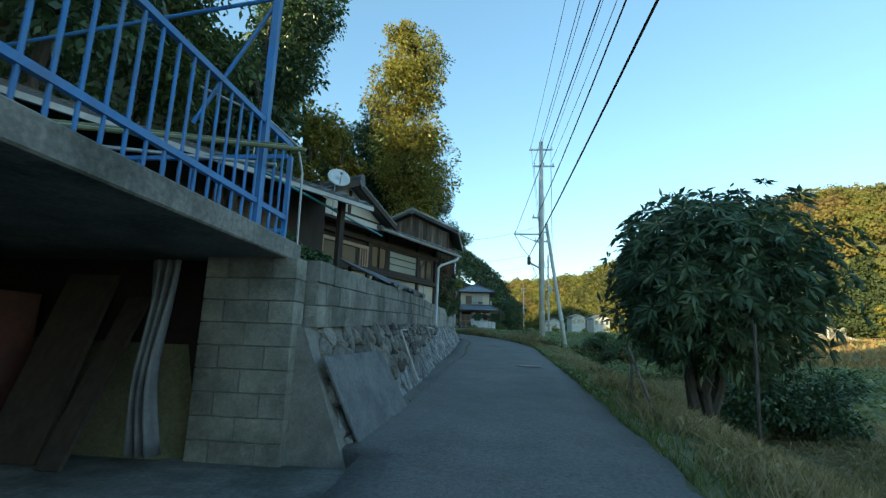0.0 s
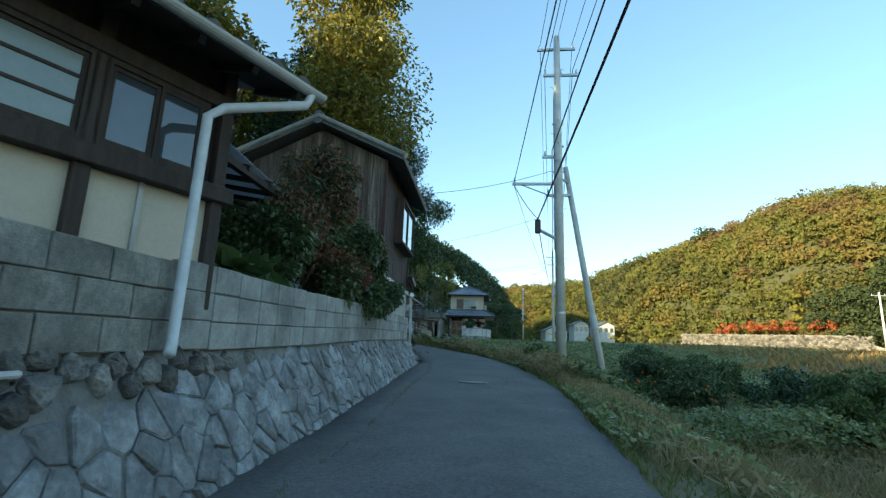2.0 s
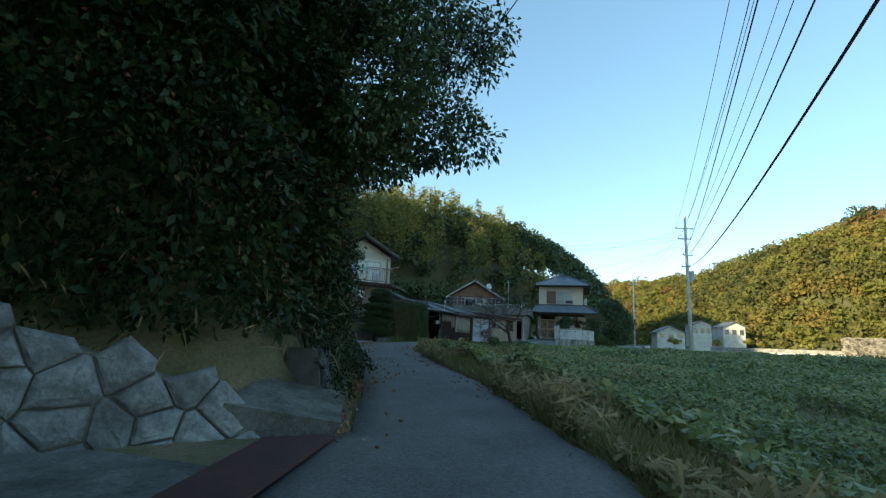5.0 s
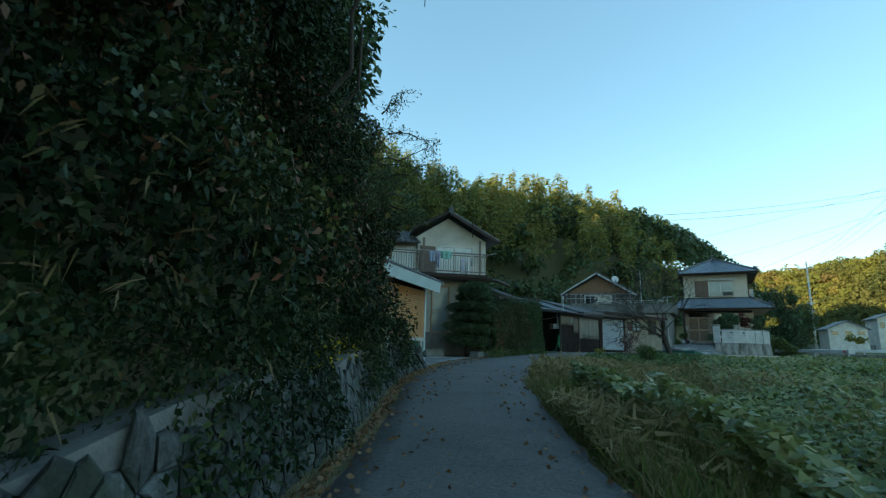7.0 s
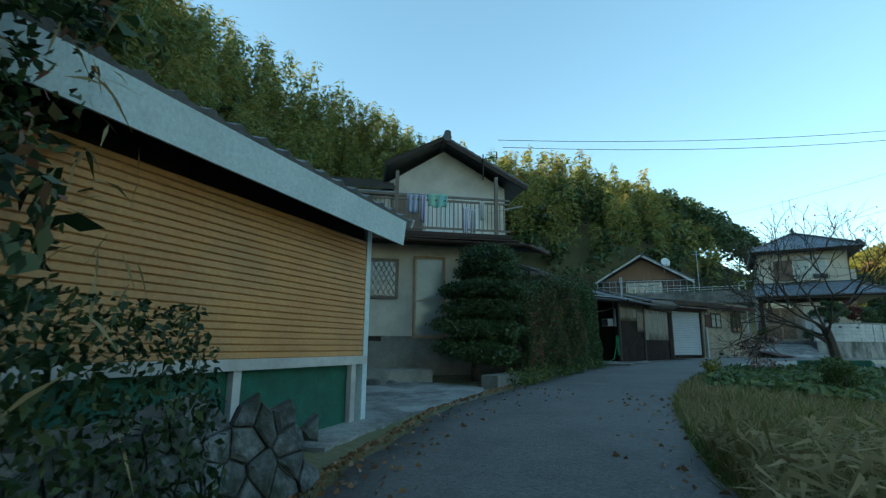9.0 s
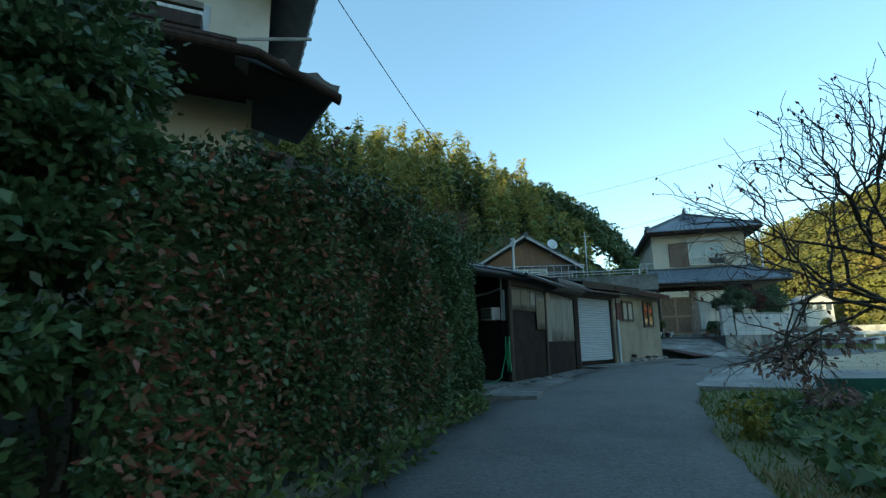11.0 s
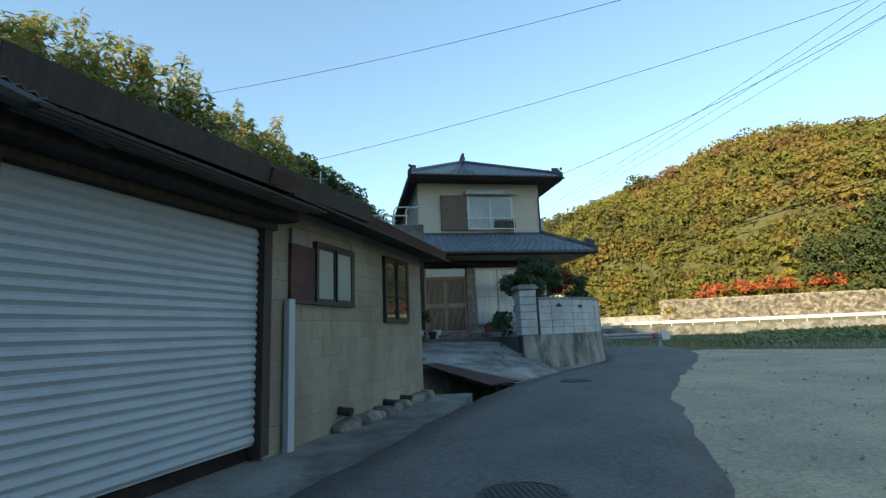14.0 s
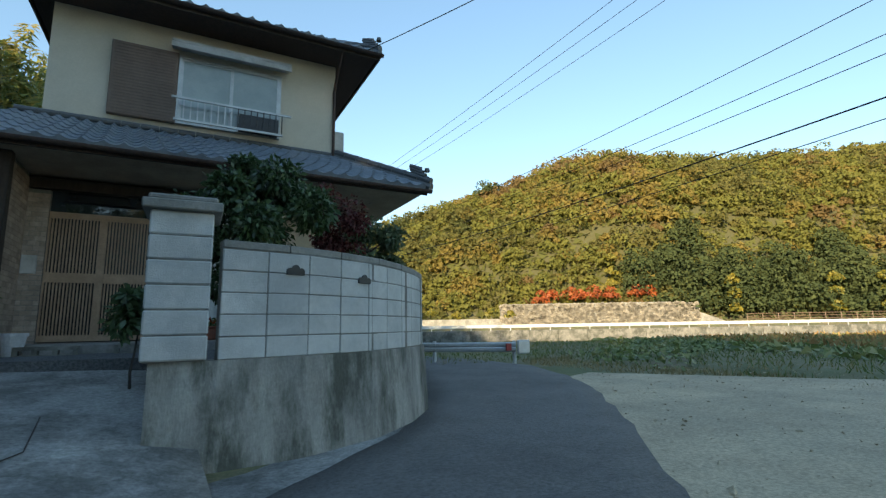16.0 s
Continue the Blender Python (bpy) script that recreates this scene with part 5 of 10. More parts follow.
# ---- roadside shed with an orange corrugated side ----
SH = frame2((-11.1, 43.6), (-11.6, 47.6), 0)
shed = thing("shed", "small shed with orange corrugated side and pale fascia", "shed", m=SH)
M_ORANGE = mat("orange_sheet", (0.50, 0.27, 0.10), (0.44, 0.22, 0.08), 1.5, 0.6, 0.08, 40, stain=(0.33, 0.20, 0.10), sscale=1.2, samount=0.5)
M_AQUA = mat("pale_blue_fascia", (0.50, 0.60, 0.62), (0.44, 0.54, 0.56), 2.0, 0.55, 0.05, 40)
M_GREEN = mat("green_net", (0.02, 0.11, 0.075), (0.015, 0.08, 0.055), 4.0, 0.8, 0.3, 60)
side = part("side", Geo().box(0.0, 0.0, 3.14, 4.15, 0.026, 4.60), M_ORANGE, shed, "orange ribbed cladding")
for k in range(23):
    part("slat", Geo().box(0.0, -0.02, 3.14 + 0.064 * k, 4.15, 0.012, 3.195 + 0.064 * k, c=0.008), M_ORANGE, side)
part("fascia", Geo().slab([(-0.1, -0.42, 5.02), (4.4, -0.42, 4.92), (4.4, -0.38, 4.58), (-0.1, -0.38, 4.68)], 0.03), M_AQUA, shed, "pale blue fascia board")
part("base_rail", Geo().box(0, -0.04, 3.04, 4.2, 0.05, 3.14), M_PVC, shed)
part("corner_post", Geo().box(4.12, -0.03, 2.2, 4.22, 0.07, 4.9), M_AQUA, shed)
part("wall", Geo().box(0.0, 0.03, 3.1, 4.2, 0.1, 4.9).box(4.1, 0.1, 2.2, 4.2, 2.8, 4.9).box(0, 0.1, 2.2, 0.1, 2.8, 4.9), M_BLACK_AND_DIM, shed)
part("net", Geo().box(0.3, 0.06, 2.25, 4.1, 0.08, 3.05), M_GREEN, shed, "green netting under the shed")
for x in (0.4, 2.1, 3.9):
    part("leg", Geo().box(x, -0.02, 2.1, x + 0.09, 0.05, 3.06), M_PVC, shed)
wave_roof("roof", [(-0.2, -0.45, 5.0), (4.5, -0.45, 4.9), (4.5, 1.4, 5.65), (-0.2, 1.4, 5.75)], M_TILE, shed, "dark tiled roof")
wave_roof("roof", [(4.5, 3.1, 4.9), (-0.2, 3.1, 5.0), (-0.2, 1.4, 5.75), (4.5, 1.4, 5.65)], M_TILE, shed, "dark tiled roof")
part("rake", Geo().slab([(4.5, -0.5, 4.95), (4.55, -0.5, 4.95), (4.55, 1.4, 5.72), (4.5, 1.4, 5.72)], 0.12), M_PVC, shed)

# ---- house with the balcony ----
H3 = frame2((-18.4, 50.3), (-13.0, 55.0), 0)      # local x towards the lane, the front faces local -y
H3L = math.hypot(5.4, 4.7)
h3 = thing("balcony_house", "two-storey cream house with laundry balcony and tiled roof", "house", m=H3)
GZ = 2.75
part("wall", Geo().box(-3.5, 0.0, 2.3, H3L + 0.36, 6.0, 6.0), M_PALE, h3, "cream rendered ground floor")
part("plinth", Geo().box(-3.5, -0.03, 2.2, H3L + 0.39, 0.0, 3.5), M_CONC, h3, "grey concrete plinth")
part("upper_wall", Geo().box(4.25, 1.3, 5.9, H3L + 0.54, 5.8, 8.1), M_PALE, h3, "cream rendered upper wall")
cx = 5.76
part("gable", Geo().add([(4.1, 1.3, 8.1), (H3L + 0.54, 1.3, 8.1), (cx, 1.3, 9.2), (4.1, 1.4, 8.1), (H3L + 0.54, 1.4, 8.1), (cx, 1.4, 9.2)], [(0, 1, 2), (3, 5, 4)]), M_PALE, h3)
for s in (-1, 1):
    ex, ze = cx + s * (2.5 if s > 0 else 1.8), 8.08 if s > 0 else 8.45
    c = [(ex, 0.75, ze), (ex, 6.2, ze), (cx, 6.2, 9.42), (cx, 0.75, 9.42)]
    wave_roof("roof", c, M_TILE, h3, "dark green-grey tiled roof")
    part("rake", Geo().slab([(cx, 0.72, 9.36), (ex, 0.72, ze - 0.05), (ex, 0.78, ze - 0.05), (cx, 0.78, 9.36)], 0.13), M_DARK, h3)
ridge_tile(h3, (cx, 0.65, 9.52), (cx, 6.25, 9.52))
wave_roof("side_roof", [(-3.8, 0.75, 7.75), (4.3, 0.75, 7.75), (4.3, 3.4, 8.85), (-3.8, 3.4, 8.85)], M_TILE, h3, "dark tiled lower roof")
part("side_upper", Geo().box(-3.6, 1.5, 6.0, 4.25, 5.5, 7.9), M_PALE, h3)
# eave over the ground floor and the balcony floor
wave_roof("pent_roof", [(H3L + 0.2, -1.05, 5.86), (H3L + 1.0, -1.05, 5.68), (H3L + 1.0, 1.3, 6.2), (H3L + 0.2, 1.3, 6.38)], M_TILE, h3, "tiled lower eave")
part("eave_board", Geo().box(-3.6, -1.1, 5.89, H3L + 0.2, -1.0, 5.935, c=0.01), M_BROWN, h3)
part("soffit", Geo().slab([(-3.6, -1.0, 5.89), (H3L + 0.3, -1.0, 5.88), (H3L + 0.3, 0.0, 5.96), (-3.6, 0.0, 5.96)], 0.03), M_DARK, h3)
part("soffit", Geo().slab([(H3L + 0.3, -1.0, 5.80), (H3L + 0.96, -1.0, 5.66), (H3L + 0.96, 1.3, 6.15), (H3L + 0.3, 1.3, 6.3)], 0.03), M_DARK, h3)
gutter(h3, (-3.6, -1.16, 5.92), (H3L + 0.35, -1.14, 5.82), 0.06, M_BROWN)
gutter(h3, (H3L + 0.35, -1.14, 5.82), (H3L + 1.0, -1.1, 5.58), 0.06, M_BROWN)
# balcony
bal = part("balcony", Geo().box(-3.6, -1.1, 5.94, H3L - 0.05, 1.3, 6.06, c=0.01), M_BROWN, h3, "balcony floor")
M_BRONZE = mat("bronze_rail", (0.20, 0.16, 0.125), (0.15, 0.12, 0.095), 4.0, 0.5, 0.08, 50)
for x in (-3.5, -0.6, 1.8, 4.13, 6.70):
    part("balcony_post", Geo().box(x, -1.08, 6.06, x + 0.09, -1.0, 7.6 if x > 2 else 7.15), M_BRONZE, bal)
for z in (6.16, 6.88, 6.98):
    part("balcony_rail", Geo().box(-3.5, -1.06, z - 0.025, H3L - 0.05, -1.02, z + 0.025), M_BRONZE, bal)
x = -3.4
while x < H3L - 0.15:
    part("baluster", Geo().box(x, -1.05, 6.18, x + 0.022, -1.03, 6.88), M_BRONZE, bal)
    x += 0.11
part("drying_rail", Geo().tube((2.2, -0.98, 7.06), (H3L - 0.2, -0.98, 7.04), 0.016, None, 6), M_STEEL, bal)
part("awning_bar", Geo().tube((H3L - 0.05, 1.1, 7.24), (H3L + 1.05, 1.1, 7.52), 0.022, None, 6), M_PVC, bal)
sash(h3, 1.7, 4.1, 6.1, 7.7, y=1.5, panes=2, frame_m=M_ALU, glass_m=M_CURTAIN)
sash(h3, 5.2, 6.95, 6.1, 7.7, y=1.3, panes=2, frame_m=M_ALU, glass_m=M_CURTAIN)
part("shutter_box", Geo().box(4.35, 1.2, 6.1, 5.12, 1.3, 7.7, c=0.01), M_SHUTBROWN, h3)
sash(h3, -3.2, 1.3, 6.1, 7.5, y=1.5, panes=4, frame_m=M_ALU, glass_m=M_GLASS)
wl = sash(h3, 2.55, 4.30, 4.50, 5.46, y=-0.0, panes=2, frame_m=M_BRONZE, glass_m=M_GLASS, label="window behind a diamond lattice grille")
for i in range(-6, 18):
    for q in (1, -1):
        xa = 2.55 + 0.1345 * i if q > 0 else 4.30 - 0.1345 * i
        lo, hi = max(0.0, (2.55 - xa) / q / 0.55 if q > 0 else (xa - 4.30) / 0.55), min(0.96, (4.30 - xa) / 0.55 if q > 0 else (xa - 2.55) / 0.55)
        if hi - lo > 0.05:
            part("lattice_bar", Geo().tube((xa + q * 0.55 * lo, -0.11 - 0.008 * q, 4.50 + lo), (xa + q * 0.55 * hi, -0.11 - 0.008 * q, 4.50 + hi), 0.008, None, 5), M_BRONZE, wl)
sash(h3, 4.80, 5.55, 3.5, 5.56, y=-0.0, panes=1, frame_m=M_LATTICE, glass_m=M_FROST, name="door", label="frosted glass back door", bars=(0.45,))
part("vent", Geo().box(3.45, -0.06, 3.37, 3.95, -0.03, 3.49).box(3.5, -0.07, 3.40, 3.9, -0.06, 3.41).box(3.5, -0.07, 3.44, 3.9, -0.06, 3.45), M_DARK, h3)
# aerial bracket at the roof corner
part("bracket", Geo().tube((H3L - 0.3, 0.7, 8.15), (H3L - 0.3, 0.7, 8.95), 0.02, None, 6).tube((H3L - 0.3, 0.7, 8.8), (H3L + 0.1, 0.6, 8.85), 0.012, None, 5).tube((H3L + 0.1, 0.6, 8.78), (H3L + 0.1, 0.6, 9.02), 0.02, None, 6), M_DARK, h3)

# low wing behind the hedge
wg3 = thing("side_wing", "low cream wing with a dark tiled eave behind the hedge", "house")
part("wall", Geo().box(-15.2, 55.6, 2.4, -12.75, 58.0, 5.3), M_PALE, wg3, "cream rendered wall")
wave_roof("roof", [(-12.12, 55.6, 5.3), (-12.12, 58.3, 5.3), (-14.6, 58.3, 6.2), (-14.6, 55.0, 6.2)], M_TILE, wg3, "dark tiled roof")
part("fascia", Geo().box(-12.2, 55.0, 5.12, -12.15, 58.3, 5.25), M_DARK, wg3)
part("soffit", Geo().slab([(-12.2, 55.02, 5.22), (-12.2, 58.28, 5.22), (-12.8, 58.28, 5.42), (-12.8, 55.02, 5.42)], 0.03), M_DARK, wg3)

# laundry
def cloth(name, label, x0, x1, z1, drop, col, col2, seed, y=-0.98):
    r = random.Random(seed)
    g = Geo()
    nu, nv = 14, 8
    ph, am = r.random() * 6, r.uniform(0.02, 0.05)
    for j in range(nv + 1):
        for i in range(nu + 1):
            u, v = i / nu, j / nv
            g.v.append((x0 + (x1 - x0) * (0.5 + (u - 0.5) * (1 - 0.12 * v)), y - 0.09 + am * math.sin(u * 14 + ph + v) * (0.3 + v), z1 - drop * v + 0.02 * math.sin(u * 7 + ph) * v))
    g.f = [(j * (nu + 1) + i, j * (nu + 1) + i + 1, (j + 1) * (nu + 1) + i + 1, (j + 1) * (nu + 1) + i) for j in range(nv) for i in range(nu)]
    ob = thing(name, label, "laundry", m=H3, geo=g, material=mat("cloth_" + str(seed), col, col2, 5.0, 0.95, 0.1, 80), smooth=True, group="laundry on the balcony")
    ob.modifiers.new("thick", "SOLIDIFY").thickness = 0.006


cloth("shirt", "pale blue shirt hanging on the balcony rail", 4.42, 4.72, 7.0, 0.48, (0.42, 0.48, 0.62), (0.36, 0.42, 0.56), 1)
cloth("shirt", "pale lilac shirt hanging on the balcony rail", 4.74, 4.92, 7.0, 0.7, (0.46, 0.45, 0.58), (0.40, 0.40, 0.52), 2)
cloth("towel", "blue and green patterned towel over the balcony rail", 4.94, 5.47, 7.04, 0.34, (0.25, 0.55, 0.62), (0.30, 0.55, 0.40), 3)
cloth("shirt", "white striped shirt hanging on the balcony rail", 5.86, 6.0, 6.75, 0.72, (0.55, 0.55, 0.62), (0.42, 0.42, 0.55), 4)
cloth("trousers", "light grey trousers hanging on the balcony rail", 6.02, 6.2, 6.7, 0.62, (0.50, 0.50, 0.53), (0.42, 0.42, 0.46), 5)
cloth("towel", "white towel hanging on the balcony rail", 6.3, 6.42, 6.92, 0.5, (0.60, 0.60, 0.60), (0.52, 0.52, 0.52), 6)

# forecourt things: pots, box, hose coil, low kerb
def pot(p, r, h, material, label, name="flower_pot"):
    ob = thing(name, label, "pot", m=Matrix.Translation(p))
    g = Geo()
    n = 16
    prof = [(0.72 * r, 0), (r, h * 0.86), (1.12 * r, h * 0.86), (1.12 * r, h), (0.95 * r, h), (0.9 * r, h * 0.86), (0.0, h * 0.84)]
    for a, z in prof:
        g.v += [(a * math.cos(2 * math.pi * i / n), a * math.sin(2 * math.pi * i / n), z) for i in range(n)]
    for k in range(len(prof) - 1):
        g.f += [(k * n + i, k * n + (i + 1) % n, (k + 1) * n + (i + 1) % n, (k + 1) * n + i) for i in range(n)]
    g.f.append(tuple(range(n - 1, -1, -1)))
    part("body", g, material, ob, smooth=False)
    return ob


M_TERRA = mat("terracotta", (0.30, 0.10, 0.055), (0.24, 0.08, 0.045), 5.0, 0.8, 0.15, 60, stain=(0.14, 0.07, 0.05), sscale=3, samount=0.5)
M_BLACKP = mat("black_plastic", (0.02, 0.02, 0.022), (0.03, 0.03, 0.032), 5.0, 0.5, 0.05, 60)
thing("forecourt_kerb", "low grey concrete step before the house", "kerb", geo=Geo().slab([(-17.2, 48.9, 2.75), (-13.4, 52.2, 2.75), (-13.8, 52.8, 2.75), (-17.6, 49.5, 2.75)], 0.5), material=M_CONC)
for k, (x, y, r, h) in enumerate(((-15.75, 49.75, 0.17, 0.34), (-15.45, 49.95, 0.2, 0.3), (-15.1, 50.2, 0.15, 0.32))):
    pot((x, y, 2.62 - 0.3), r, h + 0.15, M_TERRA, "terracotta flower pot standing by the house step")
thing("plastic_tub", "black plastic tub standing by the house step", "tub", m=pose(-14.75, 50.35, 2.36, 0, 0, 30), geo=Geo().box(-0.28, -0.2, 0, 0.28, 0.2, 0.3, c=0.03).box(-0.3, -0.22, 0.3, 0.3, 0.22, 0.34, c=0.01), material=M_BLACKP)
for k, (x, y, s) in enumerate(((-14.1, 51.0, 0.4), (-13.85, 51.35, 0.3), (-14.35, 51.2, 0.25))):
    thing("stone", "rough grey stone lying at the foot of the clipped tree", "stone", geo=stone_mesh(200 + k), material=M_STONE, m=pose(x, y, 2.45, 0, 0, 40 * k) @ Matrix.Diagonal((s, s, s * 0.8, 1)))

# ---- hedge bank kerb ----
thing("kerb_wall", "low dark concrete kerb wall under the hedge", "kerb", geo=Geo().prism([(-11.9, 51.6), (-11.55, 51.6), (-11.62, 60.3), (-12.0, 60.3)], 2.2, 2.72), material=M_CONC_D)

# ---- open carport and workshops ----
C0, C1, C2, C3 = (-11.42, 62.15), (-10.85, 63.98), (-10.2, 67.28), (-9.11, 69.26)
C4 = (-7.2, 72.95)
cp = thing("carport", "dark open carport with corrugated roof on timber poles", "carport")
gz = 2.72
m = frame2(C0, (-17.9, 67.2), 0)      # side wall, running back from the lane
w = part("side_wall", Geo().add([(0, -0.03, gz - 0.1), (8.9, -0.03, gz - 0.1), (8.9, 0.03, gz - 0.1), (0, 0.03, gz - 0.1), (0, -0.03, 5.1), (8.9, -0.03, 6.35), (8.9, 0.03, 6.35), (0, 0.03, 5.1)], [(0, 3, 2, 1), (4, 5, 6, 7), (0, 1, 5, 4), (1, 2, 6, 5), (2, 3, 7, 6), (3, 0, 4, 7)]), M_BLACK_AND_DIM, cp, "black painted sheet wall", m=m)
# rear and near walls: near-black colour stands for the dim carport inside
part("rear_wall", Geo().box(-18.4, 57.0, gz - 0.1, -18.3, 68.2, 6.6), M_BLACK_AND_DIM, cp)
part("near_wall", Geo().box(-18.3, 57.6, gz - 0.1, -13.2, 57.7, 5.2), M_BLACK_AND_DIM, cp)
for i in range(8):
    part("rib", Geo().box(0.2 + i * 1.0, 0.03, gz - 0.1, 0.25 + i * 1.0, 0.055, 4.8), M_BLACK_AND_DIM, w)
for k, (p, q) in enumerate((((-14.1, 56.7, 5.02), (-11.35, 62.1, 4.98)), ((-15.0, 57.0, 5.2), (-12.6, 62.9, 5.15)), ((-16.4, 57.2, 5.45), (-14.5, 63.9, 5.4)))):
    part("beam", Geo().tube(p, q, 0.075, 0.065, 10), M_DARK, cp)
for i in range(7):
    y = 57.0 + i * 0.85
    xs = -14.0 + 0.50 * i * 0.85
    part("rafter", Geo().tube((xs + 0.2, y, 5.08), (xs - 4.2, y + 0.9, 5.75), 0.04, None, 6), M_DARK, cp)
M_IRON_B = mat("blue_grey_iron", (0.17, 0.19, 0.21), (0.13, 0.145, 0.16), 2.0, 0.5, 0.1, 40, metal=0.3, stain=(0.11, 0.08, 0.06), sscale=1.5, samount=0.4)
sheet("roof_sheet", "", [(-14.2, 56.6, 5.17), (-11.15, 62.55, 5.14), (-17.0, 66.2, 6.1), (-18.6, 57.6, 6.0)], M_IRON_B, parent=cp)
sheet("clear_sheet", "clear corrugated eave sheet", [(-13.95, 56.5, 5.10), (-10.92, 62.4, 5.07), (-11.3, 62.6, 5.16), (-14.35, 56.7, 5.19)], M_CLEAR, parent=cp)
part("gutter_pipe", Geo().tube((-13.95, 56.5, 5.03), (-11.0, 62.4, 4.98), 0.055, None, 10), M_BLACKP, cp)
part("post", Geo().tube((C0[0] + 0.02, C0[1] - 0.08, gz - 0.1), (C0[0] + 0.02, C0[1] - 0.08, 5.0), 0.055, None, 8), M_DARK, cp)
part("blue_strip", Geo().box(0.10, -0.05, 4.05, 0.20, 0.05 - 0.0 + 0.02, 4.72), M_AQUA, w)
part("vent_pipe", Geo().path([(0.15, 0.09, 5.0), (0.15, 0.09, 4.75), (0.6, 0.09, 4.68), (2.0, 0.09, 4.62)], 0.025, 8), M_PVC, w)

ac = thing("air_conditioner", "old boxy window air conditioner in the black wall", "air conditioner", m=m @ Matrix.Translation((0.24, 0.03, 4.06)))
part("case", Geo().box(0, 0, 0, 0.4, 0.26, 0.28, c=0.015), M_PVC, ac)
part("grille", Geo().box(0.03, 0.26, 0.03, 0.37, 0.27, 0.25), M_BLACKP, ac)
for i in range(6):
    part("slat", Geo().box(0.04, 0.268, 0.045 + 0.034 * i, 0.36, 0.278, 0.053 + 0.034 * i), M_PVC, ac)

# green hose on its hook
g = Geo()
hs = Vector((C0[0] + 0.02, C0[1] - 0.06, 0))
pts = []
for i in range(90):
    t = i / 89 * 3 * 2 * math.pi
    k = i / 89
    pts.append((hs.x - 0.05 + 0.045 * math.sin(t * 0.37), hs.y - 0.14 + (0.065 + 0.03 * math.sin(t * 0.61)) * math.sin(t), 3.36 + (0.33 + 0.05 * math.sin(t * 0.5)) * math.cos(t)))
pts += [(hs.x - 0.2, hs.y - 0.25, 2.85), (hs.x - 0.35, hs.y - 0.45, 2.76), (hs.x - 0.6, hs.y - 0.5, 2.75), (hs.x - 0.75, hs.y - 0.35, 2.75)]
M_HOSE = mat("green_hose", (0.02, 0.22, 0.09), (0.015, 0.17, 0.07), 6.0, 0.35, 0.0)
thing("garden_hose", "coiled green garden hose hung at the carport post", "hose", geo=g.path(pts, 0.014, 6), material=M_HOSE, smooth=True)

# workshop front 1: translucent sheets over black boarding
ws = thing("workshop", "low workshop faced with black boards and translucent sheets", "shed")
m1 = frame2(C0, C1, 0)
L1 = math.hypot(C1[0] - C0[0], C1[1] - C0[1])
m2 = frame2(C1, C2, 0)
L2 = math.hypot(C2[0] - C1[0], C2[1] - C1[1])
a1 = part("panel", Geo().box(0, 0, gz - 0.15, L1, 0.05, 4.30), M_BLACK_AND_DIM, ws, "black painted lower boards", m=m1)
a2 = part("panel", Geo().box(0, 0, gz - 0.05, L2, 0.05, 3.61), M_BLACK_AND_DIM, ws, "black painted lower boards", m=m2)
M_FRP_D = mat("dim_translucent_sheet", (0.13, 0.115, 0.09), (0.075, 0.065, 0.05), 2.0, 0.35, 0.1, 30, stain=(0.22, 0.19, 0.14), sscale=2.0, samount=0.7, stretch=(2, 2, 0.4))
sheet("clear_sheet", "", [(0.05, -0.02, 4.28), (L1 - 0.05, -0.02, 4.28), (L1 - 0.05, -0.02, 4.82), (0.05, -0.02, 4.82)], M_FRP_D, parent=a1, pitch=0.063, amp=0.009)
sheet("clear_sheet", "", [(1.34, -0.045, 3.86), (1.83, -0.045, 3.86), (1.83, -0.045, 4.72), (1.32, -0.045, 4.76)], M_FRP_D, parent=a1, pitch=0.063, amp=0.009)
sheet("clear_sheet", "paler patch of clear sheet", [(1.02, -0.035, 4.36), (1.30, -0.035, 4.36), (1.30, -0.035, 4.78), (1.02, -0.035, 4.78)], M_FRP, parent=a1, pitch=0.063, amp=0.009)
sheet("clear_sheet", "paler patch of clear sheet", [(0.52, -0.035, 4.33), (0.82, -0.035, 4.33), (0.82, -0.035, 4.80), (0.52, -0.035, 4.80)], M_FRP_D, parent=a1, pitch=0.063, amp=0.009)
sheet("clear_sheet", "", [(0.08, -0.02, 3.60), (2.87, -0.02, 3.60), (2.87, -0.02, 4.88), (0.08, -0.02, 4.82)], M_FRP, parent=a2, pitch=0.063, amp=0.009)
M_OVERLAP = mat("sheet_overlap", (0.28, 0.275, 0.255), (0.22, 0.215, 0.20), 2.0, 0.5, 0.1, 40, stain=(0.22, 0.20, 0.16), sscale=2.0, samount=0.6)
for x in (1.02, 1.62, 2.24):
    part("overlap_strip", Geo().box(x - 0.032, -0.036, 3.60, x + 0.032, -0.030, 4.84), M_OVERLAP, a2, "pale overlap where two clear sheets meet")
part("overlap_strip", Geo().box(0.09, -0.038, 3.58, 0.42, -0.031, 4.83), M_FRP, a2, "pale cover strip")
part("batten", Geo().box(0.07, -0.03, 3.56, 2.9, 0.0, 3.6), M_DARK, a2)
for x in (0.3, 0.75, 1.3, 1.9, 2.5):
    for z in (3.66, 4.20, 4.74):
        part("screw", Geo().tube((x, -0.030, z), (x, -0.042, z), 0.012, 0.008, 6), M_BLACKP, a2)
for mm, ll in ((m1, L1), (m2, L2)):
    part("post", Geo().box(-0.05, -0.05, gz - 0.15, 0.05, 0.06, 4.95), M_DARK, ws, m=mm)
part("post", Geo().box(L2 - 0.46, -0.05, gz, L2 - 0.06, 0.06, 4.95), M_BLACK_AND_DIM, ws, m=m2)
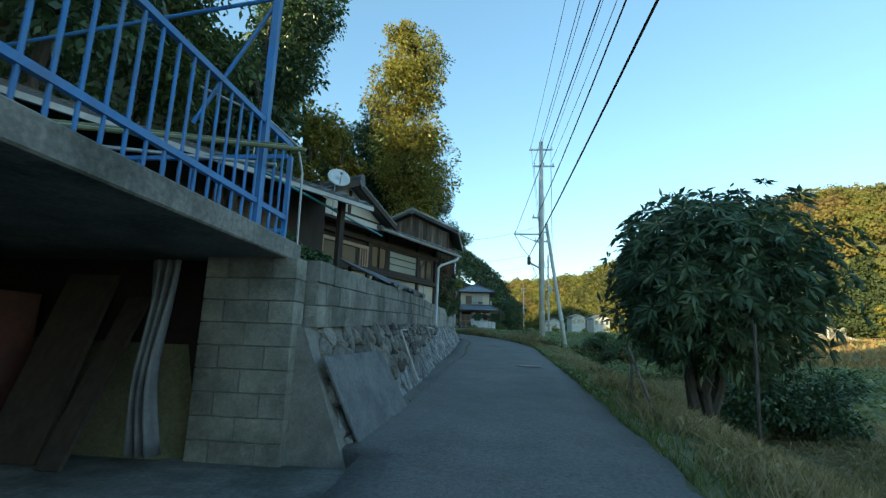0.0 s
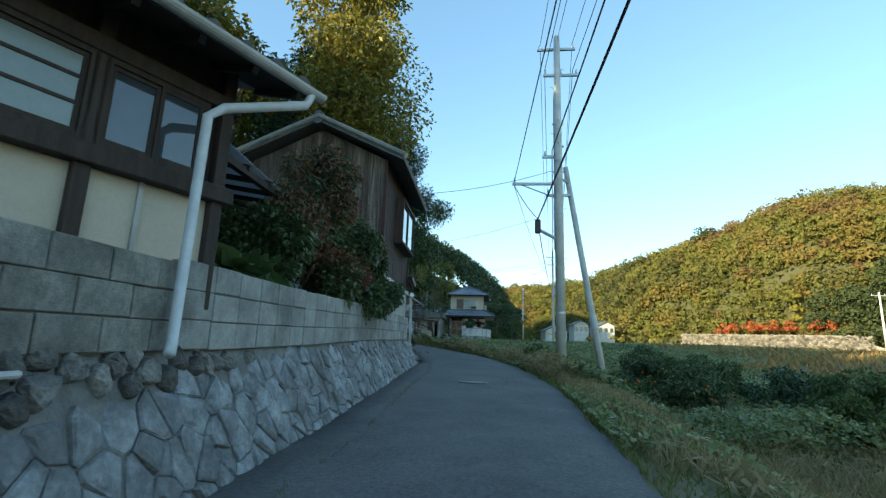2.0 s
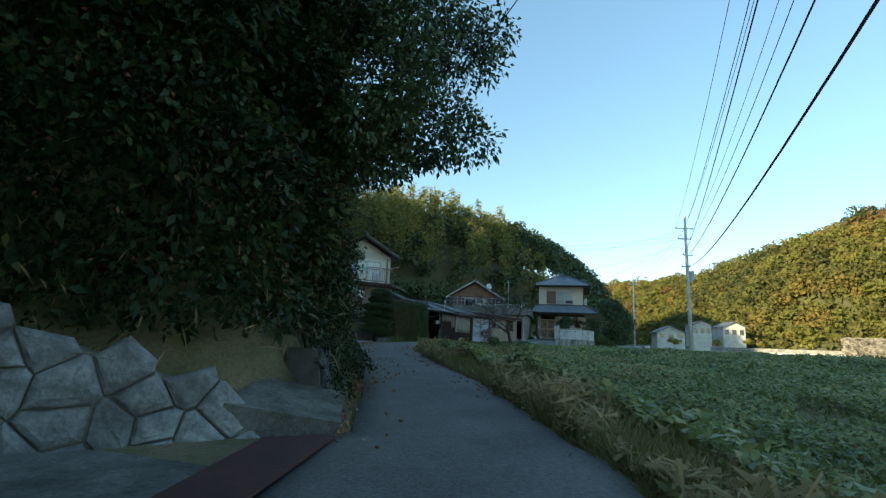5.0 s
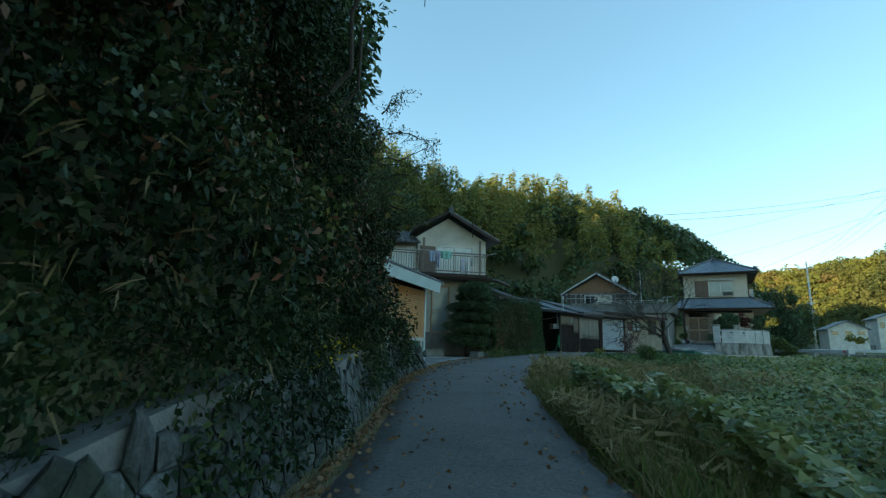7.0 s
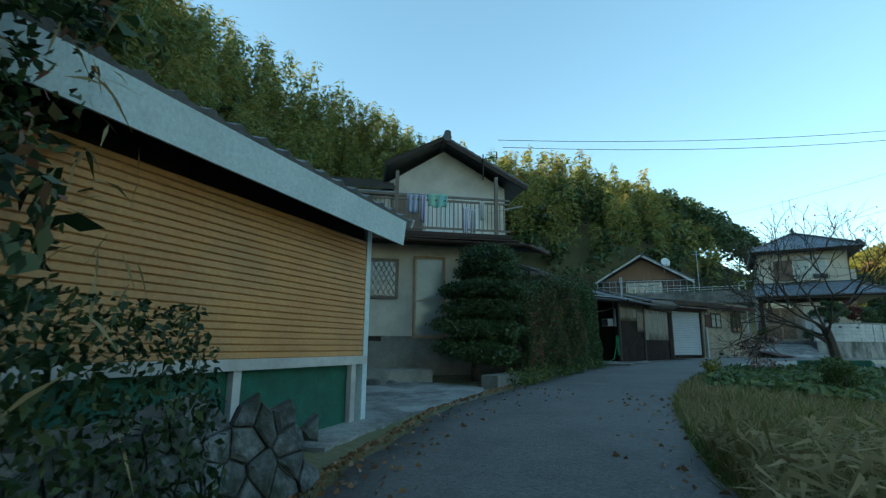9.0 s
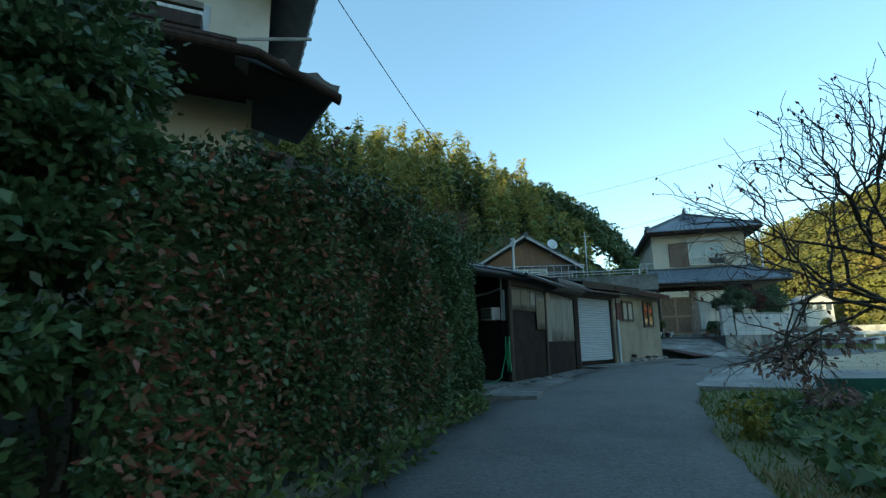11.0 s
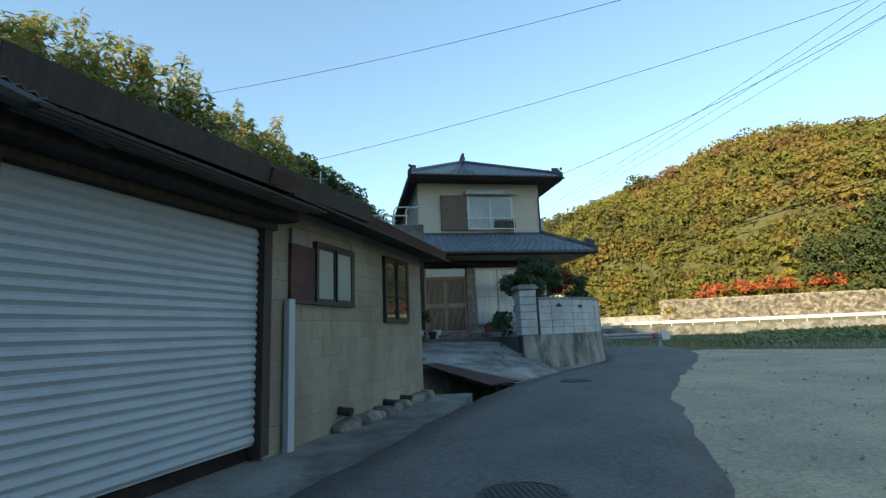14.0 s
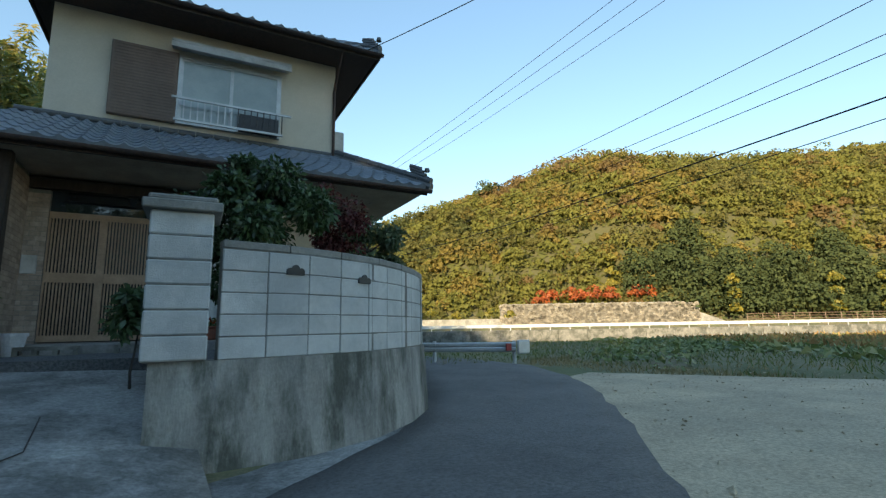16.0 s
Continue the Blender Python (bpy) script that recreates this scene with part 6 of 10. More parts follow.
part("post", Geo().box(L2 - 0.055, -0.06, gz, L2 + 0.05, 0.06, 4.95), M_RUST, ws, m=m2)
part("lintel", Geo().box(-0.1, -0.08, 4.82, L1, 0.08, 5.0), M_DARK, ws, m=m1)
part("lintel", Geo().box(0, -0.08, 4.82, L2, 0.08, 5.0), M_DARK, ws, m=m2)
sheet("roof_sheet", "", [(-11.1, 61.7, 5.0), (-10.45, 64.2, 4.97), (-13.6, 65.6, 6.0), (-14.4, 62.9, 6.0)], M_IRON_B, parent=ws)
sheet("roof_sheet", "", [(-10.62, 63.7, 5.12), (-9.75, 67.5, 5.2), (-13.2, 69.2, 6.1), (-13.9, 65.0, 6.1)], M_IRON, parent=ws)
part("eave_pipe", Geo().tube((-10.98, 61.8, 4.98), (-10.38, 64.2, 4.94), 0.05, None, 8), M_BLACKP, ws)
part("eave_pipe", Geo().tube((-10.56, 63.8, 5.04), (-9.7, 67.5, 5.10), 0.05, None, 8), M_BLACKP, ws)
part("back", Geo().prism([(-10.4, 67.2), (-11.0, 64.2), (-14.2, 65.3), (-13.5, 69.0)], gz, 4.9), M_BLACK_AND_DIM, ws)
g = Geo().tube((-11.35, 62.6, 4.9), (-11.35, 62.6, 5.85), 0.03, 0.025, 8)
thing("service_mast", "grey steel service mast fixed at the workshop eave", "mast", geo=g.box(-11.4, 62.56, 5.75, -11.3, 62.64, 5.95), material=M_STEEL)

# roller shutter bay
m3 = frame2(C2, C3, 0)
L3 = math.hypot(C3[0] - C2[0], C3[1] - C2[1])
sb = thing("shutter_garage", "garage bay closed by a white roller shutter", "garage")
sh = part("roller_shutter", Geo().box(0.06, 0.05, 2.95, L3 - 0.04, 0.07, 4.93), M_SHUT, sb, "white steel roller shutter, closed", m=m3)
for i in range(25):
    z = 2.96 + 0.078 * i
    part("slat", Geo().add([(0.07, 0.05, z), (L3 - 0.05, 0.05, z), (L3 - 0.05, 0.028, z + 0.03), (0.07, 0.028, z + 0.03), (L3 - 0.05, 0.034, z + 0.062), (0.07, 0.034, z + 0.062), (L3 - 0.05, 0.05, z + 0.07), (0.07, 0.05, z + 0.07)],
                           [(0, 1, 2, 3), (3, 2, 4, 5), (5, 4, 6, 7)]), M_SHUT, sh)
for x in (-0.06, L3 - 0.06):
    part("jamb", Geo().box(x, -0.04, 2.85, x + 0.11, 0.1, 5.0), M_DARK, sb, m=m3)
part("head", Geo().box(-0.1, -0.06, 4.93, L3 + 0.1, 0.12, 5.12), M_DARK, sb, m=m3)
part("shutter_box", Geo().box(-0.1, -0.30, 5.0, L3 + 0.15, -0.06, 5.16, c=0.02), M_DARK, sb, m=m3)
part("inside", Geo().box(0, 0.12, 2.7, L3, 3.2, 5.0), M_BLACK_AND_DIM, sb, m=m3)
sheet("roof_sheet", "", [(-10.0, 67.0, 5.40), (-8.09, 70.05, 5.38), (-11.2, 71.9, 5.85), (-13.0, 68.9, 5.85)], M_IRON, parent=sb)
part("roof_edge", Geo().slab([(-9.94, 66.94, 5.40), (-8.10, 70.04, 5.37), (-8.13, 70.07, 5.19), (-9.97, 66.97, 5.19)], 0.03), M_DARK, sb)
part("roof_edge", Geo().slab([(-8.10, 70.04, 5.37), (-8.55, 70.3, 5.44), (-8.55, 70.3, 5.24), (-8.13, 70.06, 5.19)], 0.03), M_DARK, sb)

# deep dark eaves over the fronts
# a rolled awning of dark ribbed sheet hangs over the clear sheets
M_ROLL = mat("dark_ribbed_sheet", (0.075, 0.068, 0.062), (0.045, 0.04, 0.037), 3.0, 0.6, 0.1, 40)
g = Geo()
pf = [(-0.24 + 0.2 * math.cos(radians(a)), 5.03 + 0.2 * math.sin(radians(a))) for a in range(150, 406, 16)]
for x in (-0.1, L2 - 0.5):
    g.v += [(x, y, z + 0.03 * max(x, 0)) for y, z in pf]
nv = len(pf)
g.f = [(i, i + 1, nv + i + 1, nv + i) for i in range(nv - 1)] + [tuple(range(nv)), tuple(range(2 * nv - 1, nv - 1, -1))]
roll = part("rolled_awning", g, M_ROLL, ws, "dark ribbed sheet rolled up under the eave", m=m2)
for y, z in [(-0.24 + 0.205 * math.cos(radians(a)), 5.03 + 0.205 * math.sin(radians(a))) for a in range(182, 390, 13)]:
    part("rib", Geo().tube((-0.12, y, z), (L2 - 0.48, y, z + 0.03 * (L2 - 0.5)), 0.013, None, 6), M_ROLL, roll)
for mm, ll, ow, ze in ((m3, L3, sb, 5.16),):
    aw_ = part("eave_awning", Geo().slab([(-0.1, -0.62, ze - 0.10), (ll + 0.1, -0.62, ze - 0.10), (ll + 0.1, 0.05, ze + 0.02), (-0.1, 0.05, ze + 0.02)], 0.02), M_DARK, ow, "dark ribbed awning under the eave", m=mm)
    for i in range(8):
        part("slat", Geo().tube((-0.08, -0.58 + 0.08 * i, ze - 0.105 + 0.0145 * i), (ll + 0.08, -0.58 + 0.08 * i, ze - 0.105 + 0.0145 * i), 0.022, None, 6), M_SHUTBROWN, aw_)

M_APRON = mat("patchy_concrete", (0.24, 0.235, 0.22), (0.15, 0.148, 0.14), 1.6, 0.92, 0.6, 50, stain=(0.075, 0.072, 0.065), sscale=1.2, samount=0.8)
# painted block workshop
m4 = frame2(C3, C4, 0)
L4 = math.hypot(C4[0] - C3[0], C4[1] - C3[1])
bh = thing("block_workshop", "cream painted concrete block workshop with sheet roof", "shed")
core = part("wall", Geo().box(0.008, 0.008, 2.55, L4 - 0.008, 3.2, 5.25), M_BLOCK_Y, bh, "cream painted block wall", m=m4)
openings = ((0.34, 1.68, 4.25, 4.94), (2.62, 3.50, 4.06, 5.02))
r = random.Random(5)
for k in range(14):
    z0, s = 2.68 + 0.198 * k, -0.2 * (k % 2)
    while s < L4:
        a, b = max(s, 0), min(s + 0.4, L4)
        for (ox0, ox1, oz0, oz1) in openings:
            if z0 + 0.15 > oz0 and z0 + 0.05 < oz1:
                if ox0 - 0.02 < a < ox1:
                    a = ox1 + 0.01
                if ox0 < b < ox1 + 0.02:
                    b = ox0 - 0.01
                if a < ox0 and b > ox1:
                    b = ox0
        if b - a > 0.05 and z0 < 5.3:
            part("block", block_mesh(round(b - a - 0.001, 3), 0.195, 0.1, M_BLOCK_Y, 0.002), M_BLOCK_Y, core, m=Matrix.Translation((a, -r.uniform(0, 0.0015), z0)))
        s += 0.4
for k in range(14):
    z0, s = 2.68 + 0.198 * k, -0.2 * (k % 2)
    while s < 3.2:
        a, b = max(s, 0), min(s + 0.4, 3.2)
        if b - a > 0.06:
            part("block", block_mesh(round(b - a - 0.001, 3), 0.195, 0.1, M_BLOCK_Y, 0.002), M_BLOCK_Y, core, m=Matrix.Translation((L4 - 0.0, a + 0.0, z0)) @ Matrix.Rotation(math.pi / 2, 4, "Z") )
        s += 0.4
M_SMOKE = glassmat("smoked_glass", (0.03, 0.035, 0.035), 0.05)
sw = sash(bh, 0.86, 1.63, 4.28, 4.90, y=0.02, panes=2, frame_m=M_BLACKP, glass_m=M_FROST, label="black aluminium sliding window")
sw.matrix_basis = m4
pl = part("patch", Geo().box(0.37, -0.03, 4.27, 0.87, 0.02, 4.86), M_RUST, bh, "brown sheet closing one half of the window", m=m4)
part("patch", Geo().box(0.37, -0.035, 4.86, 0.62, 0.0, 5.02), M_FRP, bh, "pale scrap of sheet over the window", m=m4)
part("sill", Geo().box(0.36, -0.06, 4.235, 1.68, 0.0, 4.265), M_BLACKP, bh, m=m4)
sw = sash(bh, 2.66, 3.46, 4.10, 4.98, y=0.02, panes=2, frame_m=M_BLACKP, glass_m=M_GLASS, label="black aluminium sliding window")
sw.matrix_basis = m4
part("corner_trim", Geo().box(0.26, -0.09, 2.8, 0.36, -0.03, 4.27), M_SHUT, bh, m=m4)
part("downpipe", Geo().tube((L4 + 0.12, 0.28, 2.7), (L4 + 0.12, 0.28, 4.95), 0.035, None, 10), M_WHITE, bh, "white plastic downpipe", m=m4)
for x, z in ((1.36, 3.03), (2.58, 2.95), (3.18, 2.93)):
    part("drain_stub", Geo().tube((x, -0.16, z - 0.02), (x, 0.05, z), 0.05, None, 12).tube((x, -0.165, z - 0.02), (x, -0.15, z - 0.018), 0.056, None, 12), M_BLACKP, bh, m=m4)
for k in range(19):
    q_ = random.Random(860 + k)
    w_ = q_.uniform(0.2, 0.34)
    part("footing_stone", stone_mesh(310 + k % 7), M_CONC, bh, m=m4 @ pose(1.25 + 0.155 * k, -0.05 - 0.05 * q_.random(), 2.84, 0, 0, 70 * k) @ Matrix.Diagonal((w_, w_, q_.uniform(0.14, 0.24), 1)))
sheet("roof_sheet", "", [(-8.95, 68.55, 5.35), (-6.75, 72.9, 5.30), (-9.9, 74.6, 5.85), (-12.0, 70.4, 5.9)], M_IRON, parent=bh)
part("eave_soffit", Geo().slab([(-0.25, -0.5, 5.17), (L4 + 0.25, -0.5, 5.13), (L4 + 0.25, 0.1, 5.25), (-0.25, 0.1, 5.29)], 0.025), M_DARK, bh, m=m4)
part("eave_board", Geo().slab([(-8.94, 68.57, 5.33), (-6.74, 72.92, 5.28), (-6.78, 72.95, 5.16), (-8.98, 68.6, 5.21)], 0.03), M_RUST, bh)
part("verge_board", Geo().slab([(-6.74, 72.92, 5.32), (-9.9, 74.62, 5.83), (-9.9, 74.6, 5.71), (-6.74, 72.9, 5.2)], 0.03), M_DARK, bh)

# ---- concrete aprons before the workshops ----
tagged(part("apron", Geo().prism([(-18.3, 57.8), (-11.7, 59.4), (-10.6, 59.4), (-10.55, 61.5), (-9.9, 63.9), (-9.3, 66.4), (-10.35, 67.4), (-10.95, 64.1), (-11.5, 62.2), (-18.3, 67.4)], 2.3, 2.755), M_APRON), "cracked patchy concrete apron before the workshops", "pavement", kind="structure")
tagged(part("apron", Geo().prism([(-9.3, 66.4), (-8.0, 69.3), (-6.9, 71.4), (-6.35, 73.0), (-7.3, 73.25), (-9.2, 69.5), (-10.35, 67.4)], 2.3, 2.815), M_APRON), "stained concrete strip before the shutter and block workshop", "pavement", kind="structure")
for k in range(26):
    q_ = random.Random(820 + k)
    v_ = q_.uniform(59.5, 66.2)
    thing("gravel_lump", "broken lump of concrete at the apron edge", "rubble", geo=stone_mesh(300 + k % 5), material=M_APRON, m=pose(float(np.interp(v_, LANE_Y, LANE_L)) - 0.2 - q_.random() * 0.35, v_, 2.75, 0, 0, 50 * k) @ Matrix.Diagonal((q_.uniform(0.08, 0.2),) * 2 + (0.06, 1)), group="broken concrete at the apron edge")
thing("drain_grate", "small square iron drain cover in the concrete apron", "drain cover", geo=Geo().box(-9.95, 65.2, 2.74, -9.45, 65.75, 2.765, c=0.005).box(-9.85, 65.3, 2.765, -9.55, 65.65, 2.768), material=M_BLACKP)


# ---- concrete drive, gutter pit and plate ----
M_DRIVE = mat("drive_concrete", (0.35, 0.345, 0.325), (0.25, 0.247, 0.235), 1.3, 0.9, 0.5, 70, stain=(0.095, 0.095, 0.088), sscale=1.1, samount=0.85, grain=0.38)
g = Geo()
nx_, ny_ = 26, 20
for j in range(ny_ + 1):
    for i in range(nx_ + 1):
        u, v = i / nx_, j / ny_
        a = Vector([float(np.interp(u, [0, 0.5, 0.75, 1], q)) for q in ((-10.6, -6.75, -5.2, -3.45), (76.3, 76.25, 74.1, 76.35), (3.12, 3.08, 2.80, 2.80))])
        b = Vector((-10.6, 80.0, 3.6)).lerp(Vector((-3.9, 80.0, 3.62)), u)
        p = a.lerp(b, v)
        p.z += 0.012 * math.sin(3 * p.x + 2 * p.y) + 0.03
        g.v.append(tuple(p))
g.f = [(j * (nx_ + 1) + i, j * (nx_ + 1) + i + 1, (j + 1) * (nx_ + 1) + i + 1, (j + 1) * (nx_ + 1) + i) for j in range(ny_) for i in range(nx_)]
drive_pts = list(g.v)
drive_z = lambda x, y: min(drive_pts, key=lambda q: (q[0] - x) ** 2 + (q[1] - y) ** 2)[2]
ob = tagged(part("drive", g, M_DRIVE, smooth=True), "cracked light concrete drive rising to the house", "pavement", kind="structure")
ob.modifiers.new("thick", "SOLIDIFY").thickness = 0.12
# narrow dark gutter between workshop and drive, bridged by a plate
patch_pts = [(-5.5, 74.75), (-5.6, 74.1), (-5.2, 73.7), (-4.5, 74.3), (-3.3, 75.6), (-2.3, 76.45), (-1.2, 77.6), (-0.3, 79.1), (0.0, 80.6), (-0.3, 80.7), (-0.9, 79.3), (-1.7, 78.1), (-2.6, 77.5), (-3.9, 77.4), (-4.6, 76.9)]
tagged(part("drive_edge", Geo().prism(patch_pts, 2.5, 2.815), M_DRIVE), "stained concrete strip at the foot of the garden wall", "pavement", kind="structure")
tagged(part("gutter_pit", Geo().box(-7.3, 73.25, 2.0, -5.9, 73.35, 2.55).box(-7.4, 76.25, 2.0, -6.7, 76.4, 3.06).box(-7.45, 73.2, 2.0, -7.32, 76.4, 3.0).slab([(-6.74, 76.3, 3.04), (-5.3, 73.9, 2.84), (-5.2, 73.95, 2.84), (-6.64, 76.35, 3.04)], 0.9), M_CONC_D), "dark open concrete gutter by the lane", "gutter", kind="structure")
thing("steel_plate", "dark red steel plate laid across the gutter", "plate", geo=Geo().slab([(-6.85, 76.1, 3.13), (-6.45, 76.4, 3.13), (-5.25, 73.75, 2.88), (-5.95, 73.35, 2.88)], 0.025), material=M_RUST)


def disc(name, label, x, y, z, r, material):
    ob = thing(name, label, "manhole", m=Matrix.Translation((x, y, z)))
    g = Geo()
    n = 32
    for rr, zz in ((r, 0.0), (r, 0.012), (r * 0.9, 0.012), (r * 0.89, 0.006), (0.0, 0.006)):
        g.v += [(rr * math.cos(2 * math.pi * i / n), rr * math.sin(2 * math.pi * i / n), zz) for i in range(n)]
    for k in range(4):
        g.f += [(k * n + i, k * n + (i + 1) % n, (k + 1) * n + (i + 1) % n, (k + 1) * n + i) for i in range(n)]
    part("rim", g, material, ob)
    studs = Geo()
    for i in range(-6, 7):
        for j in range(-6, 7):
            if math.hypot(i, j) < 6.2:
                studs.box(i * r * 0.14 - 0.018, j * r * 0.14 - 0.018, 0.005, i * r * 0.14 + 0.018, j * r * 0.14 + 0.018, 0.012)
    part("studs", studs, material, ob)
    return ob


M_CAST = mat("cast_iron", (0.28, 0.275, 0.26), (0.20, 0.195, 0.185), 8.0, 0.6, 0.2, 80, metal=0.3)
M_CAST_D = mat("dark_cast_iron", (0.06, 0.055, 0.05), (0.045, 0.042, 0.04), 8.0, 0.6, 0.2, 80, metal=0.3)
disc("manhole_cover", "round worn iron manhole cover set in the asphalt", 0.79, 12.2, lane_z(12.2) + 0.046, 0.31, M_CAST)
disc("manhole_cover", "round worn iron manhole cover set in the asphalt", -0.05, 21.1, lane_z(21.1) + 0.046, 0.31, M_CAST)
disc("manhole_cover", "round dark manhole cover set in the asphalt", -4.15, 73.6, lane_z(73.6) + 0.046, 0.30, M_CAST_D)
disc("manhole_cover", "round dark manhole cover set in the asphalt", -7.2, 67.6, lane_z(67.6) + 0.046, 0.30, M_CAST_D)
disc("manhole_cover", "round dark manhole cover set in the concrete drive", -7.0, 76.3, 3.26, 0.27, M_CAST_D)

# ---- concrete garage dug into the slope ----
cg = thing("concrete_garage", "grey concrete garage with roof terrace and pipe rail", "garage")
part("front_pier", Geo().box(-12.5, 77.45, 3.0, -11.2, 77.65, 5.95), M_CONC, cg, "pale grey concrete pier")
part("lintel", Geo().box(-11.2, 77.45, 5.38, -7.35, 77.65, 5.95), M_CONC, cg)
part("front_pier", Geo().box(-7.35, 77.45, 3.0, -7.0, 77.65, 5.95), M_CONC, cg, "pale grey concrete pier")
part("side_wall", Geo().box(-7.2, 77.65, 3.0, -7.0, 82.8, 5.95), M_CONC, cg)
# inner faces painted near black in place of the garage's own shade
part("inside", Geo().box(-12.3, 82.0, 3.0, -7.2, 82.2, 5.9).box(-12.5, 77.65, 3.0, -12.3, 82.2, 5.9), M_BLACK_AND_DIM, cg)
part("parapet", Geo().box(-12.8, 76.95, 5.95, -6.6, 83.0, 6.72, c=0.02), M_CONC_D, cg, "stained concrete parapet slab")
part("shutter_roll", Geo().box(-11.2, 77.55, 5.1, -7.35, 77.62, 5.4), M_BLACK_AND_DIM, cg)
part("downpipe", Geo().tube((-7.12, 77.36, 3.35), (-7.12, 77.36, 5.95), 0.045, None, 10), M_PVC, cg, "grey plastic downpipe")
pr = part("pipe_rail", Geo().tube((-12.6, 77.1, 7.0), (-7.0, 77.1, 6.99), 0.022, None, 7).tube((-12.6, 77.1, 6.86), (-7.3, 77.1, 6.85), 0.016, None, 7), M_STEEL, cg)
for x in (-12.5, -10.6, -8.8, -7.7, -7.4):
    part("rail_post", Geo().tube((x, 77.1, 6.7), (x, 77.1, 7.0), 0.02, None, 7), M_STEEL, pr)
for x in (-7.36, -7.04):
    part("hook_post", Geo().path([(x, 77.2, 6.7), (x, 77.2, 7.15), (x + 0.06, 77.2, 7.24), (x + 0.42, 77.2, 7.26)], 0.022, 7), M_STEEL, pr)

# ---- the last house ----
HA = frame2((-6.1, 82.45), (-1.2, 82.55), 0)
ha = thing("two_storey_house", "two-storey cream house with blue-grey tiled roofs", "house", m=HA)
GA = 3.8
W = 4.9
part("wall", Geo().box(-0.2, 0.35, 3.2, W + 0.2, 7.0, 6.9), M_CREAM, ha, "cream ground floor wall")
part("upper_wall", Geo().box(0, 0.0, 6.9, W, 6.6, 9.75), M_CREAM, ha, "cream rendered upper wall")
# lower roof: pent round the front and the right side
ez, ty = 6.64, 7.52
wave_roof("pent_roof", [(-0.75, -1.55, ez), (W + 1.5, -1.55, ez), (W + 0.0, 0.0, ty), (0.0 - 0.35, 0.0, ty)], M_TILE_B, ha, "blue-grey tiled lower roof", pitch=0.26, amp=0.035)
wave_roof("pent_roof", [(W + 1.5, -1.55, ez), (W + 1.5, 7.5, ez), (W, 7.0, ty), (W, 0.0, ty)], M_TILE_B, ha, "blue-grey tiled lower roof", pitch=0.26, amp=0.035)
# unseen underside; its pale tan is chosen to bounce light onto the front
part("eave_soffit", Geo().box(-0.7, -1.45, ez - 0.1, W + 1.4, 0.4, ez - 0.05).box(W, 0.4, ez - 0.1, W + 1.4, 7.0, ez - 0.05), mat("soffit_bounce", (0.42, 0.36, 0.28), (0.36, 0.30, 0.235), 2.0, 0.85, 0.1, 40, stain=(0.25, 0.20, 0.15), sscale=1.5, samount=0.5), ha, "eave lining, made pale to bounce light below")
part("fascia", Geo().box(-0.75, -1.52, ez - 0.14, W + 1.45, -1.48, ez - 0.01), M_BROWN, ha)
gutter(ha, (-0.8, -1.6, ez - 0.04), (W + 1.5, -1.6, ez - 0.07), 0.06, M_BROWN)
ridge_tile(ha, (W + 1.52, -1.55, ez + 0.12), (W + 0.02, 0.0, ty + 0.12), 0.085, M_TILE)
ridge_tile(ha, (-0.35, 0.0, ty + 0.06), (W + 0.02, 0.0, ty + 0.06), 0.06, M_TILE)


def demon(p, q, parent, s=1.0):
    """The stacked end tile of a hip: plates with a curled horn."""
    p, q = Vector(p), Vector(q)
    d = (q - p).normalized()
    g = Geo()
    for k in range(4):
        a = p + d * (0.05 * k) + Vector((0, 0, 0.055 * k))
        g.tube(a, a + d * (0.34 - 0.03 * k) * s, (0.085 - 0.008 * k) * s, (0.06 - 0.006 * k) * s, 8)
    g.tube(p + Vector((0, 0, 0.18)), p + Vector((0, 0, 0.25)), 0.06 * s, 0.045 * s, 8)
    return part("end_tile", g, M_TILE, parent)


demon((W + 1.46, -1.5, ez + 0.16), (W + 0.5, -0.5, ty), ha)
# upper hipped roof
uz, rz = 9.72, 11.35
x0, x1, y0, y1 = -0.38, W + 0.75, -0.75, 7.35
ra, rb = (2.45, 2.6, rz), (2.45, 4.0, rz)
wave_roof("roof", [(x0, y0, uz), (x1, y0, uz), (2.47, 2.6, rz), (2.43, 2.6, rz)], M_TILE_B, ha, "blue-grey tiled hipped roof", pitch=0.26, amp=0.035)
wave_roof("roof", [(x1, y0, uz), (x1, y1, uz), (2.45, 4.0, rz), (2.45, 2.6, rz)], M_TILE_B, ha, "blue-grey tiled hipped roof", pitch=0.26, amp=0.035)
wave_roof("roof", [(x1, y1, uz), (x0, y1, uz), (2.43, 4.0, rz), (2.47, 4.0, rz)], M_TILE_B, ha, "blue-grey tiled hipped roof", pitch=0.26, amp=0.035)
wave_roof("roof", [(x0, y1, uz), (x0, y0, uz), (2.45, 2.6, rz), (2.45, 4.0, rz)], M_TILE_B, ha, "blue-grey tiled hipped roof", pitch=0.26, amp=0.035)
part("upper_soffit", Geo().box(x0 + 0.06, y0 + 0.06, uz - 0.12, x1 - 0.06, y1 - 0.06, uz - 0.05), M_BROWN, ha)
part("upper_fascia", Geo().box(x0, y0, uz - 0.15, x1, y0 + 0.03, uz - 0.0).box(x1 - 0.03, y0 + 0.03, uz - 0.15, x1, y1, uz).box(x0, y0 + 0.03, uz - 0.15, x0 + 0.03, y1, uz), M_DARK, ha)
gutter(ha, (x0 - 0.05, y0 - 0.06, uz - 0.04), (x1 + 0.05, y0 - 0.06, uz - 0.06), 0.055, M_BROWN)
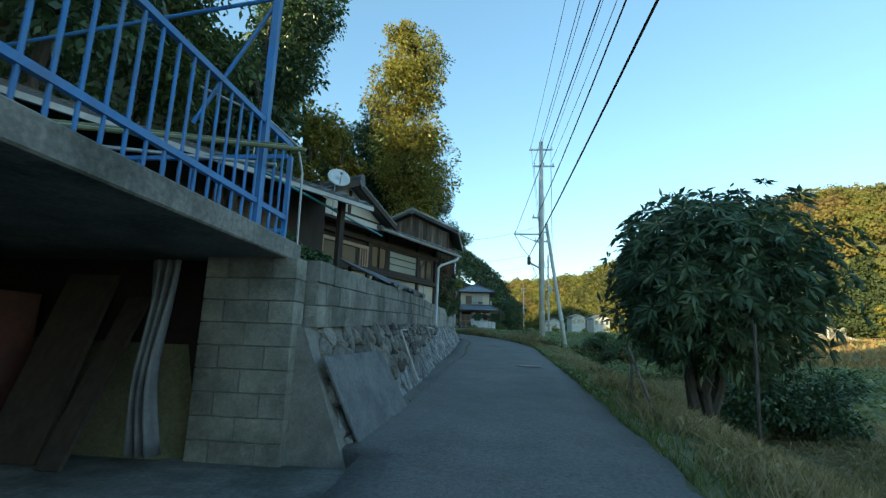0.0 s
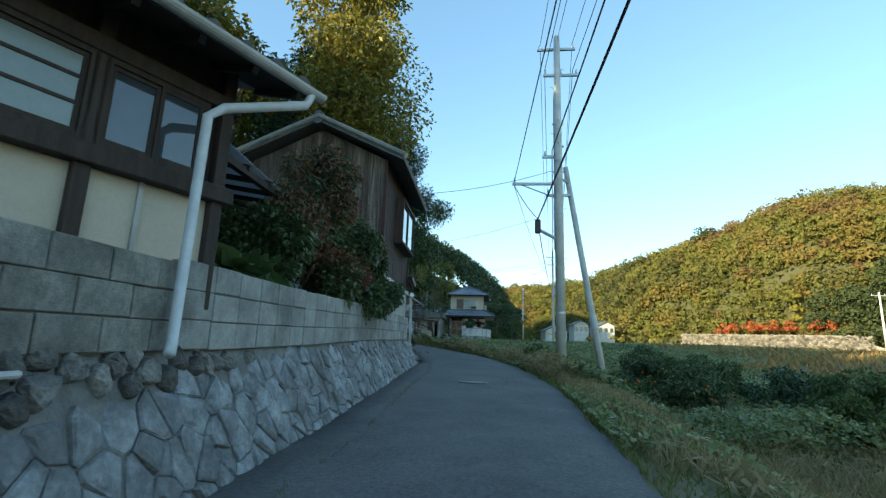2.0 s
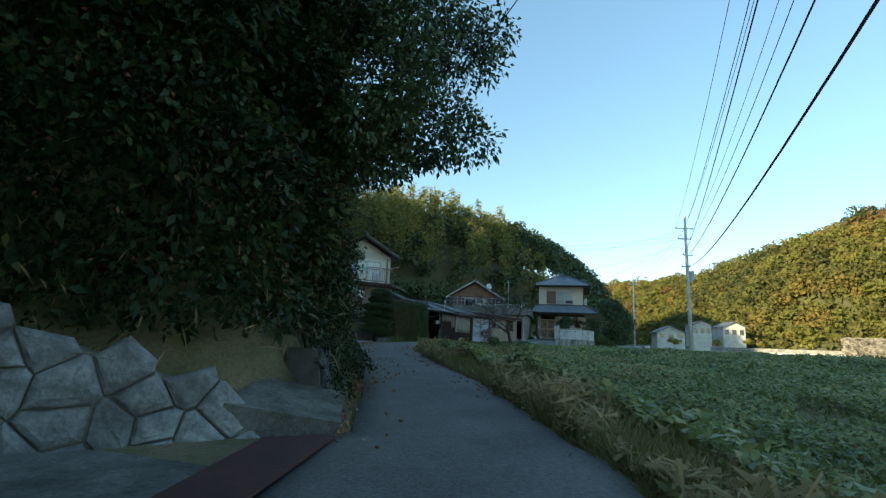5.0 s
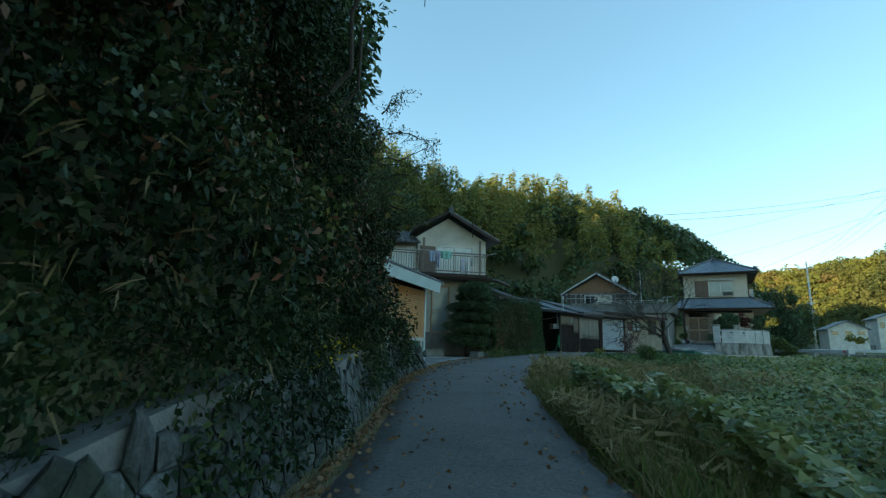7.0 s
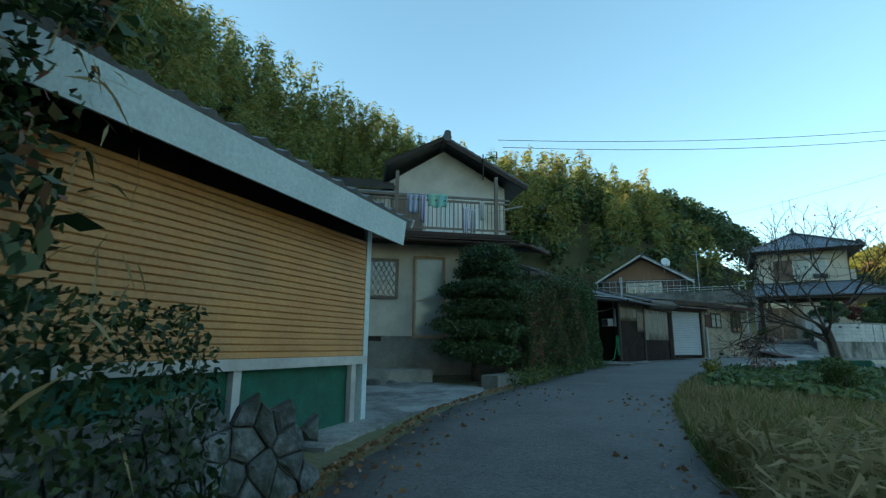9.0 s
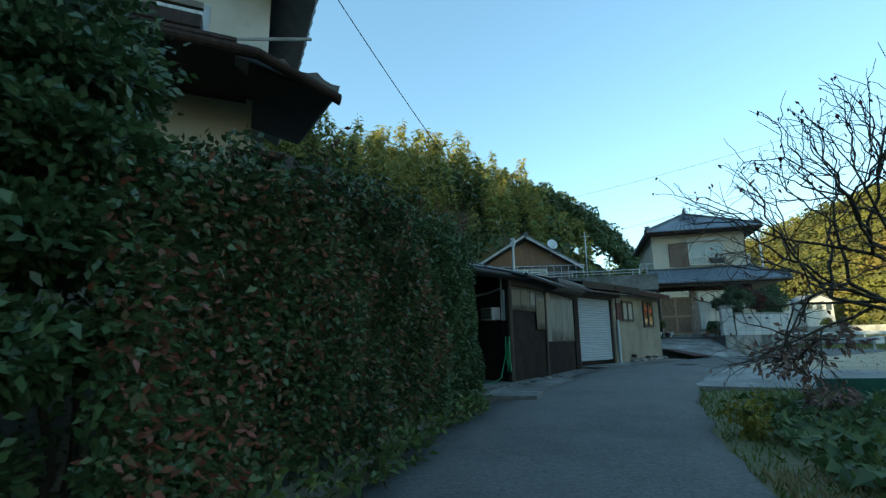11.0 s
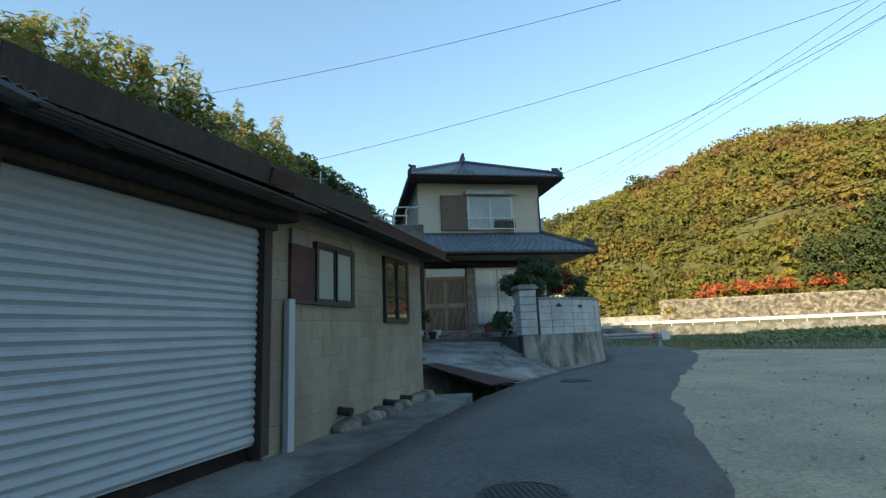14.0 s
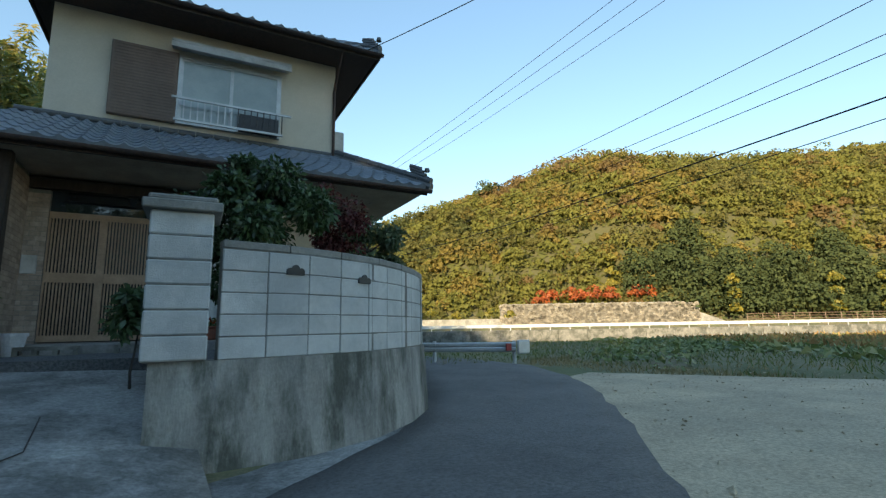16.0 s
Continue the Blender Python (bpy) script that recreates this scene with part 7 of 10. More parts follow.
for a, b in (((x0, y0, uz + 0.1), (2.45, 2.6, rz + 0.1)), ((x1, y0, uz + 0.1), (2.45, 2.6, rz + 0.1)), ((x1, y1, uz + 0.1), (2.45, 4.0, rz + 0.1)), ((x0, y1, uz + 0.1), (2.45, 4.0, rz + 0.1))):
    ridge_tile(ha, a, b, 0.085, M_TILE)
ridge_tile(ha, (2.45, 2.5, rz + 0.16), (2.45, 4.1, rz + 0.16), 0.1, M_TILE)
demon((2.45, 2.45, rz + 0.2), (2.45, 3.4, rz + 0.2), ha, 1.3)
demon((x1 - 0.02, y0 + 0.02, uz + 0.12), (2.45, 2.6, rz), ha)
demon((x0 + 0.02, y0 + 0.02, uz + 0.12), (2.45, 2.6, rz), ha)
# upper window with shutter box, hood and rail
sbx = part("shutter_box", Geo().box(0.88, -0.10, 7.72, 1.92, 0.0, 9.10, c=0.01), M_SHUTBROWN, ha, "brown ribbed shutter box")
for i in range(23):
    part("rib", Geo().box(0.93, -0.112, 7.76 + 0.058 * i, 1.87, -0.10, 7.79 + 0.058 * i), M_SHUTBROWN, sbx)
sash(ha, 1.98, 3.72, 7.78, 9.02, y=-0.0, panes=2, frame_m=M_ALU, glass_m=M_FROST, label="frosted aluminium sliding window")
part("curtain", Geo().box(2.03, -0.034, 7.86, 2.28, -0.026, 8.96), M_CURTAIN, ha, "pale curtain drawn to the window edge")
part("hood", Geo().box(1.80, -0.32, 9.20, 3.92, 0.0, 9.26, c=0.01).box(1.80, -0.32, 9.10, 3.92, -0.28, 9.20), M_PVC, ha, "pale aluminium window hood")
wr = part("window_rail", Geo().box(1.9, -0.26, 7.72, 3.80, -0.22, 7.76).box(1.85, -0.26, 8.14, 3.95, -0.22, 8.18), M_ALU, ha, "low aluminium window rail")
for i in range(17):
    part("rail_bar", Geo().box(1.93 + 0.115 * i, -0.25, 7.76, 1.95 + 0.115 * i, -0.23, 8.14), M_ALU if i < 9 else M_BLACKP, wr)
part("rail_box", Geo().box(3.0, -0.22, 7.74, 3.72, -0.10, 8.06), M_BLACKP, wr)
acu = part("outdoor_unit", Geo().box(W + 0.06, 0.5, 7.78, W + 0.36, 1.25, 8.35, c=0.02), M_PVC, ha, "grey air conditioning unit on a bracket")
part("bracket", Geo().box(W, 0.55, 7.72, W + 0.38, 0.6, 7.77).box(W, 1.15, 7.72, W + 0.38, 1.2, 7.77), M_STEEL, acu)
part("downpipe", Geo().path([(W - 0.06, -0.72, 9.6), (W - 0.03, -0.2, 9.2), (W - 0.03, -0.05, 9.0), (W - 0.03, -0.05, 7.4)], 0.03, 8), M_BROWN, ha)
# ground floor front
M_PORCH = mat("porch_boards", (0.13, 0.095, 0.068), (0.095, 0.068, 0.048), 4.0, 0.7, 0.2, 30, stretch=(6, 6, 0.7))
M_DOORG = mat("dim_frosted_glass", (0.03, 0.029, 0.028), (0.022, 0.021, 0.02), 1.0, 0.25, 0.0, spec=0.5)
M_PIER = mat("brown_tile", (0.40, 0.32, 0.26), (0.30, 0.235, 0.19), 6.0, 0.7, 0.2, 60, vary=0.2)
part("porch_post", Geo().box(-0.2, -1.1, 3.7, -0.02, -0.92, ez - 0.1), M_DARK, ha)
pw_ = part("porch_wing", Geo().box(-0.2, -0.9, 3.7, -0.08, 0.13, ez - 0.1), M_MORTAR, ha, "brown tiled porch return")
for q in range(34):
    for a_ in range(5):
        y_ = -0.9 + 0.206 * a_ + (0.1 if q % 2 else 0.0)
        part("tile", Geo().box(-0.212, y_, 3.76 + 0.08 * q, -0.068, min(y_ + 0.2, 0.128), 3.834 + 0.08 * q), M_PIER, pw_)
part("porch_lining", Geo().box(-0.2, 0.30, 3.7, 2.1, 0.345, ez - 0.1), M_PORCH, ha, "brown boarded porch wall")
for xp in (-0.08, 1.80):
    pier_ = part("brick_pier", Geo().box(xp + 0.004, 0.14, 3.75, xp + 0.296, 0.36, 6.3), M_MORTAR, ha, "brown tiled pier")
    for q in range(31):
        for a_, b_ in (((0.0, 0.146), (0.152, 0.3)) if q % 2 else ((0.0, 0.07), (0.076, 0.222), (0.228, 0.3))):
            part("tile", Geo().box(xp + a_, 0.132, 3.76 + 0.08 * q, xp + b_, 0.15, 3.834 + 0.08 * q), M_PIER, pier_)
part("lintel", Geo().box(-0.1, 0.1, 6.32, W + 0.1, 0.35, 6.5), M_DARK, ha)
part("transom", Geo().box(0.16, 0.26, 5.96, 1.80, 0.3, 6.32), M_GLASS, ha)
dr = part("door", Geo().box(0.16, 0.22, 3.82, 1.80, 0.26, 3.92).box(0.16, 0.22, 5.86, 1.80, 0.27, 5.96).box(0.16, 0.22, 3.92, 0.24, 0.26, 5.86).box(1.72, 0.22, 3.92, 1.80, 0.26, 5.86).box(0.93, 0.20, 3.92, 1.03, 0.26, 5.86), M_LATTICE, ha, "brown lattice sliding entrance doors")
part("kick_rail", Geo().box(0.24, 0.215, 4.78, 0.93, 0.255, 4.94).box(1.03, 0.215, 4.78, 1.72, 0.255, 4.94), M_LATTICE, dr)
part("glass", Geo().box(0.2, 0.262, 3.9, 1.76, 0.268, 5.88), M_DOORG, dr)
for k in range(2):
    for i in range(15):
        xa = (0.26 if k == 0 else 1.05) + 0.0465 * i
        part("lattice_bar", Geo().box(xa, 0.225, 3.92, xa + 0.022, 0.25, 4.78), M_LATTICE, dr)
        part("lattice_bar", Geo().box(xa, 0.225, 4.94, xa + 0.022, 0.25, 5.86), M_LATTICE, dr)
sash(ha, 2.22, 3.9, 4.1, 6.22, y=0.34, panes=2, frame_m=M_ALU, glass_m=M_CURTAIN, bars=(0.5,), label="tall curtained sliding windows")
part("step", Geo().box(-0.3, -1.2, 3.3, W, 0.3, 3.8, c=0.02), M_CONC, ha, "grey entrance step")
part("mail_box", Geo().box(-0.06, 0.1, 4.9, 0.14, 0.2, 5.2, c=0.01), M_PVC, ha)
for x, nm in ((0.15, 0), (1.25, 1)):
    st = thing("airbrick", "concrete airbrick block lying at the step", "block", m=HA @ Matrix.Translation((x + 0.2, -1.55, 3.62)))
    part("body", Geo().box(0, 0, 0, 0.7, 0.12, 0.05).box(0, 0, 0.11, 0.7, 0.12, 0.16).box(0, 0, 0.05, 0.06, 0.12, 0.11).box(0.2, 0, 0.05, 0.26, 0.12, 0.11).box(0.42, 0, 0.05, 0.48, 0.12, 0.11).box(0.64, 0, 0.05, 0.7, 0.12, 0.11), M_BLOCK, st)

# ---- block garden wall on its concrete base ----
GW = [(-3.95, 77.3), (-3.45, 77.28), (-2.7, 77.45), (-1.9, 77.85), (-1.25, 78.45), (-0.7, 79.2), (-0.32, 80.1), (-0.15, 81.2), (-0.25, 82.4), (-0.6, 84.0), (-1.2, 86.0)]
g = Geo()
for k, (x, y) in enumerate(GW):
    a = Vector(GW[max(0, k - 1)])
    b = Vector(GW[min(len(GW) - 1, k + 1)])
    n = Vector((b.y - a.y, -(b.x - a.x))).normalized()
    for s, z in ((0.10, 2.5), (0.02, 3.70), (-0.24, 3.70), (-0.24, 2.5)):
        g.v.append((x + n.x * s, y + n.y * s, z))
for j in range(len(GW) - 1):
    for i in range(4):
        g.f.append((4 * j + i, 4 * j + 4 + i, 4 * j + 4 + (i + 1) % 4, 4 * j + (i + 1) % 4))
g.f += [(0, 1, 2, 3), tuple(4 * (len(GW) - 1) + i for i in (3, 2, 1, 0))]
M_STAIN = mat("streaked_concrete", (0.34, 0.33, 0.30), (0.22, 0.215, 0.20), 2.0, 0.9, 0.4, 40, stain=(0.06, 0.065, 0.05), sscale=1.5, samount=0.9, stretch=(1.5, 1.5, 0.5))
garden_wall = thing("garden_wall", "white block garden wall on a stained concrete base", "wall")
part("base", g, M_STAIN, garden_wall, "moss-streaked concrete base")
lay = part("coursework", Geo().add([], []).box(-3.4, 77.36, 3.7, -3.36, 77.40, 4.6), M_MORTAR, garden_wall)
mort = Geo()
for (xa, ya), (xb, yb) in zip(GW[1:-1], GW[2:]):
    mm = frame2((xa, ya), (xb, yb), 0)
    mort.box(0, 0.012, 3.7, math.hypot(xb - xa, yb - ya), 0.09, 4.66, m=mm)
part("joints", mort, M_MORTAR, garden_wall)
lay_blocks(lay, GW[1:], lambda s: 3.705, 5, 0.4, 0.19, 0.105, M_BLOCK_W, joint=0.008, stagger=False, seed=3, rough=0.002)
lay_blocks(lay, GW[1:], lambda s: 4.66, 1, 0.6, 0.075, 0.13, M_CONC, joint=0.006, stagger=False, name="cap", seed=4, rough=0.001)
pil = part("pillar", Geo().box(-3.99, 77.24, 3.7, -3.55, 77.68, 4.94), M_MORTAR, garden_wall, "white block gate pillar with flat cap")
for k in range(6):
    z0 = 3.71 + 0.205 * k
    for mm, l in ((Matrix.Translation((-4.01, 77.22, z0)), 0.48),):
        part("block", block_mesh(0.476, 0.197, 0.48, M_BLOCK_W, 0.012), M_BLOCK_W, pil, m=mm)
part("pillar_cap", Geo().box(-4.07, 77.16, 4.94, -3.47, 77.76, 5.02, c=0.01).box(-4.03, 77.20, 5.02, -3.51, 77.72, 5.07, c=0.015), M_CONC, garden_wall)

# cloud-shaped openings in the wall
for x, y, z, rot in ((-2.81, 77.41, 4.44, 12.8), (-2.02, 77.775, 4.41, 26.6)):
    part("ornament_opening", Geo().tube((-0.055, -0.004, 0.015), (-0.055, 0.02, 0.015), 0.032, None, 12).tube((0.0, -0.004, 0.04), (0.0, 0.02, 0.04), 0.038, None, 12).tube((0.055, -0.004, 0.015), (0.055, 0.02, 0.015), 0.032, None, 12).box(-0.085, -0.004, -0.02, 0.085, 0.02, 0.015), M_BLACKP, garden_wall, "dark cloud-shaped wall opening", m=pose(x, y, z + 0.03, 0, 0, rot))
# cracks across the drive
for k, line in enumerate((((-6.6, 75.9), (-6.0, 76.1), (-5.6, 76.0), (-5.1, 76.4), (-4.6, 76.35), (-4.2, 76.7)), ((-5.3, 74.9), (-5.1, 75.5), (-4.8, 75.8), (-4.9, 76.4), (-4.6, 77.0), (-4.7, 77.8)), ((-8.5, 76.6), (-7.8, 76.4), (-7.3, 76.7), (-6.7, 76.5), (-6.3, 76.8)))):
    thing("crack", "dark crack running across the concrete drive", "crack", geo=Geo().path([(x, y, 0.004 + drive_z(x, y)) for x, y in line], 0.0045, 5), material=M_DARK, kind="structure")
# terracotta planter under the front window
plt = thing("planter_box", "long terracotta planter with small red flowers", "planter", m=HA @ Matrix.Translation((2.45, -0.15, 3.8)))
part("box", Geo().box(0, 0, 0, 0.75, 0.22, 0.16, c=0.01).box(-0.02, -0.02, 0.16, 0.77, 0.24, 0.2, c=0.01), M_TERRA, plt)
quads("leaves", np.concatenate([clump((0.1 + 0.11 * k, 0.11, 0.28), (0.09, 0.09, 0.08), 60, 0.06, 0.04) for k in range(6)]), L_MID, plt)
quads("flowers", np.concatenate([clump((0.1 + 0.11 * k, 0.09, 0.34), (0.07, 0.07, 0.04), 16, 0.04, 0.04) for k in range(6)]), L_RED, plt, "small red flowers")

# gravel forecourt, pots and planter
tagged(part("gravel_yard", Geo().prism([(-6.9, 79.6), (-4.1, 79.3), (-3.9, 77.9), (-2.2, 78.2), (-0.8, 80.4), (-0.7, 82.9), (-6.9, 82.9)], 3.0, 3.66), mat("gravel", (0.16, 0.165, 0.17), (0.08, 0.083, 0.087), 40.0, 0.9, 0.9, 70)), "dark grey gravel yard before the house", "gravel", kind="structure")
M_WHITEP = mat("white_pot", (0.62, 0.62, 0.62), (0.55, 0.55, 0.55), 5.0, 0.4, 0.05, 50)
pot((-6.35, 81.0, 3.66), 0.15, 0.3, M_WHITEP, "white plastic pot with a leafy plant by the door")
pot((-5.95, 80.7, 3.66), 0.13, 0.24, M_BLACKP, "black plastic pot standing by the door")
pot((-5.75, 81.05, 3.66), 0.14, 0.3, M_WHITEP, "white plastic pot standing by the door")
pot((-4.05, 81.2, 3.66), 0.1, 0.16, M_TERRA, "small terracotta pot on the house step")
thing("planter", "red-brown trough planter under the window", "planter", m=HA @ Matrix.Translation((2.3, -0.5, 3.8)), geo=Geo().box(0, 0, 0, 0.75, 0.22, 0.2, c=0.02).box(-0.02, -0.02, 0.2, 0.77, 0.24, 0.23, c=0.008), material=M_TERRA)

# ---- brown gabled house behind the workshops ----
HB = frame2((-16.4, 82.2), (-10.8, 83.4), 0)
hb = thing("gabled_house", "brown boarded house with pale verge and tiled roof", "house", m=HB)
part("wall", Geo().box(0, 0, 3, 5.7, 6, 8.4), M_WEATHER, hb)
part("gable", Geo().add([(0, 0, 8.4), (5.7, 0, 8.4), (2.85, 0, 10.0), (0, 0.1, 8.4), (5.7, 0.1, 8.4), (2.85, 0.1, 10.0)], [(0, 1, 2), (3, 5, 4)]), mat("warm_board", (0.26, 0.15, 0.085), (0.19, 0.11, 0.065), 3.0, 0.85, 0.2, 30, stretch=(7, 7, 0.6)), hb, "warm brown boarded gable")
for s in (-1, 1):
    ex = 2.85 + s * 3.5
    wave_roof("roof", [(ex, -0.6, 8.15), (ex, 6.6, 8.15), (2.85, 6.6, 10.25), (2.85, -0.6, 10.25)], M_TILE, hb, "dark tiled roof")
    part("verge", Geo().slab([(2.85, -0.63, 10.22), (ex, -0.63, 8.1), (ex, -0.57, 8.1), (2.85, -0.57, 10.22)], 0.13), M_PVC, hb)
ridge_tile(hb, (2.85, -0.65, 10.38), (2.85, 6.6, 10.38))
sash(hb, 1.6, 4.1, 7.0, 8.1, y=0.0, panes=2, frame_m=M_ALU, glass_m=M_GLASS)
rl = part("terrace_rail", Geo().tube((-0.5, -1.6, 8.1), (6.2, -1.6, 8.1), 0.02, None, 6).tube((-0.5, -1.6, 7.7), (6.2, -1.6, 7.7), 0.015, None, 6), M_WHITE, hb)
for i in range(16):
    part("rail_bar", Geo().tube((-0.5 + 0.44 * i, -1.6, 7.2), (-0.5 + 0.44 * i, -1.6, 8.1), 0.014, None, 5), M_WHITE, rl)
part("terrace", Geo().box(-0.6, -1.8, 3.0, 6.3, 0.0, 7.2), M_CONC_D, hb)
dish((-11.9, 82.3, 9.55), 0.34, (0.45, -0.85, 0.4), "white satellite dish on the gabled house")
thing("roof_aerial", "thin steel aerial mast behind the gable", "aerial", geo=Geo().tube((-9.9, 84.2, 7.0), (-9.9, 84.2, 10.6), 0.03, None, 6).tube((-10.2, 84.2, 10.3), (-9.6, 84.2, 10.3), 0.015, None, 5), material=M_STEEL)

# ---- guard rail at the bend ----
gr = thing("guard_rail", "galvanised guard rail with red end mark at the bend", "guard rail")
GR = [(5.35, 85.5), (3.4, 87.2), (1.5, 90.0), (-0.3, 93.5), (-3.0, 98.5)]
for (xa, ya), (xb, yb) in zip(GR[:-1], GR[1:]):
    mm = frame2((xa, ya), (xb, yb), 0)
    L = math.hypot(xb - xa, yb - ya)
    prof = [(0.0, 3.16), (0.03, 3.20), (0.03, 3.27), (0.0, 3.31), (0.03, 3.35), (0.03, 3.42), (0.0, 3.46)]
    g = Geo()
    for x in (0, L):
        g.v += [(x, p, z) for p, z in prof]
    k = len(prof)
    g.f = [(i, i + 1, k + i + 1, k + i) for i in range(k - 1)]
    o = part("beam", g, M_STEEL, gr, m=mm)
    o.modifiers.new("thick", "SOLIDIFY").thickness = 0.006
for i in range(5):
    t = i / 4.0
    xa, ya = GR[i]
    part("post", Geo().tube((xa, ya + 0.1, 2.4), (xa, ya + 0.1, 3.5), 0.06, None, 10), M_STEEL, gr)
part("end_wing", Geo().box(5.3, 85.3, 3.1, 5.75, 85.4, 3.52, c=0.03), M_STEEL, gr)
part("end_mark", Geo().box(5.02, 85.52, 3.2, 5.2, 85.58, 3.42), mat("red_mark", (0.35, 0.05, 0.04), (0.3, 0.045, 0.035), 4, 0.5, 0), gr, "red reflector plate")

# ---- pale lot and concrete pads on the open side ----
def patch(name, label, outline, z, material, cat="pavement", step=0.22, jag=0.035):
    """A level patch with an uneven rim, 5 cm thick, that follows the lane's rise."""
    pts = []
    n = len(outline)
    r = random.Random(len(label))
    for i in range(n):
        a, b = Vector(outline[i]), Vector(outline[(i + 1) % n])
        k = max(1, int((b - a).length / step))
        for j in range(k):
            p = a.lerp(b, j / k)
            pts.append((p.x + r.uniform(-jag, jag) + 0.02 * math.sin(1.1 * p.y + p.x), p.y + r.uniform(-jag, jag)))
    zz = [lane_z(y) + z for x, y in pts]
    m_ = len(pts)
    g = Geo()
    g.v = [(x, y, q) for (x, y), q in zip(pts, zz)] + [(x, y, q - 0.4) for (x, y), q in zip(pts, zz)]
    g.f = [tuple(range(m_)), tuple(range(2 * m_ - 1, m_ - 1, -1))] + [(i, m_ + i, m_ + (i + 1) % m_, (i + 1) % m_) for i in range(m_)]
    bm = bmesh.new()
    me = g.mesh(name)
    bm.from_mesh(me)
    bmesh.ops.triangulate(bm, faces=[f for f in bm.faces if len(f.verts) > 4])
    bmesh.ops.recalc_face_normals(bm, faces=bm.faces[:])
    bm.to_mesh(me)
    bm.free()
    return tagged(part(name, me, material), label, cat, kind="structure")


patch("pale_lot", "pale sandy gravel lot beside the lane", [(-7.2, 67.4), (-5.2, 70.4), (-3.0, 73.0), (-1.0, 75.2), (1.0, 78.0), (2.6, 80.9), (5.0, 82.0), (7.5, 78.4), (9.5, 76.0), (7.0, 71.0), (4.0, 66.5), (1.0, 63.5), (-2.5, 64.8)], 0.012, M_SAND)
patch("concrete_pad", "cracked grey concrete pad beside the lane", [(-8.2, 61.9), (-7.6, 64.6), (-6.4, 67.2), (-2.4, 65.0), (0.8, 63.2), (-1.0, 61.3), (-4.5, 61.2)], 0.017, M_CONC)

patch("forecourt", "stained pale concrete forecourt before the balcony house", [(-10.95, 46.4), (-11.3, 48.6), (-11.4, 50.6), (-11.85, 51.6), (-13.3, 51.9), (-17.1, 48.6), (-15.6, 46.3), (-13.0, 46.0)], 0.035, M_DRIVE)

# ---- embankment across the river, road rail and stone wall ----
ND = Vector((0.89, -0.456))
EA = Vector((30.0, 139.0))
em = Geo()
for k in range(30):
    p0 = EA + ND * (-62 + 4.4 * k)
    mm = Matrix.Translation((p0.x, p0.y, 0)) @ Matrix.Rotation(math.atan2(ND.y, ND.x), 4, "Z")
    em.box(0, 0, -2.5, 4.36, 7.0, 3.35, m=mm)
tagged(part("wall_embankment", em, M_CONC_D), "long grey concrete embankment wall across the river", "wall", kind="structure")
fr = thing("road_rail", "long white guard rail along the road on the embankment", "guard rail")
mm = Matrix.Translation((EA.x, EA.y, 0)) @ Matrix.Rotation(math.atan2(ND.y, ND.x), 4, "Z")
part("beam", Geo().box(-60, 0.3, 3.75, 68, 0.38, 4.2, c=0.03), M_WHITE, fr, m=mm)
for k in range(43):
    part("post", Geo().box(-59 + 3.0 * k, 0.3, 3.3, -58.88 + 3.0 * k, 0.42, 4.15), M_STEEL, fr, m=mm)
fw = Geo().box(-46, 30, 0.0, 12, 31.5, 5.6, m=mm).box(12, 30, 0.0, 48, 31.5, 8.6, m=mm)
fw.add([mm @ Vector(q_) for q_ in ((48, 30, 0), (60, 30, 0), (60, 31.5, 0), (48, 31.5, 0), (48, 30, 8.6), (60, 30, 4.2), (60, 31.5, 4.2), (48, 31.5, 8.6))], [(0, 3, 2, 1), (4, 5, 6, 7), (0, 1, 5, 4), (1, 2, 6, 5), (2, 3, 7, 6), (3, 0, 4, 7)])
far_wall = tagged(part("wall_far", fw, M_CONC), "sunlit rubble stone wall at the foot of the hill", "wall", kind="structure")
fr2 = thing("fence", "brown pipe fence along the far road", "fence")
for q_ in (4.6, 5.1, 5.6):
    part("rail", Geo().tube(mm @ Vector((58, 20, q_)), mm @ Vector((118, 20, q_)), 0.06, None, 6), M_SHUTBROWN, fr2)
for k in range(21):
    part("post", Geo().tube(mm @ Vector((58 + 3 * k, 20, 3.2)), mm @ Vector((58 + 3 * k, 20, 5.7)), 0.07, None, 6), M_SHUTBROWN, fr2)


# ---- far houses in the valley ----
def far_house(x, y, z, w, d, h, rot, wallm, roofm, label):
    ob = thing("house", label, "house", m=pose(x, y, z, 0, 0, rot), group="houses across the valley")
    part("wall", Geo().box(-w / 2, -d / 2, -4, w / 2, d / 2, h), wallm, ob)
    part("gable", Geo().add([(-w / 2, -d / 2, h), (w / 2, -d / 2, h), (0, -d / 2, h + w * 0.22), (-w / 2, d / 2, h), (w / 2, d / 2, h), (0, d / 2, h + w * 0.22)], [(0, 1, 2), (3, 5, 4), (0, 3, 4, 1)]), wallm, ob)
    for s in (-1, 1):
        ex = s * (w / 2 + 0.5)
        part("roof", Geo().slab([(0, -d / 2 - 0.5, h + w * 0.24), (ex, -d / 2 - 0.5, h - 0.2), (ex, d / 2 + 0.5, h - 0.2), (0, d / 2 + 0.5, h + w * 0.24)], 0.18 * s), roofm, ob)
    for i in range(3):
        xx = -w / 2 + w * (i + 0.5) / 3
        wn_ = part("window", Geo().box(xx - w * 0.1, -d / 2 - 0.06, h * 0.45, xx + w * 0.1, -d / 2 - 0.01, h * 0.8), M_ALU, ob)
        part("pane", Geo().box(xx - w * 0.085, -d / 2 - 0.08, h * 0.48, xx + w * 0.085, -d / 2 - 0.06, h * 0.77), M_GLASS, wn_)
    return ob


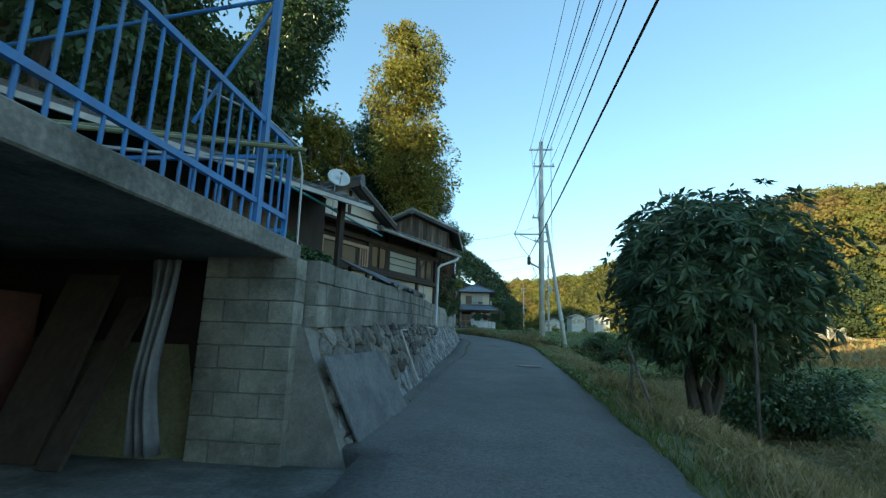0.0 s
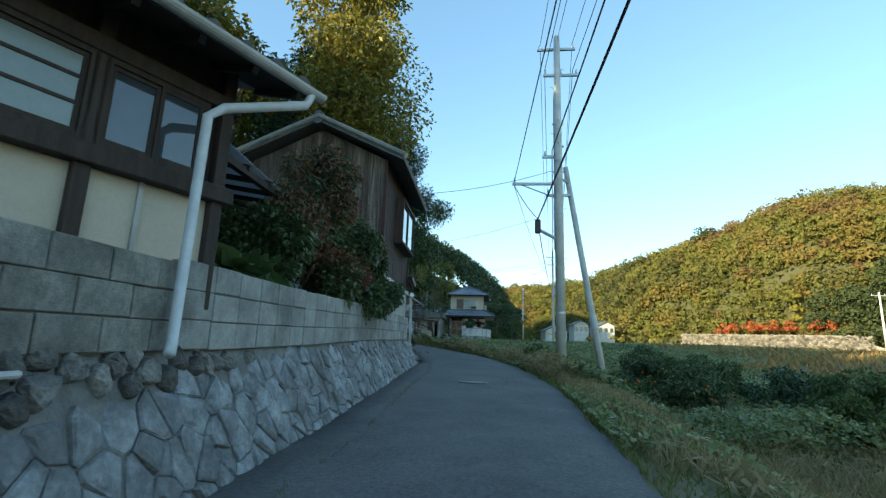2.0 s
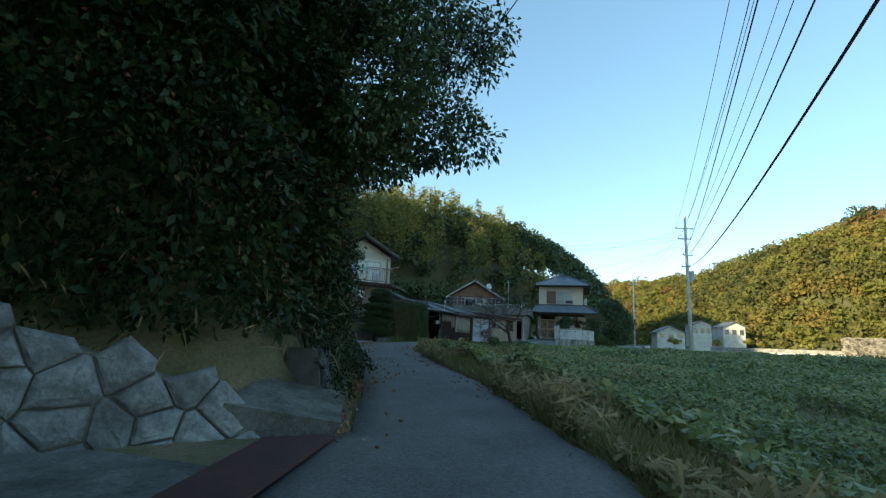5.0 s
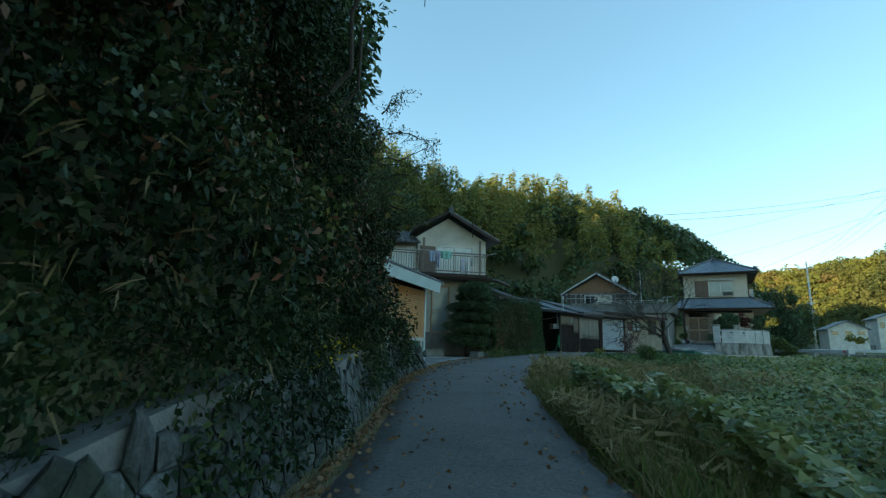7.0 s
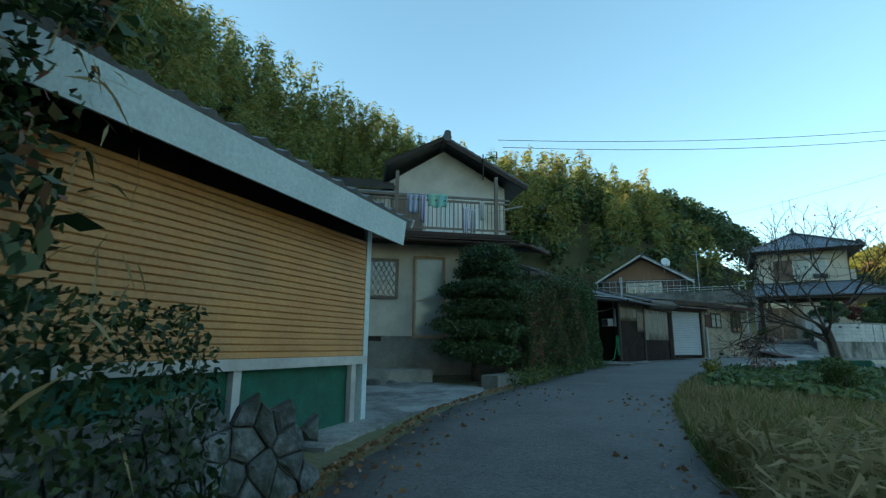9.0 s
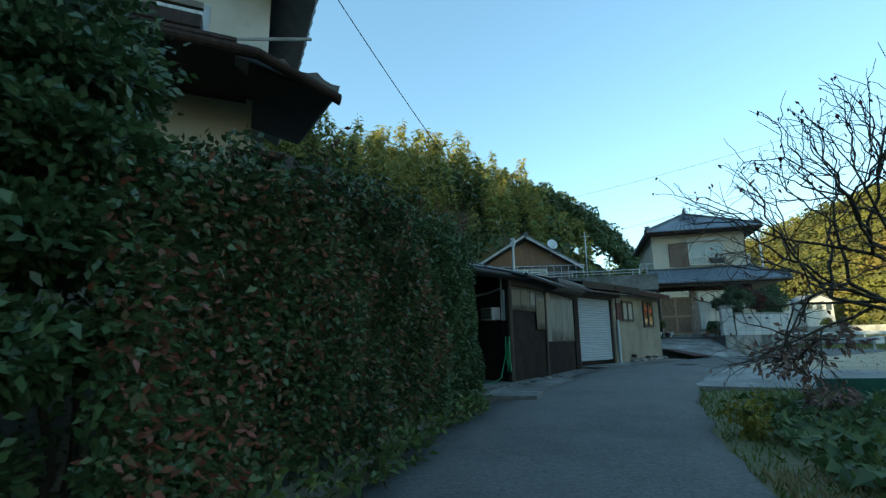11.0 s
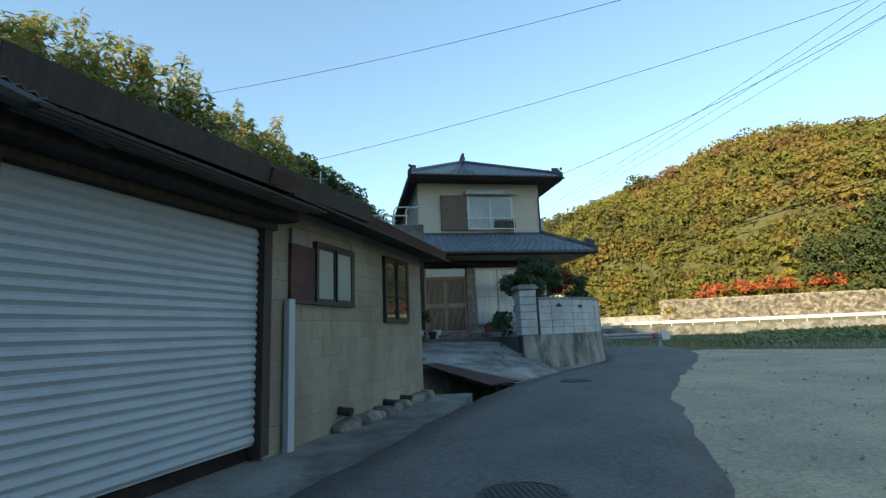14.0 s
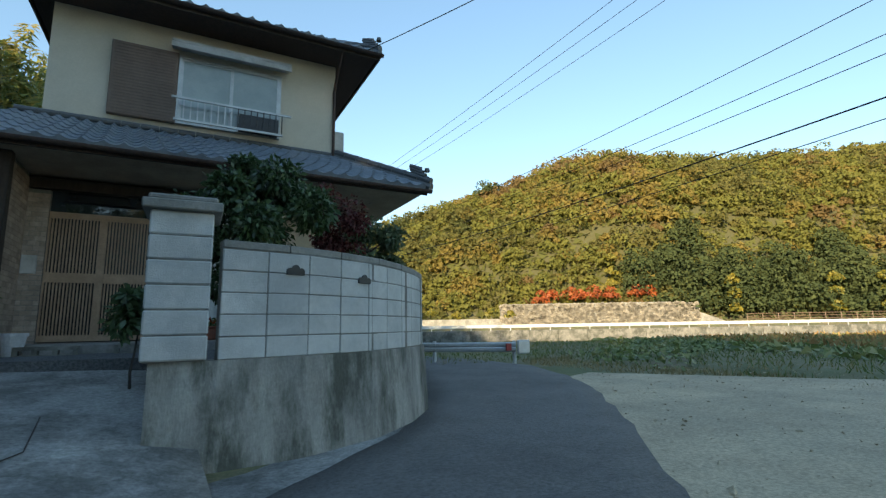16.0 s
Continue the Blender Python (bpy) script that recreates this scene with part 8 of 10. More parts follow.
M_ROOFGREY = mat("grey_roof", (0.16, 0.17, 0.18), (0.12, 0.13, 0.14), 2.0, 0.6, 0.2, 10)
far_house(35.7, 178.7, 7.1, 5.6, 7, 4.2, 10, M_PLASTER, M_ROOFGREY, "white two-storey house with grey roof across the valley")
far_house(27.7, 176.1, 7.1, 4.6, 7, 4.3, 6, M_PLASTER, M_TILE, "white gabled house with dark roof across the valley")
far_house(18.5, 165.7, 6.1, 6.6, 6, 2.6, 8, M_PLASTER, M_ROOFGREY, "long white house with grey roof across the valley")



# ---- utility poles and wires ----
def crossarm(parent, z, length, rot, material, dx=0.0, insul=3):
    m = Matrix.Translation((0, 0, z)) @ Matrix.Rotation(radians(rot), 4, "Z")
    a = part("crossarm", Geo().box(-length / 2 + dx, 0.12, -0.04, length / 2 + dx, 0.20, 0.04), material, parent, m=m)
    for i in range(insul):
        x = -length / 2 + dx + 0.08 + i * (length - 0.16) / max(1, insul - 1)
        part("insulator", Geo().tube((x, 0.16, 0.04), (x, 0.16, 0.2), 0.035, 0.025, 8), M_WHITE, a)
    return a


def pole(x, y, z, h, label, arms, r=0.165, rot=0):
    ob = thing("utility_pole", label, "utility pole", m=Matrix.Translation((x, y, z)), group="utility poles")
    part("shaft", Geo().tube((0, 0, -0.8), (0, 0, h), r, r * 0.62, 18), M_POLE, ob, smooth=True)
    for za, ln, dx, ins in arms:
        crossarm(ob, za, ln, rot, M_STEEL, dx, ins)
    for k in range(9):
        zb = h * 0.32 + k * h * 0.072
        a = 0.6 + (k % 2) * math.pi
        part("step_bolt", Geo().tube((0.1 * math.cos(a), 0.1 * math.sin(a), zb), (0.3 * math.cos(a), 0.3 * math.sin(a), zb + 0.02), 0.009, None, 5), M_STEEL, ob)
    for zb in (h * 0.17, h * 0.29, h * 0.44, h * 0.52, h * 0.6, h * 0.68):
        part("band", Geo().tube((0, 0, zb), (0, 0, zb + 0.05), r * 1.06 - 0.38 * r * zb / h, None, 18), M_STEEL, ob)
    return ob


P1 = (2.40, 26.40)
p1 = pole(P1[0], P1[1], 0.95, 11.6, "tall grey concrete utility pole on the verge", ((11.2, 1.3, 0.0, 3), (10.2, 1.2, 0.15, 3), (7.2, 0.6, -0.2, 2), (6.25, 1.5, -0.75, 2), (5.85, 0.8, 0.0, 2)), rot=0)
part("brace", Geo().tube((-1.2, 0.16, 6.22), (-0.1, 0.1, 5.75), 0.02, None, 6), M_STEEL, p1)
cb = part("cable_arm", Geo().tube((0.0, 0.0, 4.3), (-0.62, -0.1, 4.6), 0.055, 0.05, 10), M_STEEL, p1)
part("cable_box", Geo().box(-0.78, -0.2, 4.5, -0.6, -0.02, 4.95, c=0.03), M_BLACKP, cb)
part("riser", Geo().path([(-0.15, 0.02, 4.0), (-0.13, 0.02, 6.0), (-0.12, 0.03, 9.5)], 0.022, 6), M_PVC, p1)
for zc in (6.6, 7.5, 8.3):
    part("fitting", Geo().tube((-0.18, 0, zc), (0.18, 0, zc), 0.035, None, 8).tube((0, -0.16, zc + 0.1), (0, 0.16, zc + 0.1), 0.03, None, 8), M_STEEL, p1)
st = thing("stay_pole", "slanting concrete stay pole propping the utility pole", "stay pole")
part("shaft", Geo().tube((3.70, 26.05, 0.1), (2.70, 26.9, 7.9), 0.11, 0.085, 14), M_POLE, st, smooth=True)
part("clamp", Geo().tube((2.78, 26.82, 7.3), (2.48, 26.45, 7.35), 0.04, None, 8), M_STEEL, st)
part("white_band", Geo().tube((3.40, 26.30, 2.5), (3.35, 26.34, 2.88), 0.116, 0.114, 14), M_WHITE, st)
p2 = pole(7.3, 70.3, 2.7, 11.5, "grey concrete utility pole beyond the field", ((10.5, 1.6, 0, 3), (9.6, 1.2, 0, 3), (8.2, 0.9, 0.2, 2), (7.2, 0.8, 0, 2)), rot=20)
part("transformer", Geo().tube((0.32, 0.1, 6.0), (0.32, 0.1, 6.8), 0.22, None, 14), M_PVC, p2)
p3 = pole(5.6, 103.0, 2.6, 11.0, "grey utility pole behind the last house", ((10.2, 1.3, 0, 3), (6.2, 0.8, 0, 2), (5.3, 0.6, 0, 2)), r=0.13)
pole(45.15, 72.8, 0.5, 9.6, "grey utility pole out in the valley fields", ((9.2, 1.6, 0, 3),), r=0.15)


def wire(a, b, sag, r=0.009, label="thin black overhead wire", n=14):
    a, b = Vector(a), Vector(b)
    pts = []
    for i in range(n + 1):
        t = i / n
        p = a.lerp(b, t)
        p.z -= 4 * sag * t * (1 - t)
        pts.append(p)
    return thing("overhead_wire", label, "wire", geo=Geo().path(pts, r, 4), material=M_WIRE, group="overhead wires")


P0 = (2.6, -16.0, 0.4)      # the pole behind the start, out of sight
p0 = pole(P0[0], P0[1], -0.6, 11.5, "grey concrete utility pole beside the lane", ((11.2, 1.3, 0, 3), (10.2, 1.2, 0, 3), (6.25, 1.0, 0, 2)))
for dx in (-0.55, 0.0, 0.55):
    wire((P0[0] + dx, P0[1], 10.8), (P1[0] + dx, P1[1] + 0.16, 12.35), 0.7)
    wire((P1[0] + dx, P1[1] + 0.16, 12.35), (7.3 + dx * 1.3, 70.4, 13.4), 1.0)
for dx in (-0.4, 0.55):
    wire((P0[0] + dx, P0[1], 9.8), (P1[0] + dx, P1[1] + 0.16, 11.35), 0.8, 0.011)
    wire((P1[0] + dx, P1[1] + 0.16, 11.35), (7.3 + dx, 70.4, 12.5), 1.1, 0.011)
wire((P0[0] - 0.3, P0[1], 7.4), (P1[0] - 0.2, P1[1], 8.3), 0.6, 0.017, "thick black telephone cable")
wire((P1[0] - 0.2, P1[1], 8.3), (7.3, 70.3, 10.7), 0.8, 0.017, "thick black telephone cable")
wire((P0[0] - 0.3, P0[1], 5.8), (P1[0] - 0.7, P1[1] - 0.1, 5.9), 0.3, 0.02, "thick black telephone cable")
wire((P1[0] - 0.7, P1[1] - 0.1, 5.9), (7.2, 70.3, 9.9), 0.9, 0.02, "thick black telephone cable")
wire((P1[0] - 1.45, P1[1] + 0.16, 7.2), (P1[0] - 0.7, P1[1] - 0.1, 5.95), 0.1, 0.012)
wire((P1[0] - 1.45, P1[1] + 0.16, 7.2), (7.0, 70.3, 10.9), 0.8, 0.011)
wire((P0[0] - 0.5, P0[1], 6.1), (P1[0] - 1.45, P1[1] + 0.16, 7.2), 0.4, 0.011)
wire((P1[0] - 0.2, P1[1], 7.6), (-4.4, 25.6, 6.6), 0.35, 0.008)
wire((P1[0] - 0.6, P1[1], 6.0), (-7.0, 40.0, 8.0), 0.4, 0.007)
# from the field pole to the last house and on
for dz in (0.9,):
    wire((7.3, 70.3, 11.5 + dz), (-0.9, 82.0, 9.35 + dz * 0.35), 0.35, 0.010)
for dx, z in ((-0.7, 12.95), (0.0, 13.0), (0.7, 12.95)):
    wire((7.3 + dx, 70.4, z + 0.1), (5.6 + dx * 0.8, 103.0, z - 0.1), 0.3)
for dx, z, zz in ((-0.3, 9.85, 9.1), (0.3, 9.35, 8.9), (0.0, 8.85, 8.5)):
    wire((7.3 + dx, 70.4, z), (5.6 + dx * 0.6, 103.0, zz), 0.35, 0.011)
wire((7.3, 70.4, 8.05), (5.6, 103.0, 8.0), 0.4, 0.02, "thick black telephone cable")
wire((7.3, 70.4, 7.75), (5.6, 103.0, 7.6), 0.5, 0.012)
wire((7.3, 70.3, 12.6), (-12.85, 54.6, 8.95), 0.7, 0.008)
wire((7.3, 70.3, 12.3), (-12.75, 54.7, 8.75), 0.75, 0.008)
wire((-12.75, 54.8, 8.6), (-11.35, 62.6, 5.85), 0.25, 0.008)
wire((-11.35, 62.6, 5.85), (-9.5, 83.0, 8.2), 0.5, 0.008)
wire((7.3, 70.3, 11.8), (-12.0, 80.0, 9.0), 0.5, 0.008)
wire((-13.0, 79.0, 11.2), (7.3, 70.3, 13.0), 0.5, 0.008)


# ---- trees and shrubs ----
def limb(g, a, b, r0, r1, bend=0.15, n=5, seed=0):
    """A tapered, slightly crooked limb."""
    r = random.Random(seed)
    a, b = Vector(a), Vector(b)
    L = (b - a).length
    pts = [a]
    for i in range(1, n):
        p = a.lerp(b, i / n) + Vector((r.uniform(-1, 1), r.uniform(-1, 1), r.uniform(-0.4, 0.6))) * bend * L * 0.25
        pts.append(p)
    pts.append(b)
    for i in range(n):
        g.tube(pts[i], pts[i + 1], r0 + (r1 - r0) * i / n, r0 + (r1 - r0) * (i + 1) / n, 7, cap=False)
    return pts


def tree(label, base, clumps, leaf, lsize, density, name="tree", trunk_r=0.16, group="", shell=0.45, droop=0.3, lw=0.5, trunk_top=None, extra_twigs=0):
    """Trunk, limbs to each clump of the crown, and leaves in many sub-clumps with gaps between them."""
    ob = thing(name, label, "tree" if name != "shrub" else "shrub", group=group)
    base = Vector(base)
    g = Geo()
    top = Vector(trunk_top) if trunk_top else Vector(np.mean([c[0] for c in clumps], axis=0))
    pts = limb(g, base - Vector((0, 0, 0.4)), top, trunk_r, trunk_r * 0.35, 0.09, 6, int(abs(base.x * 77)) + 1)
    qs = []
    for k, (c, rad) in enumerate(clumps):
        near = min(pts[1:], key=lambda p: (p - Vector(c)).length)
        limb(g, near, c, trunk_r * 0.4, 0.02, 0.3, 4, k)
        n_sub = max(6, int(10 * (rad[0] * rad[1] * rad[2]) ** 0.4))
        n_all = int(density * 4 * math.pi * ((rad[0] * rad[1]) + (rad[1] * rad[2]) + (rad[0] * rad[2])) / 3)
        d = unit(rng.normal(size=(n_sub, 3)))
        sub = np.asarray(c) + d * np.asarray(rad) * rng.uniform(0.45, 0.95, (n_sub, 1))
        for s in sub:
            rr = np.asarray(rad) * rng.uniform(0.28, 0.5)
            qs.append(clump(s, rr, max(8, n_all // n_sub), lsize, lsize * lw, shell=shell, droop=droop))
            if rng.random() < 0.4:
                limb(g, c, tuple(s), 0.02, 0.006, 0.3, 3, int(rng.integers(999)))
    part("trunk", g, M_BARK, ob)
    quads("crown", np.concatenate(qs), leaf, ob)
    return ob


def zland(x, y):
    return float(land(np.array([x]), np.array([y]))[0])


# tall yellow-green tree above the barn and its neighbours
tree("tall yellow-green tree on the slope above the barn", (-7.6, 30.6, 3.4), [((-5.9, 29.6, 8.6), (2.5, 2.4, 2.0)), ((-5.0, 29.2, 11.6), (2.7, 2.5, 2.5)), ((-5.8, 29.4, 14.4), (2.3, 2.2, 1.8)), ((-6.5, 29.8, 17.6), (2.4, 2.2, 1.9)), ((-5.9, 30, 20.2), (2.3, 2.2, 1.7)), ((-5.2, 29.8, 18.6), (1.7, 1.6, 1.2)), ((-6.6, 30, 22.0), (1.4, 1.4, 1.1))], L_YELLOW, 0.21, 105, trunk_r=0.2, trunk_top=(-6.0, 30, 20.5))
tree("large dark evergreen overhanging the lane", (-7.2, 35.4, 4.0), [((-4.0, 34.56, 8.78), (1.76, 1.84, 1.28)), ((-3.52, 34.08, 7.02), (1.44, 1.6, 1.04)), ((-4.64, 34.08, 10.7), (1.76, 1.68, 1.36)), ((-5.6, 35.2, 12.14), (2.08, 1.92, 1.6)), ((-4.8, 33.76, 6.22), (1.6, 1.6, 1.12)), ((-6.4, 34.0, 8.46), (1.76, 1.76, 1.76))], L_DARK, 0.12, 270, trunk_r=0.2, trunk_top=(-5.2, 35.2, 10.2))
woods = [
    ("yellowing small tree behind the old house", (-10.0, 23.8), 9.5, 1.4, L_YELLOW), ("dark evergreen tree on the slope", (-10.5, 19.0), 13.5, 2.6, L_DARK),
    ("dark evergreen tree on the slope", (-11.5, 13.5), 13.0, 2.8, L_MID), ("dark evergreen tree on the slope", (-9.8, 8.5), 12.0, 2.4, L_DARK),
    ("dark evergreen tree on the slope", (-12.0, 3.0), 13.0, 3.0, L_MID), ("slim yellow-green conifer on the slope", (-9.5, 27.2), 9.5, 1.0, L_YELLOW),
    ("dark evergreen tree on the slope", (-9.0, 33.5), 10.5, 2.2, L_DARK), ("mixed evergreen tree on the slope", (-15.2, 31.0), 15.0, 2.6, L_MID),
    ("dark evergreen tree on the slope", (-11.5, 38.5), 15.0, 2.8, L_DARK), ("dark evergreen tree on the slope", (-13.0, 43.0), 13.0, 2.6, L_MID),
    ("dark evergreen tree on the slope", (-6.4, 32.8), 8.2, 1.7, L_DARK), ("dark evergreen tree on the slope", (-7.2, 34.8), 9.5, 1.9, L_DARK),
    ("dark evergreen tree on the slope", (-12.6, 42.4), 8.5, 1.8, L_DARK), ("evergreen tree over the bank, leaves darkened for shade", (-8.3, 36.0), 10.5, 2.2, L_BANK_SHADED),
    ("evergreen tree over the bank, leaves darkened for shade", (-11.0, 38.9), 9.5, 2.0, L_BANK_SHADED), ("evergreen tree over the bank, leaves darkened for shade", (-8.0, 32.2), 11.0, 2.3, L_BANK_SHADED),
]
for k, (lab, (x, y), h, r, lf) in enumerate(woods):
    z = zland(x, y)
    q = random.Random(300 + k)
    cl = [((x + q.uniform(-1, 1) * r * 0.6, y + q.uniform(-1, 1) * r * 0.6, z + h * f), (r * q.uniform(0.6, 0.85), r * q.uniform(0.6, 0.85), h * 0.15)) for f in (0.30, 0.42, 0.55, 0.66, 0.78, 0.9)]
    tree(lab, (x, y, z), cl, lf, 0.12 if "bank" in lab else 0.25, 150 if "bank" in lab else 50, trunk_r=0.2, group="trees on the slope", trunk_top=(x, y, z + h * 0.85))

# loquat beside the lane: long leaves in whorls
lq = thing("loquat_tree", "dense loquat tree with long drooping leaves on the verge", "tree")
zb = zland(3.1, 8.0)
g = Geo()
tips = []
for k in range(7):
    a = k * 2.4
    fork = Vector((3.15 + 0.25 * math.cos(a), 8.0 + 0.25 * math.sin(a), zb + 0.9))
    tip = Vector((3.3 + 1.0 * math.cos(a), 8.05 + 1.1 * math.sin(a), zb + 2.1 + 0.35 * (k % 3)))
    limb(g, (3.1, 8.0, zb - 0.3), fork, 0.09, 0.06, 0.2, 3, k)
    limb(g, fork, tip, 0.055, 0.02, 0.3, 4, k + 20)
part("trunk", g, M_BARK, lq)
n = 1050
d = unit(rng.normal(size=(n, 3)))
d[:, 2] = d[:, 2] * 0.9
wc = np.array([3.35, 8.05, 2.3]) + d * np.array([1.8, 1.9, 1.7]) * rng.uniform(0.55, 1.0, (n, 1)) * (1 + 0.10 * np.sin(5 * d[:, :1] + 3 * d[:, 1:2]))
keep_ = ((wc[:, 0] - 3.55) / 1.75) ** 2 + ((wc[:, 2] - 2.3) / 1.62) ** 2 < 1
wc, d = wc[keep_], d[keep_]
qs = []
for c, dd in zip(wc, d):
    m_ = 17
    aa = np.arange(m_) * 2.4
    up = unit(dd + np.array([0, 0, 0.5]))
    s1 = unit(np.cross(up, [0.3, 0.2, 1.0]))
    s2 = np.cross(up, s1)
    out = np.cos(aa)[:, None] * s1 + np.sin(aa)[:, None] * s2 + 0.45 * up
    qs.append(leaves(np.repeat(c[None], m_, 0) + out * 0.02, out, 0.17, 0.036, droop=0.3, jitter=0.2))
qs.append(clump((3.35, 8.05, 2.2), (1.35, 1.4, 1.25), 9000, 0.2, 0.06, shell=0.2))
quads("crown", np.concatenate(qs), L_LOQUAT, lq)
fl = [clump(c + np.array([0, 0, 0.05]), (0.04, 0.04, 0.05), 10, 0.03, 0.03) for c in wc[::6] if c[2] > 1.6]
quads("blossom", np.concatenate(fl), mat("loquat_blossom", (0.42, 0.36, 0.24), (0.33, 0.27, 0.17), 20, 0.9, 0), lq, "pale woolly blossom")
for k, (a, b) in enumerate((((2.0, 6.3, 0.1), (1.75, 6.9, 1.25)), ((2.7, 5.6, 0.0), (2.9, 5.9, 1.5)), ((1.9, 7.4, 0.2), (1.95, 7.45, 1.0)))):
    thing("prop_stake", "grey wooden stake propping the loquat", "stake", geo=Geo().tube(a, b, 0.02, 0.018, 7), material=M_WEATHER, group="stakes under the loquat")

# evergreen shrub spilling over the wall beside the barn
cam_cl = [((-2.7, 16.9, 3.0), (0.75, 0.9, 0.8)), ((-2.55, 18.2, 3.15), (0.8, 1.0, 0.95)), ((-2.5, 19.6, 3.2), (0.85, 1.0, 1.05)), ((-2.3, 20.9, 2.85), (0.65, 0.8, 0.75)), ((-2.8, 19.0, 4.1), (0.7, 1.0, 0.6)), ((-2.15, 20.2, 2.7), (0.5, 0.9, 0.5))]
tree("dark glossy evergreen shrub spilling over the wall", (-3.0, 19.0, 2.3), cam_cl, L_GLOSSY, 0.085, 1000, name="shrub", trunk_r=0.05, lw=0.45)
tree("reddish leafed photinia shrub on the wall head", (-2.9, 18.0, 2.3), [((-2.35, 17.4, 3.3), (0.55, 0.8, 0.7)), ((-2.25, 18.6, 3.6), (0.6, 0.9, 0.75)), ((-2.3, 19.7, 3.75), (0.5, 0.7, 0.6)), ((-2.15, 18.9, 3.0), (0.45, 0.8, 0.5)), ((-2.2, 17.6, 4.1), (0.5, 0.8, 0.5))], L_REDDISH, 0.07, 620, name="shrub", trunk_r=0.03)
tree("reddish leafed shrub beside the barn", (-2.6, 21.2, 2.3), [((-2.45, 21.3, 2.95), (0.4, 0.5, 0.45))], L_REDDISH, 0.07, 1200, name="shrub", trunk_r=0.03)
tree("clipped dark bush on the wall head by the deck", (-2.3, 5.6, 1.9), [((-2.3, 5.4, 2.15), (0.35, 0.7, 0.22)), ((-2.35, 6.3, 2.12), (0.3, 0.5, 0.16))], L_DARK, 0.06, 1500, name="shrub", trunk_r=0.03)
# broad leaved plant by the wall post
fa = thing("broadleaf_plant", "broad-leaved green plant growing behind the wall", "plant")
quads("leaves", np.concatenate([leaves(np.tile([[-2.25, 15.6 + 0.15 * k, 2.45]], (14, 1)), unit(rng.normal(size=(14, 3)) + [0.2, 0, 0.8]), 0.3, 0.2, droop=0.1, jitter=0.3) for k in range(6)]), L_MID, fa)


# ---- overgrown bank ----
def bank_mass(name, label, leaf, n, lsize, y0, y1, h0, h1, out0, out1, lw=0.5, droop=0.5, seed=1, bumps=0.35):
    """A leafy face over the bank: leaves through a lumpy skin that rises and leans back from the lane."""
    r = np.random.default_rng(seed)
    y = r.uniform(y0, y1, n)
    hgt = h0 + (h1 - h0) * r.random(n) ** 0.9
    xl = np.interp(y, LANE_Y, LANE_L)
    lump = bumps * (np.sin(1.9 * y + 0.7 * hgt) + 0.7 * np.sin(3.7 * y - 1.9 * hgt + 1) + 0.6 * np.sin(2.9 * hgt + 0.4 * y))
    f = (hgt - h0) / max(0.1, h1 - h0)
    back = out0 + (out1 - out0) * f - lump + 0.5 * r.random(n) ** 2
    z = np.interp(y, RISE_Y, RISE_Z) + hgt
    nx_ = np.array([0.85, -0.5, 0.1])
    y = y + back * 0.4
    xl = np.interp(y, LANE_Y, LANE_L)
    c = np.stack([xl - back * 0.85 - np.interp(y, [26, 27.2, 28.8, 30.05, 31.2], [4.7, 4.3, 2.6, 0.9, 0.0]), y, z], -1)
    q = leaves(c, np.tile(nx_, (n, 1)), lsize, lsize * lw, droop=droop, jitter=0.9)
    return quads(name, q, leaf, None)


# leaf colour carries the bank's shade
ob = bank_mass("bank_foliage", "", L_BANK_SHADED, 80000, 0.085, 25.3, 43.2, 1.0, 7.5, 0.75, 2.6, seed=1, bumps=0.42)
tagged(ob, "tangled leaves and vines covering the bank, darkened for shade", "foliage", kind="stuff")
ob = bank_mass("bank_foliage", "", L_BANK_SHADED, 9000, 0.07, 28.5, 43.5, 0.9, 5.0, 0.6, 2.0, seed=2, bumps=0.35)
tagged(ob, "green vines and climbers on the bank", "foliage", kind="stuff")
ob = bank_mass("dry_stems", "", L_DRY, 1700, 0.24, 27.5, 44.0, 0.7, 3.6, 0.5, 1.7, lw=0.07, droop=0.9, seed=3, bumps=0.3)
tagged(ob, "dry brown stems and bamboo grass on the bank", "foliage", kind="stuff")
ob = bank_mass("bank_foliage", "", L_BANK_SHADED, 22000, 0.15, 25.0, 33.0, 1.1, 9.0, 0.7, 2.2, seed=4, bumps=0.3)
tagged(ob, "thicket of leaves behind the barn, darkened for shade", "foliage", kind="stuff")
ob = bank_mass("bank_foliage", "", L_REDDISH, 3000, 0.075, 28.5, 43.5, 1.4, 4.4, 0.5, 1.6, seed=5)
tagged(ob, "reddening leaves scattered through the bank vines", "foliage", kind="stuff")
ob = bank_mass("bank_foliage", "", L_BANK_SHADED, 16000, 0.17, 27.0, 43.5, 0.9, 6.5, 1.25, 3.1, seed=7, bumps=0.3)
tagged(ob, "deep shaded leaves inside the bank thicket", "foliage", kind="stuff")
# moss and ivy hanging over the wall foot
ob = bank_mass("ivy", "", L_BANK_SHADED, 22000, 0.06, 31.0, 44.5, 0.25, 1.3, 0.14, 0.75, seed=6, bumps=0.2)
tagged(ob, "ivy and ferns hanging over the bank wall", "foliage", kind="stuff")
yf = thing("flower_clump", "small yellow flowers blooming at the bank foot", "flowers")
quads("flowers", np.concatenate([clump((-6.85 + 0.08 * k, 38.0 + 0.16 * k, 2.72 + 0.06 * k), (0.13, 0.14, 0.13), 34, 0.03, 0.026) for k in range(3)]), leafmat("yellow_petal", [(0.55, 0.40, 0.02), (0.62, 0.48, 0.03)]), yf)
